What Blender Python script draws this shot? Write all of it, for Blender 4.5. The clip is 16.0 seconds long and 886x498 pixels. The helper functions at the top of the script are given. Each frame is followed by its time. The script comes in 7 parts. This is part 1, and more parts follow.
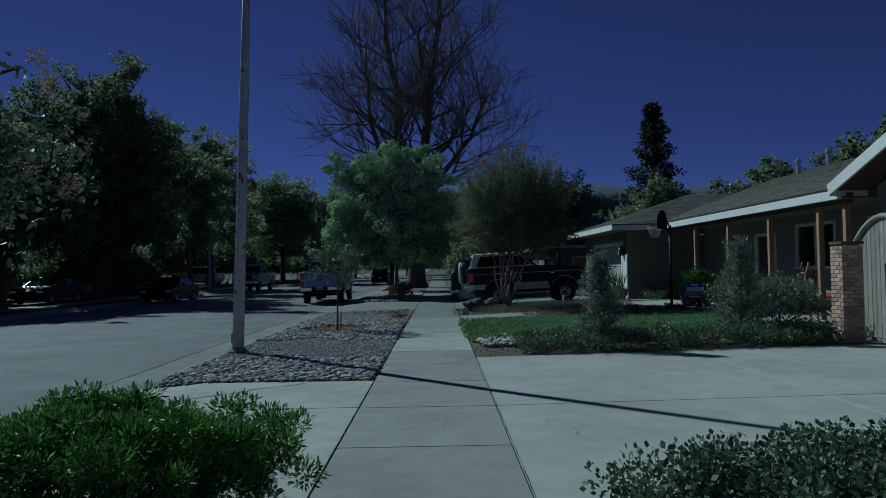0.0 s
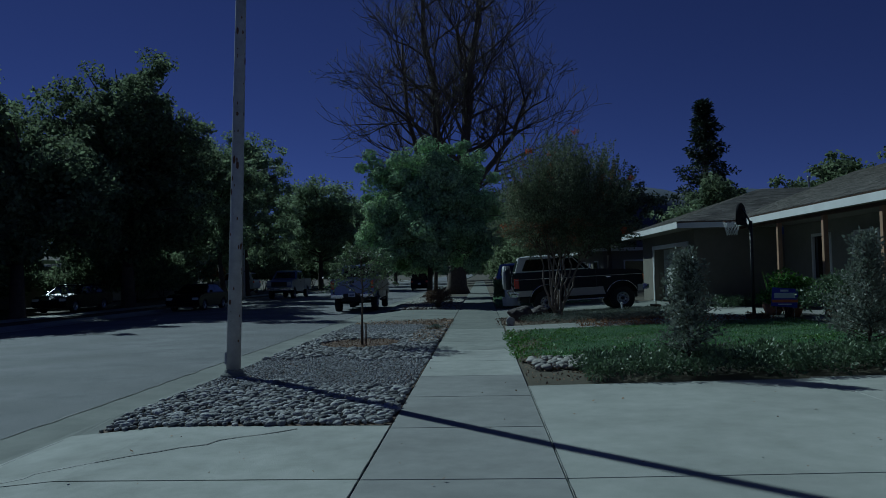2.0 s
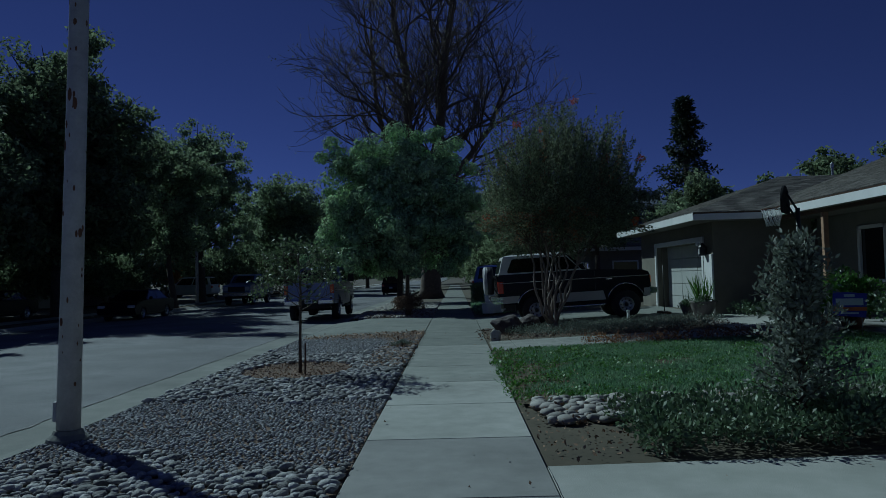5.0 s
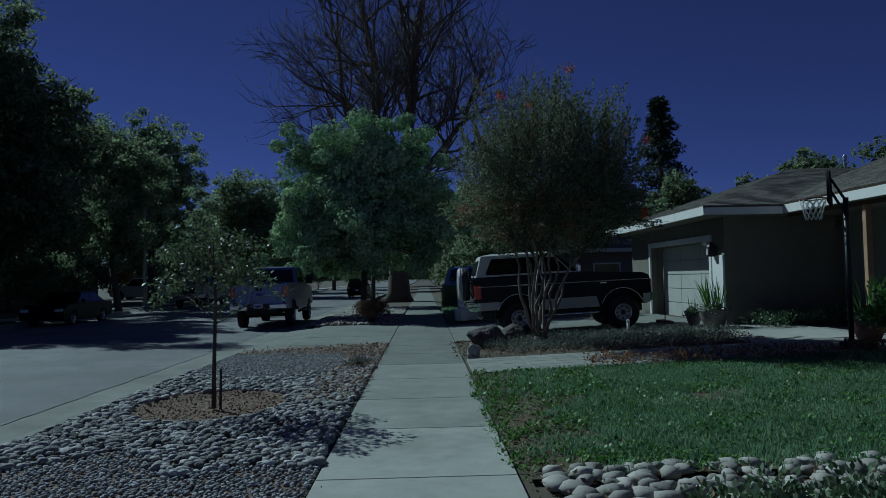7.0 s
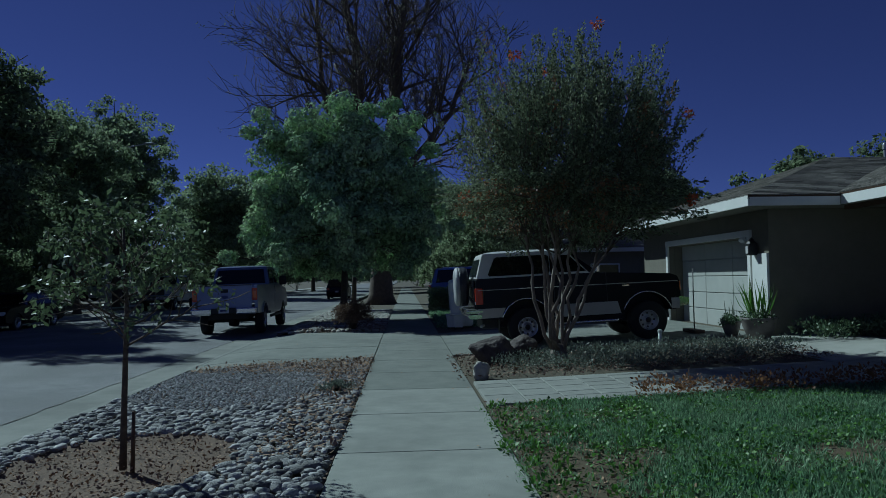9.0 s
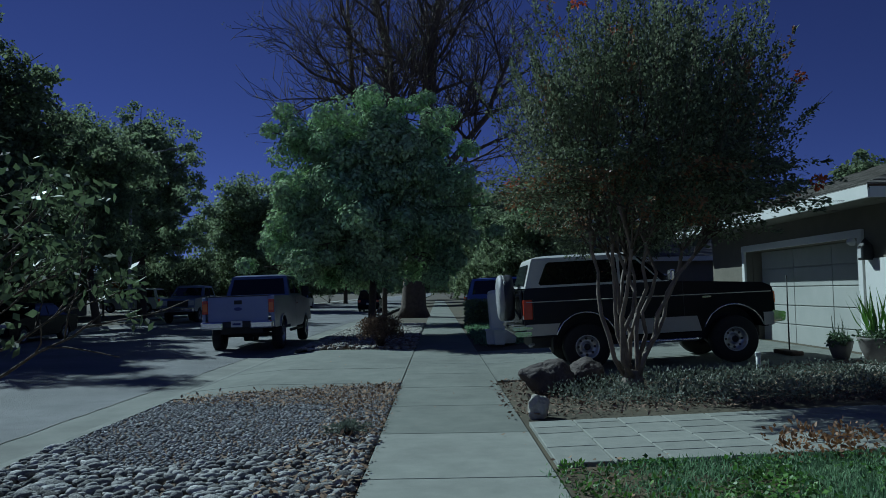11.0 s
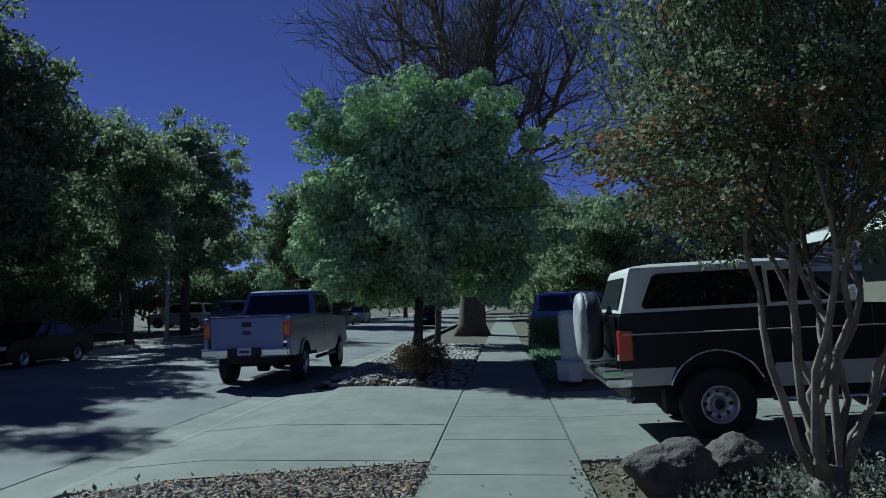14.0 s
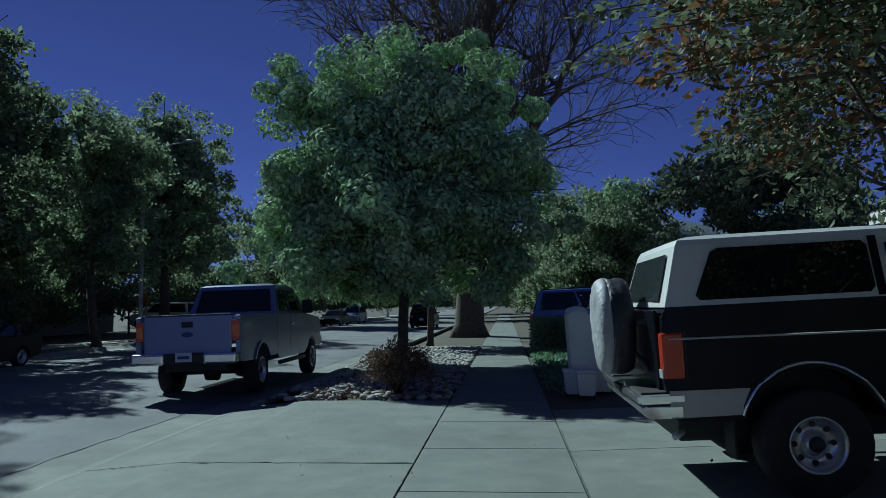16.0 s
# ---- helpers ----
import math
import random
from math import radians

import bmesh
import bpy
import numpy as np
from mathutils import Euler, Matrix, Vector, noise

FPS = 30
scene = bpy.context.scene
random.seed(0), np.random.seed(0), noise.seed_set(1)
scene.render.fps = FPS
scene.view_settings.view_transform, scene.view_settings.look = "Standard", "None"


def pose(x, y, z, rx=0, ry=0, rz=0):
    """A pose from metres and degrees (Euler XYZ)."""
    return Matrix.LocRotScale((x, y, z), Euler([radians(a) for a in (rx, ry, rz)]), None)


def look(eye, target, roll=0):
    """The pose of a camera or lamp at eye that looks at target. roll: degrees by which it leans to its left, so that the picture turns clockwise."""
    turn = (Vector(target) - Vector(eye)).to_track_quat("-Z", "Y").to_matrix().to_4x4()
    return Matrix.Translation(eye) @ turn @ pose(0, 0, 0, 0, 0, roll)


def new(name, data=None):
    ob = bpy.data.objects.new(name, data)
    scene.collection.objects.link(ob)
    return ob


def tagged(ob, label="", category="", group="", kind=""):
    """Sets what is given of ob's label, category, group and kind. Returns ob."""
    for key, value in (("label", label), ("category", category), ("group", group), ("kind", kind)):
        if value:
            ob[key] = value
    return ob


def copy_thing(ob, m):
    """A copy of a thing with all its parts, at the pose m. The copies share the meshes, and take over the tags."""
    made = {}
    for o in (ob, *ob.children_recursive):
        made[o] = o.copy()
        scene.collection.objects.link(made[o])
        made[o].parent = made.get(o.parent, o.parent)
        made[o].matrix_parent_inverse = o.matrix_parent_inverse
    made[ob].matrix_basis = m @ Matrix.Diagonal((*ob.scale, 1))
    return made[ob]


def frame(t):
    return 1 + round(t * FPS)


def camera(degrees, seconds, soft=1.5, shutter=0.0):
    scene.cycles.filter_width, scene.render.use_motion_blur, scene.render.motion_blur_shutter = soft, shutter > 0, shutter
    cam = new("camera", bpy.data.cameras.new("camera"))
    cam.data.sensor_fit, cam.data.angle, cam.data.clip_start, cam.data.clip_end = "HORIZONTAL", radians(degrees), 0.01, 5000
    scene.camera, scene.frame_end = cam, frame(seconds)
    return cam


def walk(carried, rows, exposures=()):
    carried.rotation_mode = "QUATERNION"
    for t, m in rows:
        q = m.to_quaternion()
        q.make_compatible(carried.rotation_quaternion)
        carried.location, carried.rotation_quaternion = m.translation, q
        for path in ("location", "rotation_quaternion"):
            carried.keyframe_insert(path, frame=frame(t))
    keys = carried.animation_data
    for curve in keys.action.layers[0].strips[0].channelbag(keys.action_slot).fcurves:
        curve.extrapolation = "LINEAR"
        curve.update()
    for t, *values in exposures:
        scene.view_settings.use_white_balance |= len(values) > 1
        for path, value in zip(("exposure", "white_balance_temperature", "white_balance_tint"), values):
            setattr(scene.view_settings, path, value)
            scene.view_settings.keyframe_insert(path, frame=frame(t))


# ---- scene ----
cam = camera(64.2, 16.0, soft=0.5)
PATH = [
    (0, (0.687, -2.489, 1.618), (0.7, -0.49, 1.67), -1.0),
    (0.5, (0.748, -1.772, 1.577), (0.827, 0.226, 1.629), -1.1),
    (1, (0.704, -1.096, 1.606), (0.813, 0.9, 1.658), -1.0),
    (1.5, (0.709, -0.402, 1.625), (0.775, 1.597, 1.683), -1.0),
    (2, (0.712, 0.299, 1.58), (0.607, 2.295, 1.65), -1.3),
    (2.5, (0.682, 0.962, 1.557), (0.573, 2.958, 1.627), -1.5),
    (3, (0.627, 1.702, 1.552), (0.533, 3.699, 1.621), -1.5),
    (3.5, (0.595, 2.408, 1.518), (0.512, 4.405, 1.59), -1.6),
    (4, (0.575, 3.12, 1.53), (0.507, 5.117, 1.603), -1.6),
    (4.2, (0.57, 3.377, 1.538), (0.509, 5.375, 1.614), -1.7),
    (6.3, (0.76, 6.437, 1.576), (0.792, 8.435, 1.655), -1.1),
    (6.5, (0.682, 6.775, 1.587), (0.726, 8.773, 1.667), -1.2),
    (7, (0.619, 7.504, 1.554), (0.673, 9.501, 1.636), -1.2),
    (7.5, (0.549, 8.217, 1.539), (0.616, 10.214, 1.621), -1.1),
    (8, (0.508, 8.917, 1.539), (0.593, 10.914, 1.623), -1.0),
    (8.5, (0.408, 9.557, 1.555), (0.506, 11.553, 1.64), -1.0),
    (9, (0.379, 10.252, 1.564), (0.488, 12.247, 1.648), -1.0),
    (9.2, (0.365, 10.492, 1.575), (0.472, 12.488, 1.661), -1.1),
    (11.3, (0.386, 13.214, 1.498), (0.395, 15.211, 1.621), -0.8),
    (11.5, (0.401, 13.511, 1.551), (0.41, 15.508, 1.674), -0.8),
    (12, (0.439, 14.229, 1.676), (0.454, 16.225, 1.803), -0.7),
    (12.5, (0.501, 14.902, 1.693), (0.51, 16.897, 1.835), -0.7),
    (13, (0.542, 15.592, 1.673), (0.488, 17.586, 1.827), -0.7),
    (13.5, (0.561, 16.305, 1.674), (0.426, 18.294, 1.831), -0.7),
    (14, (0.546, 16.957, 1.669), (0.38, 18.944, 1.828), -0.8),
    (14.5, (0.563, 17.659, 1.646), (0.391, 19.645, 1.81), -0.8),
    (15, (0.554, 18.36, 1.619), (0.371, 20.345, 1.783), -0.7),
    (15.5, (0.63, 19.094, 1.596), (0.453, 21.079, 1.759), -0.8),
    (16, (0.678, 19.777, 1.575), (0.506, 21.763, 1.736), -0.8),
]
EXPOSURES = [(0.0, -1.0, 4950, -15), (1.5, -1.24, 4900, -14), (4.0, -1.26, 4900, -14), (9.0, -0.74, 5000, -13), (12.5, -0.28, 5100, -12), (14.0, 0.04, 5200, -12), (15.0, 0.0, 5200, -13), (16.0, -0.22, 5100, -13)]
walk(cam, [(t, look(eye, target, roll)) for t, eye, target, roll in PATH], EXPOSURES)

# ---- sky and sun ----
SUN_TO = Vector((-0.688, 0.726, 0.0)).normalized()
SUN_EL = radians(38)
world = bpy.data.worlds.new("sky")
scene.world = world
world.use_nodes = True
wn = world.node_tree.nodes
sky = wn.new("ShaderNodeTexSky")
sky.sky_type = "NISHITA"
sky.sun_disc = False
sky.sun_elevation = SUN_EL
sky.sun_rotation = math.atan2(SUN_TO.x, SUN_TO.y)
sky.altitude = 6000
sky.air_density = 1.0
sky.dust_density = 0.0
sky.ozone_density = 6.0
tone = wn.new("ShaderNodeMix")
tone.data_type, tone.blend_type = "RGBA", "MULTIPLY"
tone.inputs["Factor"].default_value = 1.0
tone.inputs["B"].default_value = (1.30, 0.76, 1.12, 1)
world.node_tree.links.new(sky.outputs[0], tone.inputs["A"])
world.node_tree.links.new(tone.outputs["Result"], wn["Background"].inputs[0])
wn["Background"].inputs[1].default_value = 0.048
sun = new("sun", bpy.data.lights.new("sun", "SUN"))
sun.data.energy = 5.0
sun.data.angle = radians(0.53)
sun.data.color = (1.0, 0.955, 0.90)
SUN_DIR = Vector((SUN_TO.x * math.cos(SUN_EL), SUN_TO.y * math.cos(SUN_EL), math.sin(SUN_EL)))
sun.matrix_world = look((0, 0, 40), Vector((0, 0, 40)) - SUN_DIR)


# ---- materials ----
def surf(name, a, b, scale=6.0, rough=0.8, bump=0.3, fine=60.0, metal=0.0, coat=0.0, vary=0.0, stain=0.0, trans=0.0, spec=0.5, dist=0.01):
    """Two colours mixed by noise at two scales, with bump, and a shift per piece."""
    m = bpy.data.materials.new(name)
    m.use_nodes = True
    nt = m.node_tree
    n, l = nt.nodes, nt.links
    bs = n["Principled BSDF"]
    co = n.new("ShaderNodeTexCoord")
    n1 = n.new("ShaderNodeTexNoise")
    n1.inputs["Scale"].default_value = scale
    n1.inputs["Detail"].default_value = 5
    n1.inputs["Roughness"].default_value = 0.62
    n2 = n.new("ShaderNodeTexNoise")
    n2.inputs["Scale"].default_value = fine
    n2.inputs["Detail"].default_value = 3
    for x in (n1, n2):
        l.new(co.outputs["Object"], x.inputs["Vector"])
    ramp = n.new("ShaderNodeMapRange")
    ramp.inputs[1].default_value, ramp.inputs[2].default_value = 0.3, 0.7
    l.new(n1.outputs[0], ramp.inputs[0])
    add = n.new("ShaderNodeMath")
    add.operation = "MULTIPLY_ADD"
    add.inputs[1].default_value = 0.7
    l.new(ramp.outputs[0], add.inputs[0])
    sc = n.new("ShaderNodeMath")
    sc.operation = "MULTIPLY"
    sc.inputs[1].default_value = 0.4
    l.new(n2.outputs[0], sc.inputs[0])
    l.new(sc.outputs[0], add.inputs[2])
    mix = n.new("ShaderNodeMix")
    mix.data_type = "RGBA"
    mix.inputs["A"].default_value = (*a, 1)
    mix.inputs["B"].default_value = (*b, 1)
    l.new(add.outputs[0], mix.inputs["Factor"])
    last = mix.outputs["Result"]
    if stain:
        n3 = n.new("ShaderNodeTexNoise")
        n3.inputs["Scale"].default_value = 0.55
        n3.inputs["Detail"].default_value = 6
        l.new(co.outputs["Object"], n3.inputs["Vector"])
        r3 = n.new("ShaderNodeMapRange")
        r3.inputs[1].default_value, r3.inputs[2].default_value = 0.45, 0.75
        r3.inputs[3].default_value, r3.inputs[4].default_value = 1.0, 1.0 - stain
        l.new(n3.outputs[0], r3.inputs[0])
        h3 = n.new("ShaderNodeHueSaturation")
        l.new(r3.outputs[0], h3.inputs["Value"])
        l.new(last, h3.inputs["Color"])
        last = h3.outputs[0]
    if vary:
        oi = n.new("ShaderNodeObjectInfo")
        ge = n.new("ShaderNodeNewGeometry")
        sm = n.new("ShaderNodeMath")
        sm.operation = "ADD"
        l.new(oi.outputs["Random"], sm.inputs[0])
        l.new(ge.outputs["Random Per Island"], sm.inputs[1])
        fr = n.new("ShaderNodeMath")
        fr.operation = "FRACT"
        l.new(sm.outputs[0], fr.inputs[0])
        mr = n.new("ShaderNodeMapRange")
        mr.inputs[3].default_value, mr.inputs[4].default_value = 1 - vary, 1 + vary
        l.new(fr.outputs[0], mr.inputs[0])
        hs = n.new("ShaderNodeHueSaturation")
        l.new(mr.outputs[0], hs.inputs["Value"])
        l.new(last, hs.inputs["Color"])
        last = hs.outputs[0]
    l.new(last, bs.inputs["Base Color"])
    bs.inputs["Roughness"].default_value = rough
    bs.inputs["Metallic"].default_value = metal
    bs.inputs["Coat Weight"].default_value = coat
    bs.inputs["Coat Roughness"].default_value = 0.06
    bs.inputs["Specular IOR Level"].default_value = spec
    if bump:
        bp = n.new("ShaderNodeBump")
        bp.inputs["Strength"].default_value = bump
        bp.inputs["Distance"].default_value = dist
        l.new(n2.outputs[0], bp.inputs["Height"])
        l.new(bp.outputs[0], bs.inputs["Normal"])
    if trans:
        tb = n.new("ShaderNodeBsdfTranslucent")
        l.new(last, tb.inputs["Color"])
        ms = n.new("ShaderNodeMixShader")
        ms.inputs[0].default_value = trans
        l.new(bs.outputs[0], ms.inputs[1])
        l.new(tb.outputs[0], ms.inputs[2])
        l.new(ms.outputs[0], n["Material Output"].inputs[0])
    return m


def glass_mat(name, tint, rough=0.03):
    m = bpy.data.materials.new(name)
    m.use_nodes = True
    bs = m.node_tree.nodes["Principled BSDF"]
    bs.inputs["Base Color"].default_value = (*tint, 1)
    bs.inputs["Roughness"].default_value = rough
    bs.inputs["Specular IOR Level"].default_value = 0.5
    bs.inputs["Coat Weight"].default_value = 0.3
    return m


M = {}
M["concrete"] = surf("concrete", (0.31, 0.32, 0.28), (0.49, 0.49, 0.45), 3, 0.9, 0.4, 110, vary=0.05, stain=0.28)
# Lit concrete painted darker farther on, in two steps, to offset the rising exposure.
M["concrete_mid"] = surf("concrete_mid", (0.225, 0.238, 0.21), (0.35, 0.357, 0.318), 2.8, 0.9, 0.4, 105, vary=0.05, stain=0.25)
M["concrete_dimmed"] = surf("concrete_dimmed", (0.148, 0.162, 0.142), (0.235, 0.245, 0.213), 2.5, 0.9, 0.4, 100, vary=0.03, stain=0.25)
M["concrete_gutter"] = surf("concrete_gutter", (0.16, 0.17, 0.15), (0.27, 0.275, 0.245), 1.6, 0.92, 0.4, 100, stain=0.4)
M["concrete_drive"] = surf("concrete_drive", (0.32, 0.33, 0.29), (0.46, 0.46, 0.42), 2.5, 0.88, 0.35, 100, vary=0.03, stain=0.22)
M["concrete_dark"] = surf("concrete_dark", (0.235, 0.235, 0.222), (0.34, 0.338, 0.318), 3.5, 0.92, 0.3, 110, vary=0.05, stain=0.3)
M["asphalt"] = surf("asphalt", (0.10, 0.104, 0.112), (0.235, 0.238, 0.242), 1.1, 0.85, 1.0, 70, stain=0.4, dist=0.015)
M["seal"] = surf("seal", (0.012, 0.012, 0.013), (0.03, 0.03, 0.03), 8, 0.6, 0.2, 90)
M["soil"] = surf("soil", (0.09, 0.062, 0.042), (0.19, 0.13, 0.09), 5, 0.95, 0.8, 70, stain=0.2)
M["mulch"] = surf("mulch", (0.12, 0.08, 0.055), (0.33, 0.24, 0.175), 12, 0.95, 0.4, 80, vary=0.45)
M["litter"] = surf("litter", (0.19, 0.115, 0.066), (0.36, 0.25, 0.155), 9, 0.9, 0.3, 80, vary=0.4)
M["cobble"] = surf("cobble", (0.17, 0.17, 0.17), (0.42, 0.41, 0.39), 11, 0.85, 0.9, 45, vary=0.65, dist=0.015)
M["gravel"] = surf("gravel", (0.21, 0.215, 0.225), (0.40, 0.395, 0.39), 14, 0.85, 0.3, 80, vary=0.5)
M["cobble_pale"] = surf("cobble_pale", (0.27, 0.255, 0.225), (0.43, 0.41, 0.365), 9, 0.8, 0.3, 60, vary=0.35)
M["boulder"] = surf("boulder", (0.03, 0.023, 0.022), (0.14, 0.115, 0.105), 4, 0.85, 0.9, 22, dist=0.03)
M["boulder_pale"] = surf("boulder_pale", (0.36, 0.34, 0.29), (0.52, 0.49, 0.43), 5, 0.85, 0.6, 30, dist=0.02)
M["grass_base"] = surf("grass_base", (0.06, 0.055, 0.028), (0.13, 0.095, 0.055), 3, 0.95, 0.8, 90)
M["grass"] = surf("grass", (0.10, 0.21, 0.105), (0.25, 0.365, 0.205), 2, 0.6, 0, 20, vary=0.5, trans=0.4)
M["far_ground"] = surf("far_ground", (0.06, 0.055, 0.035), (0.12, 0.10, 0.065), 0.6, 0.95, 0.5, 9, stain=0.3)
M["paver"] = surf("paver", (0.22, 0.23, 0.205), (0.31, 0.315, 0.28), 6, 0.88, 0.35, 60, vary=0.1)
M["bark"] = surf("bark", (0.055, 0.042, 0.033), (0.12, 0.095, 0.075), 7, 0.95, 0.9, 34, dist=0.03)
M["bark_bare"] = surf("bark_bare", (0.08, 0.064, 0.053), (0.17, 0.135, 0.108), 5, 0.95, 0.8, 22, dist=0.03)
M["bark_crape"] = surf("bark_crape", (0.085, 0.064, 0.05), (0.27, 0.22, 0.175), 6, 0.7, 0.3, 22)
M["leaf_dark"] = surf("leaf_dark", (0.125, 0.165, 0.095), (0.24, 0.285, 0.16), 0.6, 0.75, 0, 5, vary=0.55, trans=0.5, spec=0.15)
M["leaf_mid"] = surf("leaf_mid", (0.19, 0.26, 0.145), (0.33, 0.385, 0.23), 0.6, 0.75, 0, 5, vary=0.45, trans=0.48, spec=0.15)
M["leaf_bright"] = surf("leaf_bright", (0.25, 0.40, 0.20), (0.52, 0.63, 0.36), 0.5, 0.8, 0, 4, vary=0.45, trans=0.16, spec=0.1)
M["leaf_crape"] = surf("leaf_crape", (0.07, 0.105, 0.055), (0.24, 0.265, 0.165), 1.0, 0.65, 0, 8, vary=0.6, trans=0.38, spec=0.2)
M["leaf_rust"] = surf("leaf_rust", (0.17, 0.085, 0.04), (0.28, 0.15, 0.07), 1.0, 0.6, 0, 8, vary=0.4, trans=0.3)
M["leaf_orange"] = surf("leaf_orange", (0.38, 0.07, 0.025), (0.5, 0.12, 0.04), 2.0, 0.6, 0, 8, vary=0.3, trans=0.3)
M["leaf_silver"] = surf("leaf_silver", (0.11, 0.14, 0.105), (0.24, 0.265, 0.21), 2, 0.6, 0, 9, vary=0.45, trans=0.25)
M["leaf_sapling"] = surf("leaf_sapling", (0.07, 0.11, 0.045), (0.15, 0.19, 0.10), 2, 0.5, 0, 9, vary=0.45, trans=0.35)
M["leaf_shrub"] = surf("leaf_shrub", (0.06, 0.15, 0.022), (0.14, 0.26, 0.045), 3, 0.5, 0, 9, vary=0.6, trans=0.3)
M["leaf_cover"] = surf("leaf_cover", (0.06, 0.11, 0.055), (0.17, 0.225, 0.12), 3, 0.55, 0, 9, vary=0.5, trans=0.2)
M["needle"] = surf("needle", (0.018, 0.034, 0.016), (0.04, 0.06, 0.027), 0.6, 0.6, 0, 5, vary=0.4, trans=0.1)
M["white_paint"] = surf("white_paint", (0.70, 0.71, 0.68), (0.8, 0.8, 0.77), 3, 0.6, 0.1, 40, stain=0.08)
M["fascia"] = surf("fascia", (0.68, 0.69, 0.66), (0.8, 0.8, 0.77), 2, 0.6, 0.1, 30, stain=0.1)
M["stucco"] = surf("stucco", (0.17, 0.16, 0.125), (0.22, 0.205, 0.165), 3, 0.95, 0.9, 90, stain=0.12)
M["siding"] = surf("siding", (0.20, 0.195, 0.165), (0.25, 0.245, 0.21), 3, 0.85, 0.3, 50)
M["door_white"] = surf("door_white", (0.40, 0.42, 0.39), (0.48, 0.49, 0.46), 2, 0.6, 0.15, 60, stain=0.1)
M["shingle"] = surf("shingle", (0.10, 0.095, 0.085), (0.18, 0.165, 0.145), 5, 0.95, 0.8, 60, vary=0.35)
M["wood_post"] = surf("wood_post", (0.27, 0.16, 0.09), (0.40, 0.26, 0.155), 5, 0.8, 0.3, 40)
M["wood_grey"] = surf("wood_grey", (0.24, 0.22, 0.195), (0.38, 0.35, 0.31), 4, 0.9, 0.5, 40, vary=0.15)
M["wood_dark"] = surf("wood_dark", (0.05, 0.03, 0.02), (0.11, 0.065, 0.04), 5, 0.7, 0.3, 40)
M["brick"] = surf("brick", (0.30, 0.17, 0.12), (0.50, 0.36, 0.27), 5, 0.9, 0.5, 50, vary=0.35)
M["mortar"] = surf("mortar", (0.26, 0.24, 0.21), (0.33, 0.31, 0.27), 8, 0.95, 0.5, 70)
M["pole"] = surf("pole", (0.30, 0.30, 0.32), (0.47, 0.47, 0.49), 7, 0.55, 0.5, 30, stain=0.3)
M["rust"] = surf("rust", (0.07, 0.035, 0.022), (0.15, 0.075, 0.045), 9, 0.95, 0.5, 50)
M["black_metal"] = surf("black_metal", (0.012, 0.012, 0.013), (0.03, 0.03, 0.03), 4, 0.5, 0.1, 40)
M["galv"] = surf("galv", (0.4, 0.4, 0.4), (0.5, 0.5, 0.5), 5, 0.45, 0.1, 40, metal=0.8)
M["paint_black"] = surf("paint_black", (0.004, 0.005, 0.009), (0.008, 0.009, 0.015), 1.5, 0.25, 0.01, 20, spec=0.22)
M["paint_blue"] = surf("paint_blue", (0.10, 0.15, 0.56), (0.13, 0.18, 0.62), 1.5, 0.35, 0.02, 20, coat=0.7)
M["paint_silver"] = surf("paint_silver", (0.17, 0.195, 0.31), (0.21, 0.24, 0.37), 1.5, 0.32, 0.02, 20, metal=0.55, coat=0.4)
M["paint_white"] = surf("paint_white", (0.62, 0.62, 0.58), (0.72, 0.72, 0.68), 1.5, 0.45, 0.02, 20, coat=0.4)
M["paint_tan"] = surf("paint_tan", (0.42, 0.40, 0.35), (0.52, 0.50, 0.45), 1.5, 0.45, 0.02, 20, coat=0.3)
M["car_glass"] = glass_mat("car_glass", (0.006, 0.007, 0.008))
M["rear_glass"] = glass_mat("rear_glass", (0.035, 0.042, 0.045), 0.12)
M["house_glass"] = glass_mat("house_glass", (0.010, 0.011, 0.012))
M["chrome"] = surf("chrome", (0.80, 0.80, 0.82), (0.9, 0.9, 0.92), 3, 0.1, 0.05, 9, metal=0.9)
M["alloy"] = surf("alloy", (0.5, 0.5, 0.52), (0.66, 0.66, 0.67), 5, 0.22, 0.05, 30, metal=0.7)
M["rubber"] = surf("rubber", (0.012, 0.012, 0.012), (0.028, 0.027, 0.026), 6, 0.85, 0.4, 60)
M["cover_grey"] = surf("cover_grey", (0.22, 0.22, 0.23), (0.42, 0.42, 0.43), 4, 0.6, 0.5, 14, dist=0.03)
M["plastic_dark"] = surf("plastic_dark", (0.015, 0.015, 0.016), (0.03, 0.03, 0.03), 6, 0.6, 0.2, 50)
M["lens_red"] = surf("lens_red", (0.46, 0.035, 0.014), (0.54, 0.06, 0.02), 6, 0.2, 0.2, 60, coat=0.6)
M["lens_amber"] = surf("lens_amber", (0.62, 0.13, 0.02), (0.72, 0.18, 0.03), 6, 0.2, 0.2, 60, coat=0.6)
M["lens_clear"] = surf("lens_clear", (0.5, 0.5, 0.5), (0.65, 0.65, 0.65), 6, 0.12, 0.1, 60, coat=0.6)
M["plate"] = surf("plate", (0.55, 0.57, 0.6), (0.65, 0.66, 0.68), 6, 0.5, 0.1, 60)
M["bar_blue"] = surf("bar_blue", (0.03, 0.04, 0.16), (0.05, 0.06, 0.2), 6, 0.5, 0, 60)
M["sign_blue"] = surf("sign_blue", (0.03, 0.035, 0.36), (0.05, 0.05, 0.42), 6, 0.5, 0.05, 40)
M["sign_orange"] = surf("sign_orange", (0.55, 0.12, 0.03), (0.6, 0.16, 0.04), 6, 0.5, 0.05, 40)
M["terracotta"] = surf("terracotta", (0.20, 0.10, 0.07), (0.30, 0.16, 0.11), 5, 0.85, 0.3, 40)
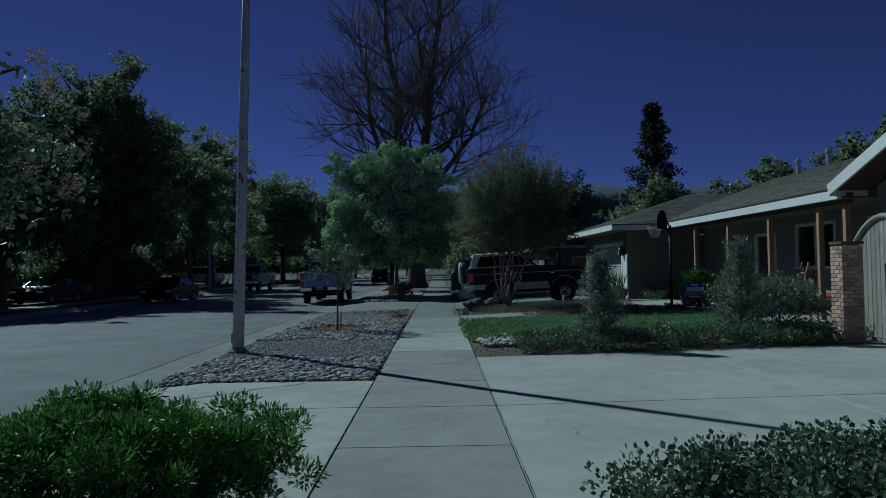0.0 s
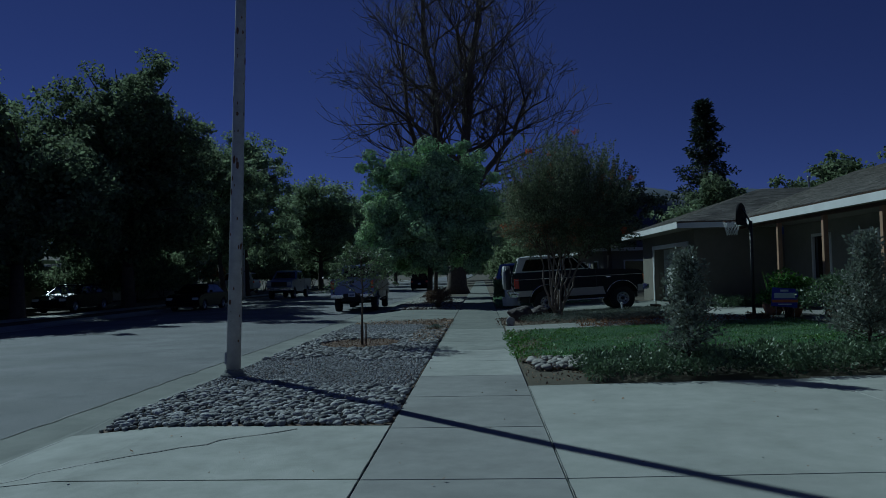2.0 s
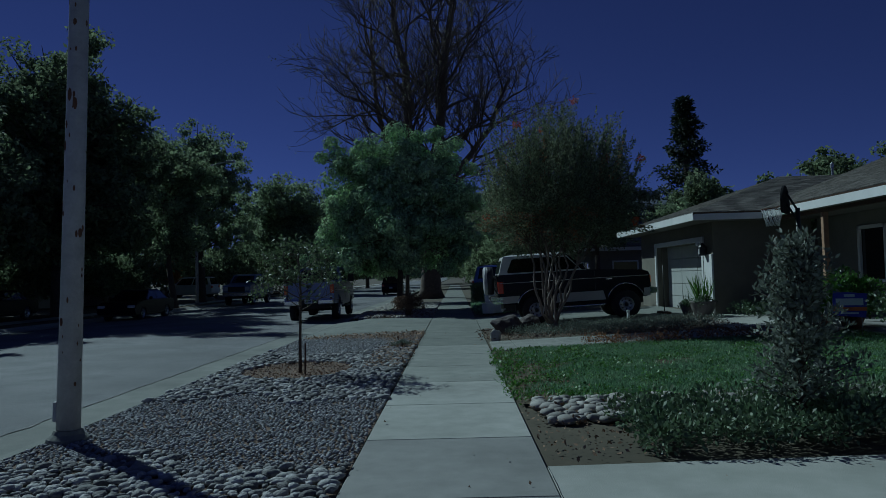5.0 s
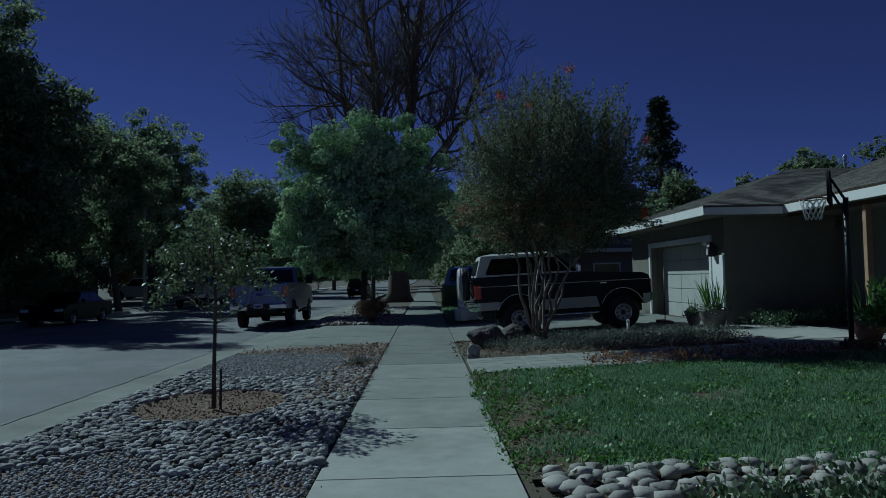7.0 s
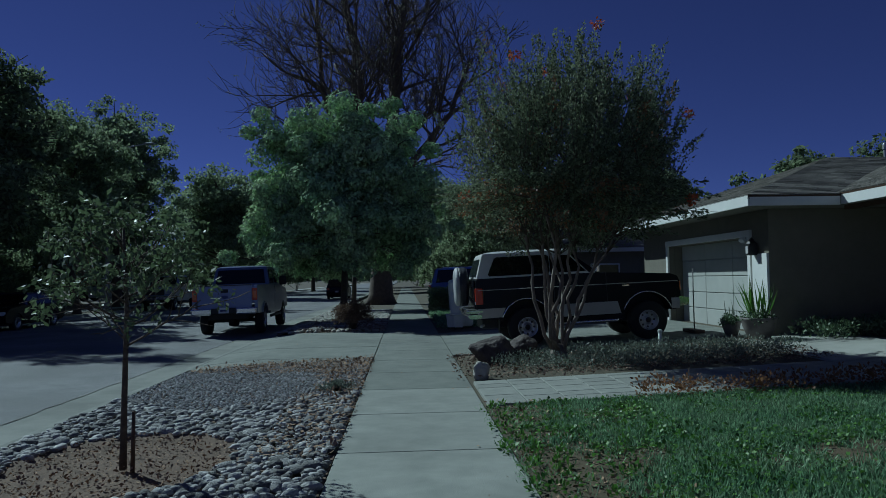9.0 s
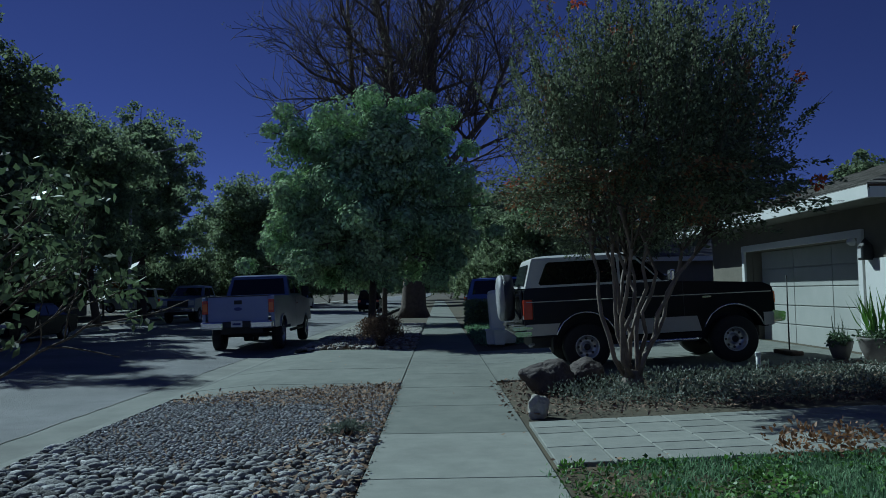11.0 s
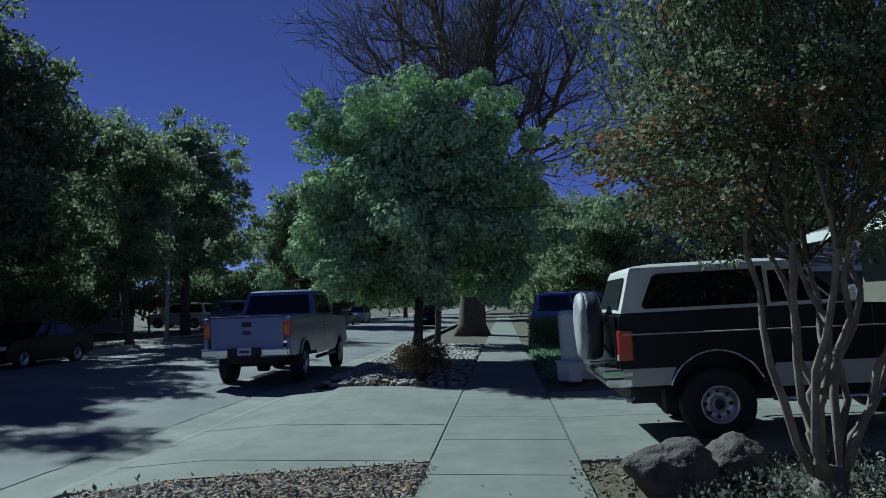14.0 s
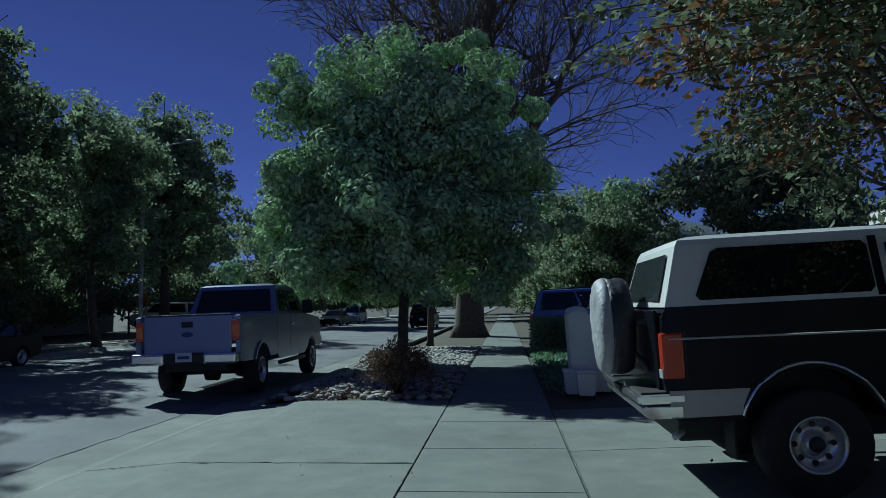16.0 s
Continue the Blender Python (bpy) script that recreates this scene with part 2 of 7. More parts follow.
M["pot_grey"] = surf("pot_grey", (0.13, 0.12, 0.11), (0.22, 0.2, 0.18), 5, 0.7, 0.3, 40)
M["net"] = surf("net", (0.6, 0.6, 0.58), (0.7, 0.7, 0.68), 6, 0.8, 0, 60)
M["plastic_white"] = surf("plastic_white", (0.60, 0.62, 0.58), (0.72, 0.73, 0.70), 3, 0.5, 0.1, 40, stain=0.15)
M["red_cloth"] = surf("red_cloth", (0.22, 0.03, 0.02), (0.32, 0.05, 0.03), 5, 0.9, 0.3, 60)
M["leaf_autumn"] = surf("leaf_autumn", (0.30, 0.12, 0.04), (0.45, 0.22, 0.08), 1.0, 0.6, 0, 8, vary=0.4, trans=0.4)
M["bloom"] = surf("bloom", (0.34, 0.24, 0.17), (0.56, 0.44, 0.34), 3.0, 0.8, 0, 30, vary=0.35, trans=0.2)
# near-black copy for the spare cover's side, shade put into the colour
M["vinyl"] = surf("vinyl", (0.014, 0.015, 0.022), (0.035, 0.036, 0.045), 6, 0.5, 0.5, 16, dist=0.02)
M["leaf_twig"] = surf("leaf_twig", (0.085, 0.06, 0.042), (0.20, 0.13, 0.085), 3.0, 0.7, 0, 12, vary=0.5, trans=0.25)
M["board"] = surf("board", (0.012, 0.012, 0.014), (0.03, 0.03, 0.032), 6, 0.95, 0.1, 40, spec=0.08)
# distance haze over the hills is mixed into this blue base colour
M["hazy_hill"] = surf("hazy_hill", (0.045, 0.06, 0.09), (0.075, 0.09, 0.125), 0.004, 1.0, 0, 0.05)


# ---- helpers for meshes ----
def mesh_ob(name, verts, faces, material, parent=None, label="", smooth=False):
    me = bpy.data.meshes.new(name)
    me.from_pydata([tuple(v) for v in verts], [], [tuple(f) for f in faces])
    me.materials.append(material)
    if smooth:
        me.polygons.foreach_set("use_smooth", [True] * len(me.polygons))
    ob = new(name, me)
    if parent:
        ob.parent = parent
    if label:
        ob["label"] = label
    return ob


def part(name, bm, material, parent=None, label="", smooth=False):
    bmesh.ops.recalc_face_normals(bm, faces=bm.faces)
    me = bpy.data.meshes.new(name)
    bm.to_mesh(me)
    bm.free()
    me.materials.append(material)
    if smooth:
        me.polygons.foreach_set("use_smooth", [True] * len(me.polygons))
    ob = new(name, me)
    if parent:
        ob.parent = parent
    if label:
        ob["label"] = label
    return ob


def thing(name, m, label, category, group="", kind=""):
    ob = new(name)
    ob.matrix_world = m
    return tagged(ob, label, category, group, kind)


def box(bm, c, s, bevel=0.0, rot=None):
    r = bmesh.ops.create_cube(bm, size=1.0)
    vs = r["verts"]
    bmesh.ops.scale(bm, vec=s, verts=vs)
    if bevel:
        es = list({e for v in vs for e in v.link_edges})
        rb = bmesh.ops.bevel(bm, geom=es, offset=bevel, segments=2, affect="EDGES", profile=0.5)
        vs = list({v for f in rb["faces"] for v in f.verts} | {v for v in vs if v.is_valid})
    if rot:
        bmesh.ops.rotate(bm, cent=(0, 0, 0), matrix=rot.to_3x3(), verts=vs)
    bmesh.ops.translate(bm, vec=c, verts=vs)
    return vs


def box_bm(c, s, bevel=0.0, rot=None):
    bm = bmesh.new()
    box(bm, c, s, bevel, rot)
    return bm


def prism(bm, pts, axis, lo, hi):
    """A polygon of 2D points, drawn out along an axis from lo to hi."""
    def at(p, d):
        return {"x": (d, p[0], p[1]), "y": (p[0], d, p[1]), "z": (p[0], p[1], d)}[axis]
    a = [bm.verts.new(at(p, lo)) for p in pts]
    b = [bm.verts.new(at(p, hi)) for p in pts]
    bm.faces.new(a)
    bm.faces.new(b[::-1])
    for i in range(len(pts)):
        j = (i + 1) % len(pts)
        bm.faces.new((a[i], b[i], b[j], a[j]))
    return a + b


def prism_bm(pts, axis, lo, hi, bevel=0.0):
    bm = bmesh.new()
    prism(bm, pts, axis, lo, hi)
    if bevel:
        bmesh.ops.bevel(bm, geom=list(bm.edges), offset=bevel, segments=2, affect="EDGES")
    return bm


def lathe(bm, prof, seg=20, c=(0, 0, 0), axis="z", caps=True):
    """A profile of (radius, height) turned about an axis through c."""
    rings = []
    for r, h in prof:
        ring = []
        for i in range(seg):
            a = 2 * math.pi * i / seg
            p = {"z": (r * math.cos(a), r * math.sin(a), h), "y": (r * math.cos(a), h, r * math.sin(a)), "x": (h, r * math.cos(a), r * math.sin(a))}[axis]
            ring.append(bm.verts.new((p[0] + c[0], p[1] + c[1], p[2] + c[2])))
        rings.append(ring)
    for a, b in zip(rings, rings[1:]):
        for i in range(seg):
            j = (i + 1) % seg
            bm.faces.new((a[i], a[j], b[j], b[i]))
    if caps and prof[0][0] > 1e-4:
        bm.faces.new(rings[0][::-1])
    if caps and prof[-1][0] > 1e-4:
        bm.faces.new(rings[-1])


def lathe_bm(prof, seg=20, c=(0, 0, 0), axis="z", caps=True):
    bm = bmesh.new()
    lathe(bm, prof, seg, c, axis, caps)
    return bm


class Tubes:
    """Collects tapered tubes into one mesh."""
    def __init__(self):
        self.v, self.f = [], []

    def add(self, pts, rad, seg=6):
        base = len(self.v)
        n = len(pts)
        for k in range(n):
            p = Vector(pts[k])
            d = Vector(pts[min(k + 1, n - 1)]) - Vector(pts[max(k - 1, 0)])
            d = d.normalized() if d.length > 1e-6 else Vector((0, 0, 1))
            side = d.cross(Vector((0.31, 0.95, 0.05)) if abs(d.z) > 0.7 else Vector((0, 0, 1))).normalized()
            up = side.cross(d)
            for i in range(seg):
                a = 2 * math.pi * i / seg
                self.v.append(p + (side * math.cos(a) + up * math.sin(a)) * rad[k])
        for k in range(n - 1):
            for i in range(seg):
                j = (i + 1) % seg
                self.f.append((base + k * seg + i, base + k * seg + j, base + (k + 1) * seg + j, base + (k + 1) * seg + i))
        self.f.append(tuple(base + (n - 1) * seg + i for i in range(seg)))
        self.f.append(tuple(base + i for i in reversed(range(seg))))

    def ob(self, name, material, parent=None, label=""):
        return mesh_ob(name, self.v, self.f, material, parent, label, smooth=True)


def leaf_mesh(name, pos, out, size, material, parent=None, label="", aspect=0.5, seed=1, droop=0.0, flat=0.0, face=0.0):
    """Many small pointed leaves; pos and out are N x 3, size is N."""
    rng = np.random.default_rng(seed)
    n = len(pos)
    if face:
        nn = out + rng.normal(0, face, (n, 3)) + np.array([0, 0, 0.3])
        nn /= np.linalg.norm(nn, axis=1)[:, None] + 1e-9
        d = rng.normal(0, 1, (n, 3)) + out * 0.4
        d[:, 2] -= droop
        d -= nn * (d * nn).sum(1)[:, None]
        d /= np.linalg.norm(d, axis=1)[:, None] + 1e-9
        w = np.cross(d, nn)
    else:
        d = out + rng.normal(0, 0.55, (n, 3))
        d[:, 2] -= droop
        d /= np.linalg.norm(d, axis=1)[:, None] + 1e-9
        w = np.cross(d, rng.normal(0, 1, (n, 3)) * (1 - flat) + np.array([0, 0, 1.0]) * flat)
        w /= np.linalg.norm(w, axis=1)[:, None] + 1e-9
        nn = np.cross(d, w)
    s = size[:, None]
    v = np.empty((n, 4, 3), np.float32)
    v[:, 0] = pos
    v[:, 1] = pos + d * s * 0.5 + w * s * aspect * 0.5 + nn * s * 0.06
    v[:, 2] = pos + d * s
    v[:, 3] = pos + d * s * 0.5 - w * s * aspect * 0.5 + nn * s * 0.06
    me = bpy.data.meshes.new(name)
    me.vertices.add(n * 4)
    me.vertices.foreach_set("co", v.ravel())
    me.loops.add(n * 4)
    me.loops.foreach_set("vertex_index", np.arange(n * 4, dtype=np.int32))
    me.polygons.add(n)
    me.polygons.foreach_set("loop_start", np.arange(0, n * 4, 4, dtype=np.int32))
    me.update(calc_edges=True)
    me.materials.append(material)
    ob = new(name, me)
    if parent:
        ob.parent = parent
    if label:
        ob["label"] = label
    return ob


def crown_points(rng, clumps, per, spread, shell=0.45):
    """Leaves round clump centres, denser on each clump's shell."""
    k = len(clumps)
    d = rng.normal(0, 1, (k, per, 3))
    d /= np.linalg.norm(d, axis=2)[:, :, None]
    r = rng.random((k, per, 1)) ** shell
    sp = np.broadcast_to(np.asarray(spread, float).reshape(-1, 1, 1), (k, 1, 1))
    p = clumps[:, None, :] + d * r * sp * np.array([1, 1, 0.75])
    return p.reshape(-1, 3), d.reshape(-1, 3)


def ellipsoid_clumps(rng, n, c, r, inner=0.45, low=-1.0, lumps=0.25):
    """Clump centres filling the outer part of a lumpy ellipsoid."""
    d = rng.normal(0, 1, (n * 3, 3))
    d /= np.linalg.norm(d, axis=1)[:, None]
    d = d[d[:, 2] > low][:n]
    ph = rng.random(4) * 6.28
    ang = np.arctan2(d[:, 1], d[:, 0])
    lump = 1 + lumps * (np.sin(3 * ang + ph[0]) * np.cos(2.5 * d[:, 2] + ph[1]) + 0.6 * np.sin(7 * ang + ph[2] + 4 * d[:, 2]))
    rad = (inner + (1 - inner) * rng.random(len(d)) ** 0.6) * lump
    return np.array(c) + d * rad[:, None] * np.array(r)


def grow(tubes, rng, p, d, length, r, depth, kids, spread, up=0.15, tips=None, seg=6, wob=0.12, shrink=0.68, thin=0.006):
    """A branch with side branches."""
    n = 4
    pts, rad = [p.copy()], [r]
    q, e = p.copy(), d.copy()
    for i in range(n):
        e = (e + Vector(rng.normal(0, wob, 3)) + Vector((0, 0, up * 0.25))).normalized()
        q = q + e * (length / n)
        pts.append(q.copy())
        rad.append(r * (1 - 0.45 * (i + 1) / n))
    tubes.add(pts, rad, max(3, seg))
    if depth == 0:
        if tips is not None:
            tips.append(q.copy())
        return
    for k in range(kids):
        t = 0.35 + 0.65 * (k + rng.random() * 0.8) / kids
        i = min(int(t * n), n - 1)
        o = pts[i].lerp(pts[i + 1], t * n - i)
        side = Vector(rng.normal(0, 1, 3))
        side = (side - e * side.dot(e)).normalized()
        nd = (e * (1 - spread) + side * spread + Vector((0, 0, up))).normalized()
        grow(tubes, rng, o, nd, length * shrink * (0.75 + 0.5 * rng.random()), max(rad[i] * 0.6, thin), depth - 1, kids, spread, up, tips, seg - 1, wob, shrink, thin)


def rise(y):
    return 0.012 + (0.040 - 0.012) * min(max((y - 11) / 13, 0), 1)


def gz(x, y):
    """Height of the ground on the house side of the pavement."""
    return rise(y) * min(max(x - 1.33, 0), 9.0)


SW_L, SW_R = -0.27, 1.33
KERB = -3.50

# ---- ground, road, kerbs ----
def strip(name, xs, zs, ys, material, label="", category="", zfun=None):
    """A sheet with the cross-section xs, zs along the stations ys."""
    v, f = [], []
    for y in ys:
        for x, z in zip(xs, zs):
            v.append((x, y, z + (zfun(x, y) if zfun else 0)))
    n = len(xs)
    for j in range(len(ys) - 1):
        for i in range(n - 1):
            f.append((j * n + i, j * n + i + 1, (j + 1) * n + i + 1, (j + 1) * n + i))
    return tagged(mesh_ob(name, v, f, material), label, category, kind="structure")


YS = [-400, -60, -20] + list(range(-6, 62, 2)) + [80, 120, 200, 400, 1200, 4200]
strip("ground", [-4000, -400, -60, -21, -17.2, -16.9, -16.5, -4.0, -3.5, -2.2, -0.3, 1.33, 1.9, 3, 4.5, 6, 8, 10.4, 20, 60, 400, 4000],
      [0, 0, 0, 0, -0.02, -0.05, -0.34, -0.34, -0.19, -0.07, -0.04, -0.035, -0.03, -0.03, -0.03, -0.03, -0.03, -0.03, 0, 0, 0, 0], YS, M["far_ground"],
      "brown soil ground with scattered dry litter", "ground", gz)
strip("road", [-15.75, -13, -10.2, -7.2, -4.52], [-0.125, -0.06, -0.02, -0.055, -0.122], [-400, -60, 0, 20, 40, 80, 160, 300, 900], M["asphalt"],
      "grey worn asphalt street with a low crown", "road")
def dropped(x, y):
    """The kerb is lowered at the two driveways."""
    if 2.0 <= y <= 7.7 or 23.9 <= y <= 31.75:
        return {-3.70: -0.075, -3.60: -0.107, KERB: -0.105}.get(x, 0.0)
    return 0.0


strip("kerb_near", [-4.54, -3.95, -3.80, -3.70, -3.60, KERB, KERB], [-0.113, -0.128, -0.10, -0.03, 0.004, 0.006, -0.1], [-60, 1.95, 2.0, 7.7, 8.6, 23.2, 23.9, 31.75, 31.9, 400], M["concrete_gutter"],
      "pale concrete gutter and rolled kerb", "kerb", dropped)
strip("kerb_far", [-16.75, -16.75, -16.65, -16.5, -16.35, -15.73], [-0.1, 0.006, 0.004, -0.08, -0.128, -0.116], [-60, 400], M["concrete_dark"],
      "pale concrete gutter and kerb across the street", "kerb")
strip("pavement_far", [-19.9, -18.3], [0.012, 0.012], [-60, 400], M["concrete"], "pale concrete pavement across the street", "pavement")


# dark crack along the gutter's edge
rng = np.random.default_rng(3)
v, f = [], []
ys = np.arange(-12, 60, 0.35)
for i, y in enumerate(ys):
    w = 0.010 + 0.022 * rng.random()
    x = -4.535 + 0.012 * rng.normal()
    v += [(x - w, y, -0.1185), (x + w, y, -0.106)]
    if i:
        f.append((2 * i - 2, 2 * i - 1, 2 * i + 1, 2 * i))
tagged(mesh_ob("gutter_crack", v, f, M["seal"]), "dark open joint between asphalt and gutter", "crack", kind="structure")


def slab_set(parent, cells, thick, material, gap=0.009, zf=None, name="slab"):
    """Concrete slabs with chamfered edges, each an object of its own under the parent."""
    for x0, x1, y0, y1 in cells:
        x0, x1, y0, y1 = x0 + gap / 2, x1 - gap / 2, y0 + gap / 2, y1 - gap / 2
        c = 0.008
        zz = zf or (lambda x, y: 0.0)
        v = []
        for xx, yy in ((x0, y0), (x1, y0), (x1, y1), (x0, y1)):
            v.append((xx, yy, zz(xx, yy) - thick))
        for xx, yy in ((x0, y0), (x1, y0), (x1, y1), (x0, y1)):
            v.append((xx, yy, zz(xx, yy) - c))
        for xx, yy in ((x0 + c, y0 + c), (x1 - c, y0 + c), (x1 - c, y1 - c), (x0 + c, y1 - c)):
            v.append((xx, yy, zz(xx, yy)))
        f = [(0, 1, 5, 4), (1, 2, 6, 5), (2, 3, 7, 6), (3, 0, 4, 7), (4, 5, 9, 8), (5, 6, 10, 9), (6, 7, 11, 10), (7, 4, 8, 11), (8, 9, 10, 11)]
        mesh_ob(name, v, f, material, parent)


def shell(name, label, category):
    ob = new(name)
    return tagged(ob, label, category, kind="structure")


pave = shell("pavement", "pale concrete pavement slabs with tooled joints", "pavement")
cells = []
y = 5.78 - 1.83 * 10
while y < 130:
    cells.append((SW_L, SW_R, y, y + 1.83))
    y += 1.83
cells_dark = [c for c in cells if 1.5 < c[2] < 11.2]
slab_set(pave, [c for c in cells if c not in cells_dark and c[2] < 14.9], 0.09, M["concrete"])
# farther slabs: same concrete, its sunlit brightness lowered in the colour
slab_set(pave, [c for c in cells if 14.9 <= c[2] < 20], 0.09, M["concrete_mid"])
slab_set(pave, [c for c in cells if c[2] >= 20], 0.09, M["concrete_dimmed"])
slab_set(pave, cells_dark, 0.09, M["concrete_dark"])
drive_a = shell("driveway_near", "broad pale concrete driveway with joints", "driveway")
slab_set(drive_a, [(SW_R, 5.2, 5.78, 10.22), (5.2, 9.0, 5.78, 10.35), (SW_R, 5.2, 2.1, 5.78), (5.2, 9.0, 2.1, 5.78), (9.0, 9.6, 2.1, 9.6)], 0.1, M["concrete_drive"], zf=gz)


def apron(x, y):
    """Falls from the pavement to the gutter."""
    return -0.10 * min(max((-2.7 - x) / 1.05, 0), 1)


def apron_slabs(parent, ys, material):
    for y0, y1, dy in ys:
        v, f = [], []
        xs = [SW_L - 0.008, -1.8, -2.7, -3.78]
        for x in xs:
            k = (SW_L - x) / 3.2
            v += [(x, y0 + 0.014, apron(x, 0) + 0.006), (x, y1 - 0.014 + dy * k, apron(x, 0) + 0.006), (x, y0 + 0.014, -0.15), (x, y1 - 0.014 + dy * k, -0.15)]
        for i in range(3):
            a, b = 4 * i, 4 * i + 4
            f += [(a, b, b + 1, a + 1), (a, a + 2, b + 2, b), (a + 1, b + 1, b + 3, a + 3)]
        f += [(0, 1, 3, 2), (12, 14, 15, 13)]
        mesh_ob("slab", v, f, material, parent)


ap_a = shell("driveway_apron", "pale concrete driveway apron with a hairline crack", "driveway")
apron_slabs(ap_a, [(2.1, 5.78, 0), (5.78, 7.72, 0.1)], M["concrete"])
v, f = [], []
for i in range(15):
    t = i / 14
    x, y = -3.3 + 2.1 * t + 0.04 * rng.normal(), 5.85 + 1.75 * t + 0.03 * rng.normal()
    w = 0.006 + 0.006 * rng.random()
    v += [(x - w, y + w, apron(x, 0) + 0.0105), (x + w, y - w, apron(x, 0) + 0.0105)]
    if i:
        f.append((2 * i - 2, 2 * i - 1, 2 * i + 1, 2 * i))
mesh_ob("crack", v, f, M["seal"], ap_a, "dark thin crack")
drive_b = shell("driveway_far", "pale concrete driveway under the parked vehicle", "driveway")
# far driveway and apron use the concrete with its brightness toned down in colour
slab_set(drive_b, [(SW_R, 4.6, 24.75, 27.6), (4.6, 8.0, 24.75, 27.6), (SW_R, 4.6, 27.6, 30.6), (4.6, 8.0, 27.6, 30.6)], 0.1, M["concrete_dimmed"], zf=gz)
ap_b = shell("driveway_apron_far", "pale concrete driveway apron beside the parked pickup", "driveway")
apron_slabs(ap_b, [(26.95, 31.7, 0), (24.65, 26.95, 0)], M["concrete_dimmed"])
mesh_ob("slab", [(SW_L - 0.01, 24.64, 0.005), (-2.7, 23.78, 0.005), (-3.75, 23.4, -0.092), (-3.75, 24.64, -0.092), (-2.7, 24.64, 0.005)], [(0, 4, 1), (1, 4, 3, 2)], M["concrete_dimmed"], ap_b)

def crack(parent, a, b, width, lift, seed, wob=0.012, step=0.12):
    """A dark uneven joint from a to b."""
    r = np.random.default_rng(seed)
    a, b = Vector(a), Vector(b)
    n = max(3, int((b - a).length / step))
    side = Vector((-(b - a).y, (b - a).x, 0)).normalized()
    v, f = [], []
    for i in range(n + 1):
        p = a.lerp(b, i / n) + side * wob * r.normal()
        w = width * (0.35 + 0.9 * r.random())
        z = (gz(p.x, p.y) if p.x > SW_R else apron(p.x, p.y) if p.x < SW_L else 0.0) + lift
        v += [(p.x + side.x * w, p.y + side.y * w, z), (p.x - side.x * w, p.y - side.y * w, z)]
        if i:
            f.append((2 * i - 2, 2 * i - 1, 2 * i + 1, 2 * i))
    return mesh_ob("joint_crack", v, f, M["seal"], parent, "dark uneven joint")


crack(ap_b, (SW_L - 0.05, 26.98, 0), (-3.65, 26.9, 0), 0.010, 0.0105, 1)
crack(ap_b, (SW_L - 0.004, 24.7, 0), (SW_L - 0.004, 31.6, 0), 0.0035, 0.0105, 2, 0.003)
crack(drive_b, (SW_R + 0.006, 24.8, 0), (SW_R + 0.006, 30.6, 0), 0.0035, 0.005, 3, 0.003)
crack(ap_a, (SW_L - 0.004, 2.2, 0), (SW_L - 0.004, 7.7, 0), 0.0035, 0.0105, 4, 0.002)
crack(drive_a, (SW_R + 0.006, 2.2, 0), (SW_R + 0.006, 10.2, 0), 0.0035, 0.005, 5, 0.002)
crack(ap_b, (-3.74, 24.3, 0), (-3.74, 31.6, 0), 0.010, 0.011, 6, 0.01)
crack(ap_a, (-3.74, 2.2, 0), (-3.74, 7.6, 0), 0.010, 0.011, 7, 0.01)

# stone walkway to the porch
walkway = shell("walkway", "pale stone-patterned walkway to the porch", "path")
rng = np.random.default_rng(5)
cells = []
x = SW_R + 0.05
while x < 9.2:
    y = 18.95
    w = 0.5
    while y < 20.9:
        d = float(rng.choice([0.32, 0.48, 0.64]))
        d = min(d, 20.92 - y)
        if d > 0.08:
            cells.append((x, x + w, y, y + d))
        y += d
    x += w
slab_set(walkway, cells, 0.07, M["paver"], gap=0.012, zf=lambda x, y: gz(x, y) + 0.012, name="paver")
slab_set(walkway, [(7.0, 9.2, 20.95, 24.4)], 0.07, M["concrete_drive"], zf=lambda x, y: gz(x, y) + 0.012)


# ---- gravel bed with cobbles ----
def rock_mesh(name, seed, seg=7, rows=4, rough=0.18):
    r = np.random.default_rng(seed)
    v, f = [(0, 0, 0.5)], []
    for j in range(1, rows):
        th = math.pi * j / rows
        for i in range(seg):
            a = 2 * math.pi * (i + 0.5 * (j % 2)) / seg
            k = 0.5 * (1 + rough * r.normal())
            v.append((k * math.sin(th) * math.cos(a), k * math.sin(th) * math.sin(a), 0.5 * math.cos(th) * (1 + rough * 0.5 * r.normal())))
    v.append((0, 0, -0.5))
    for i in range(seg):
        f.append((0, 1 + i, 1 + (i + 1) % seg))
    for j in range(rows - 2):
        a, b = 1 + j * seg, 1 + (j + 1) * seg
        for i in range(seg):
            k = (i + 1) % seg
            f.append((a + i, b + i, b + k, a + k))
    a = 1 + (rows - 2) * seg
    for i in range(seg):
        f.append((a + (i + 1) % seg, a + i, len(v) - 1))
    me = bpy.data.meshes.new(name)
    me.from_pydata(v, [], f)
    me.polygons.foreach_set("use_smooth", [True] * len(me.polygons))
    return me


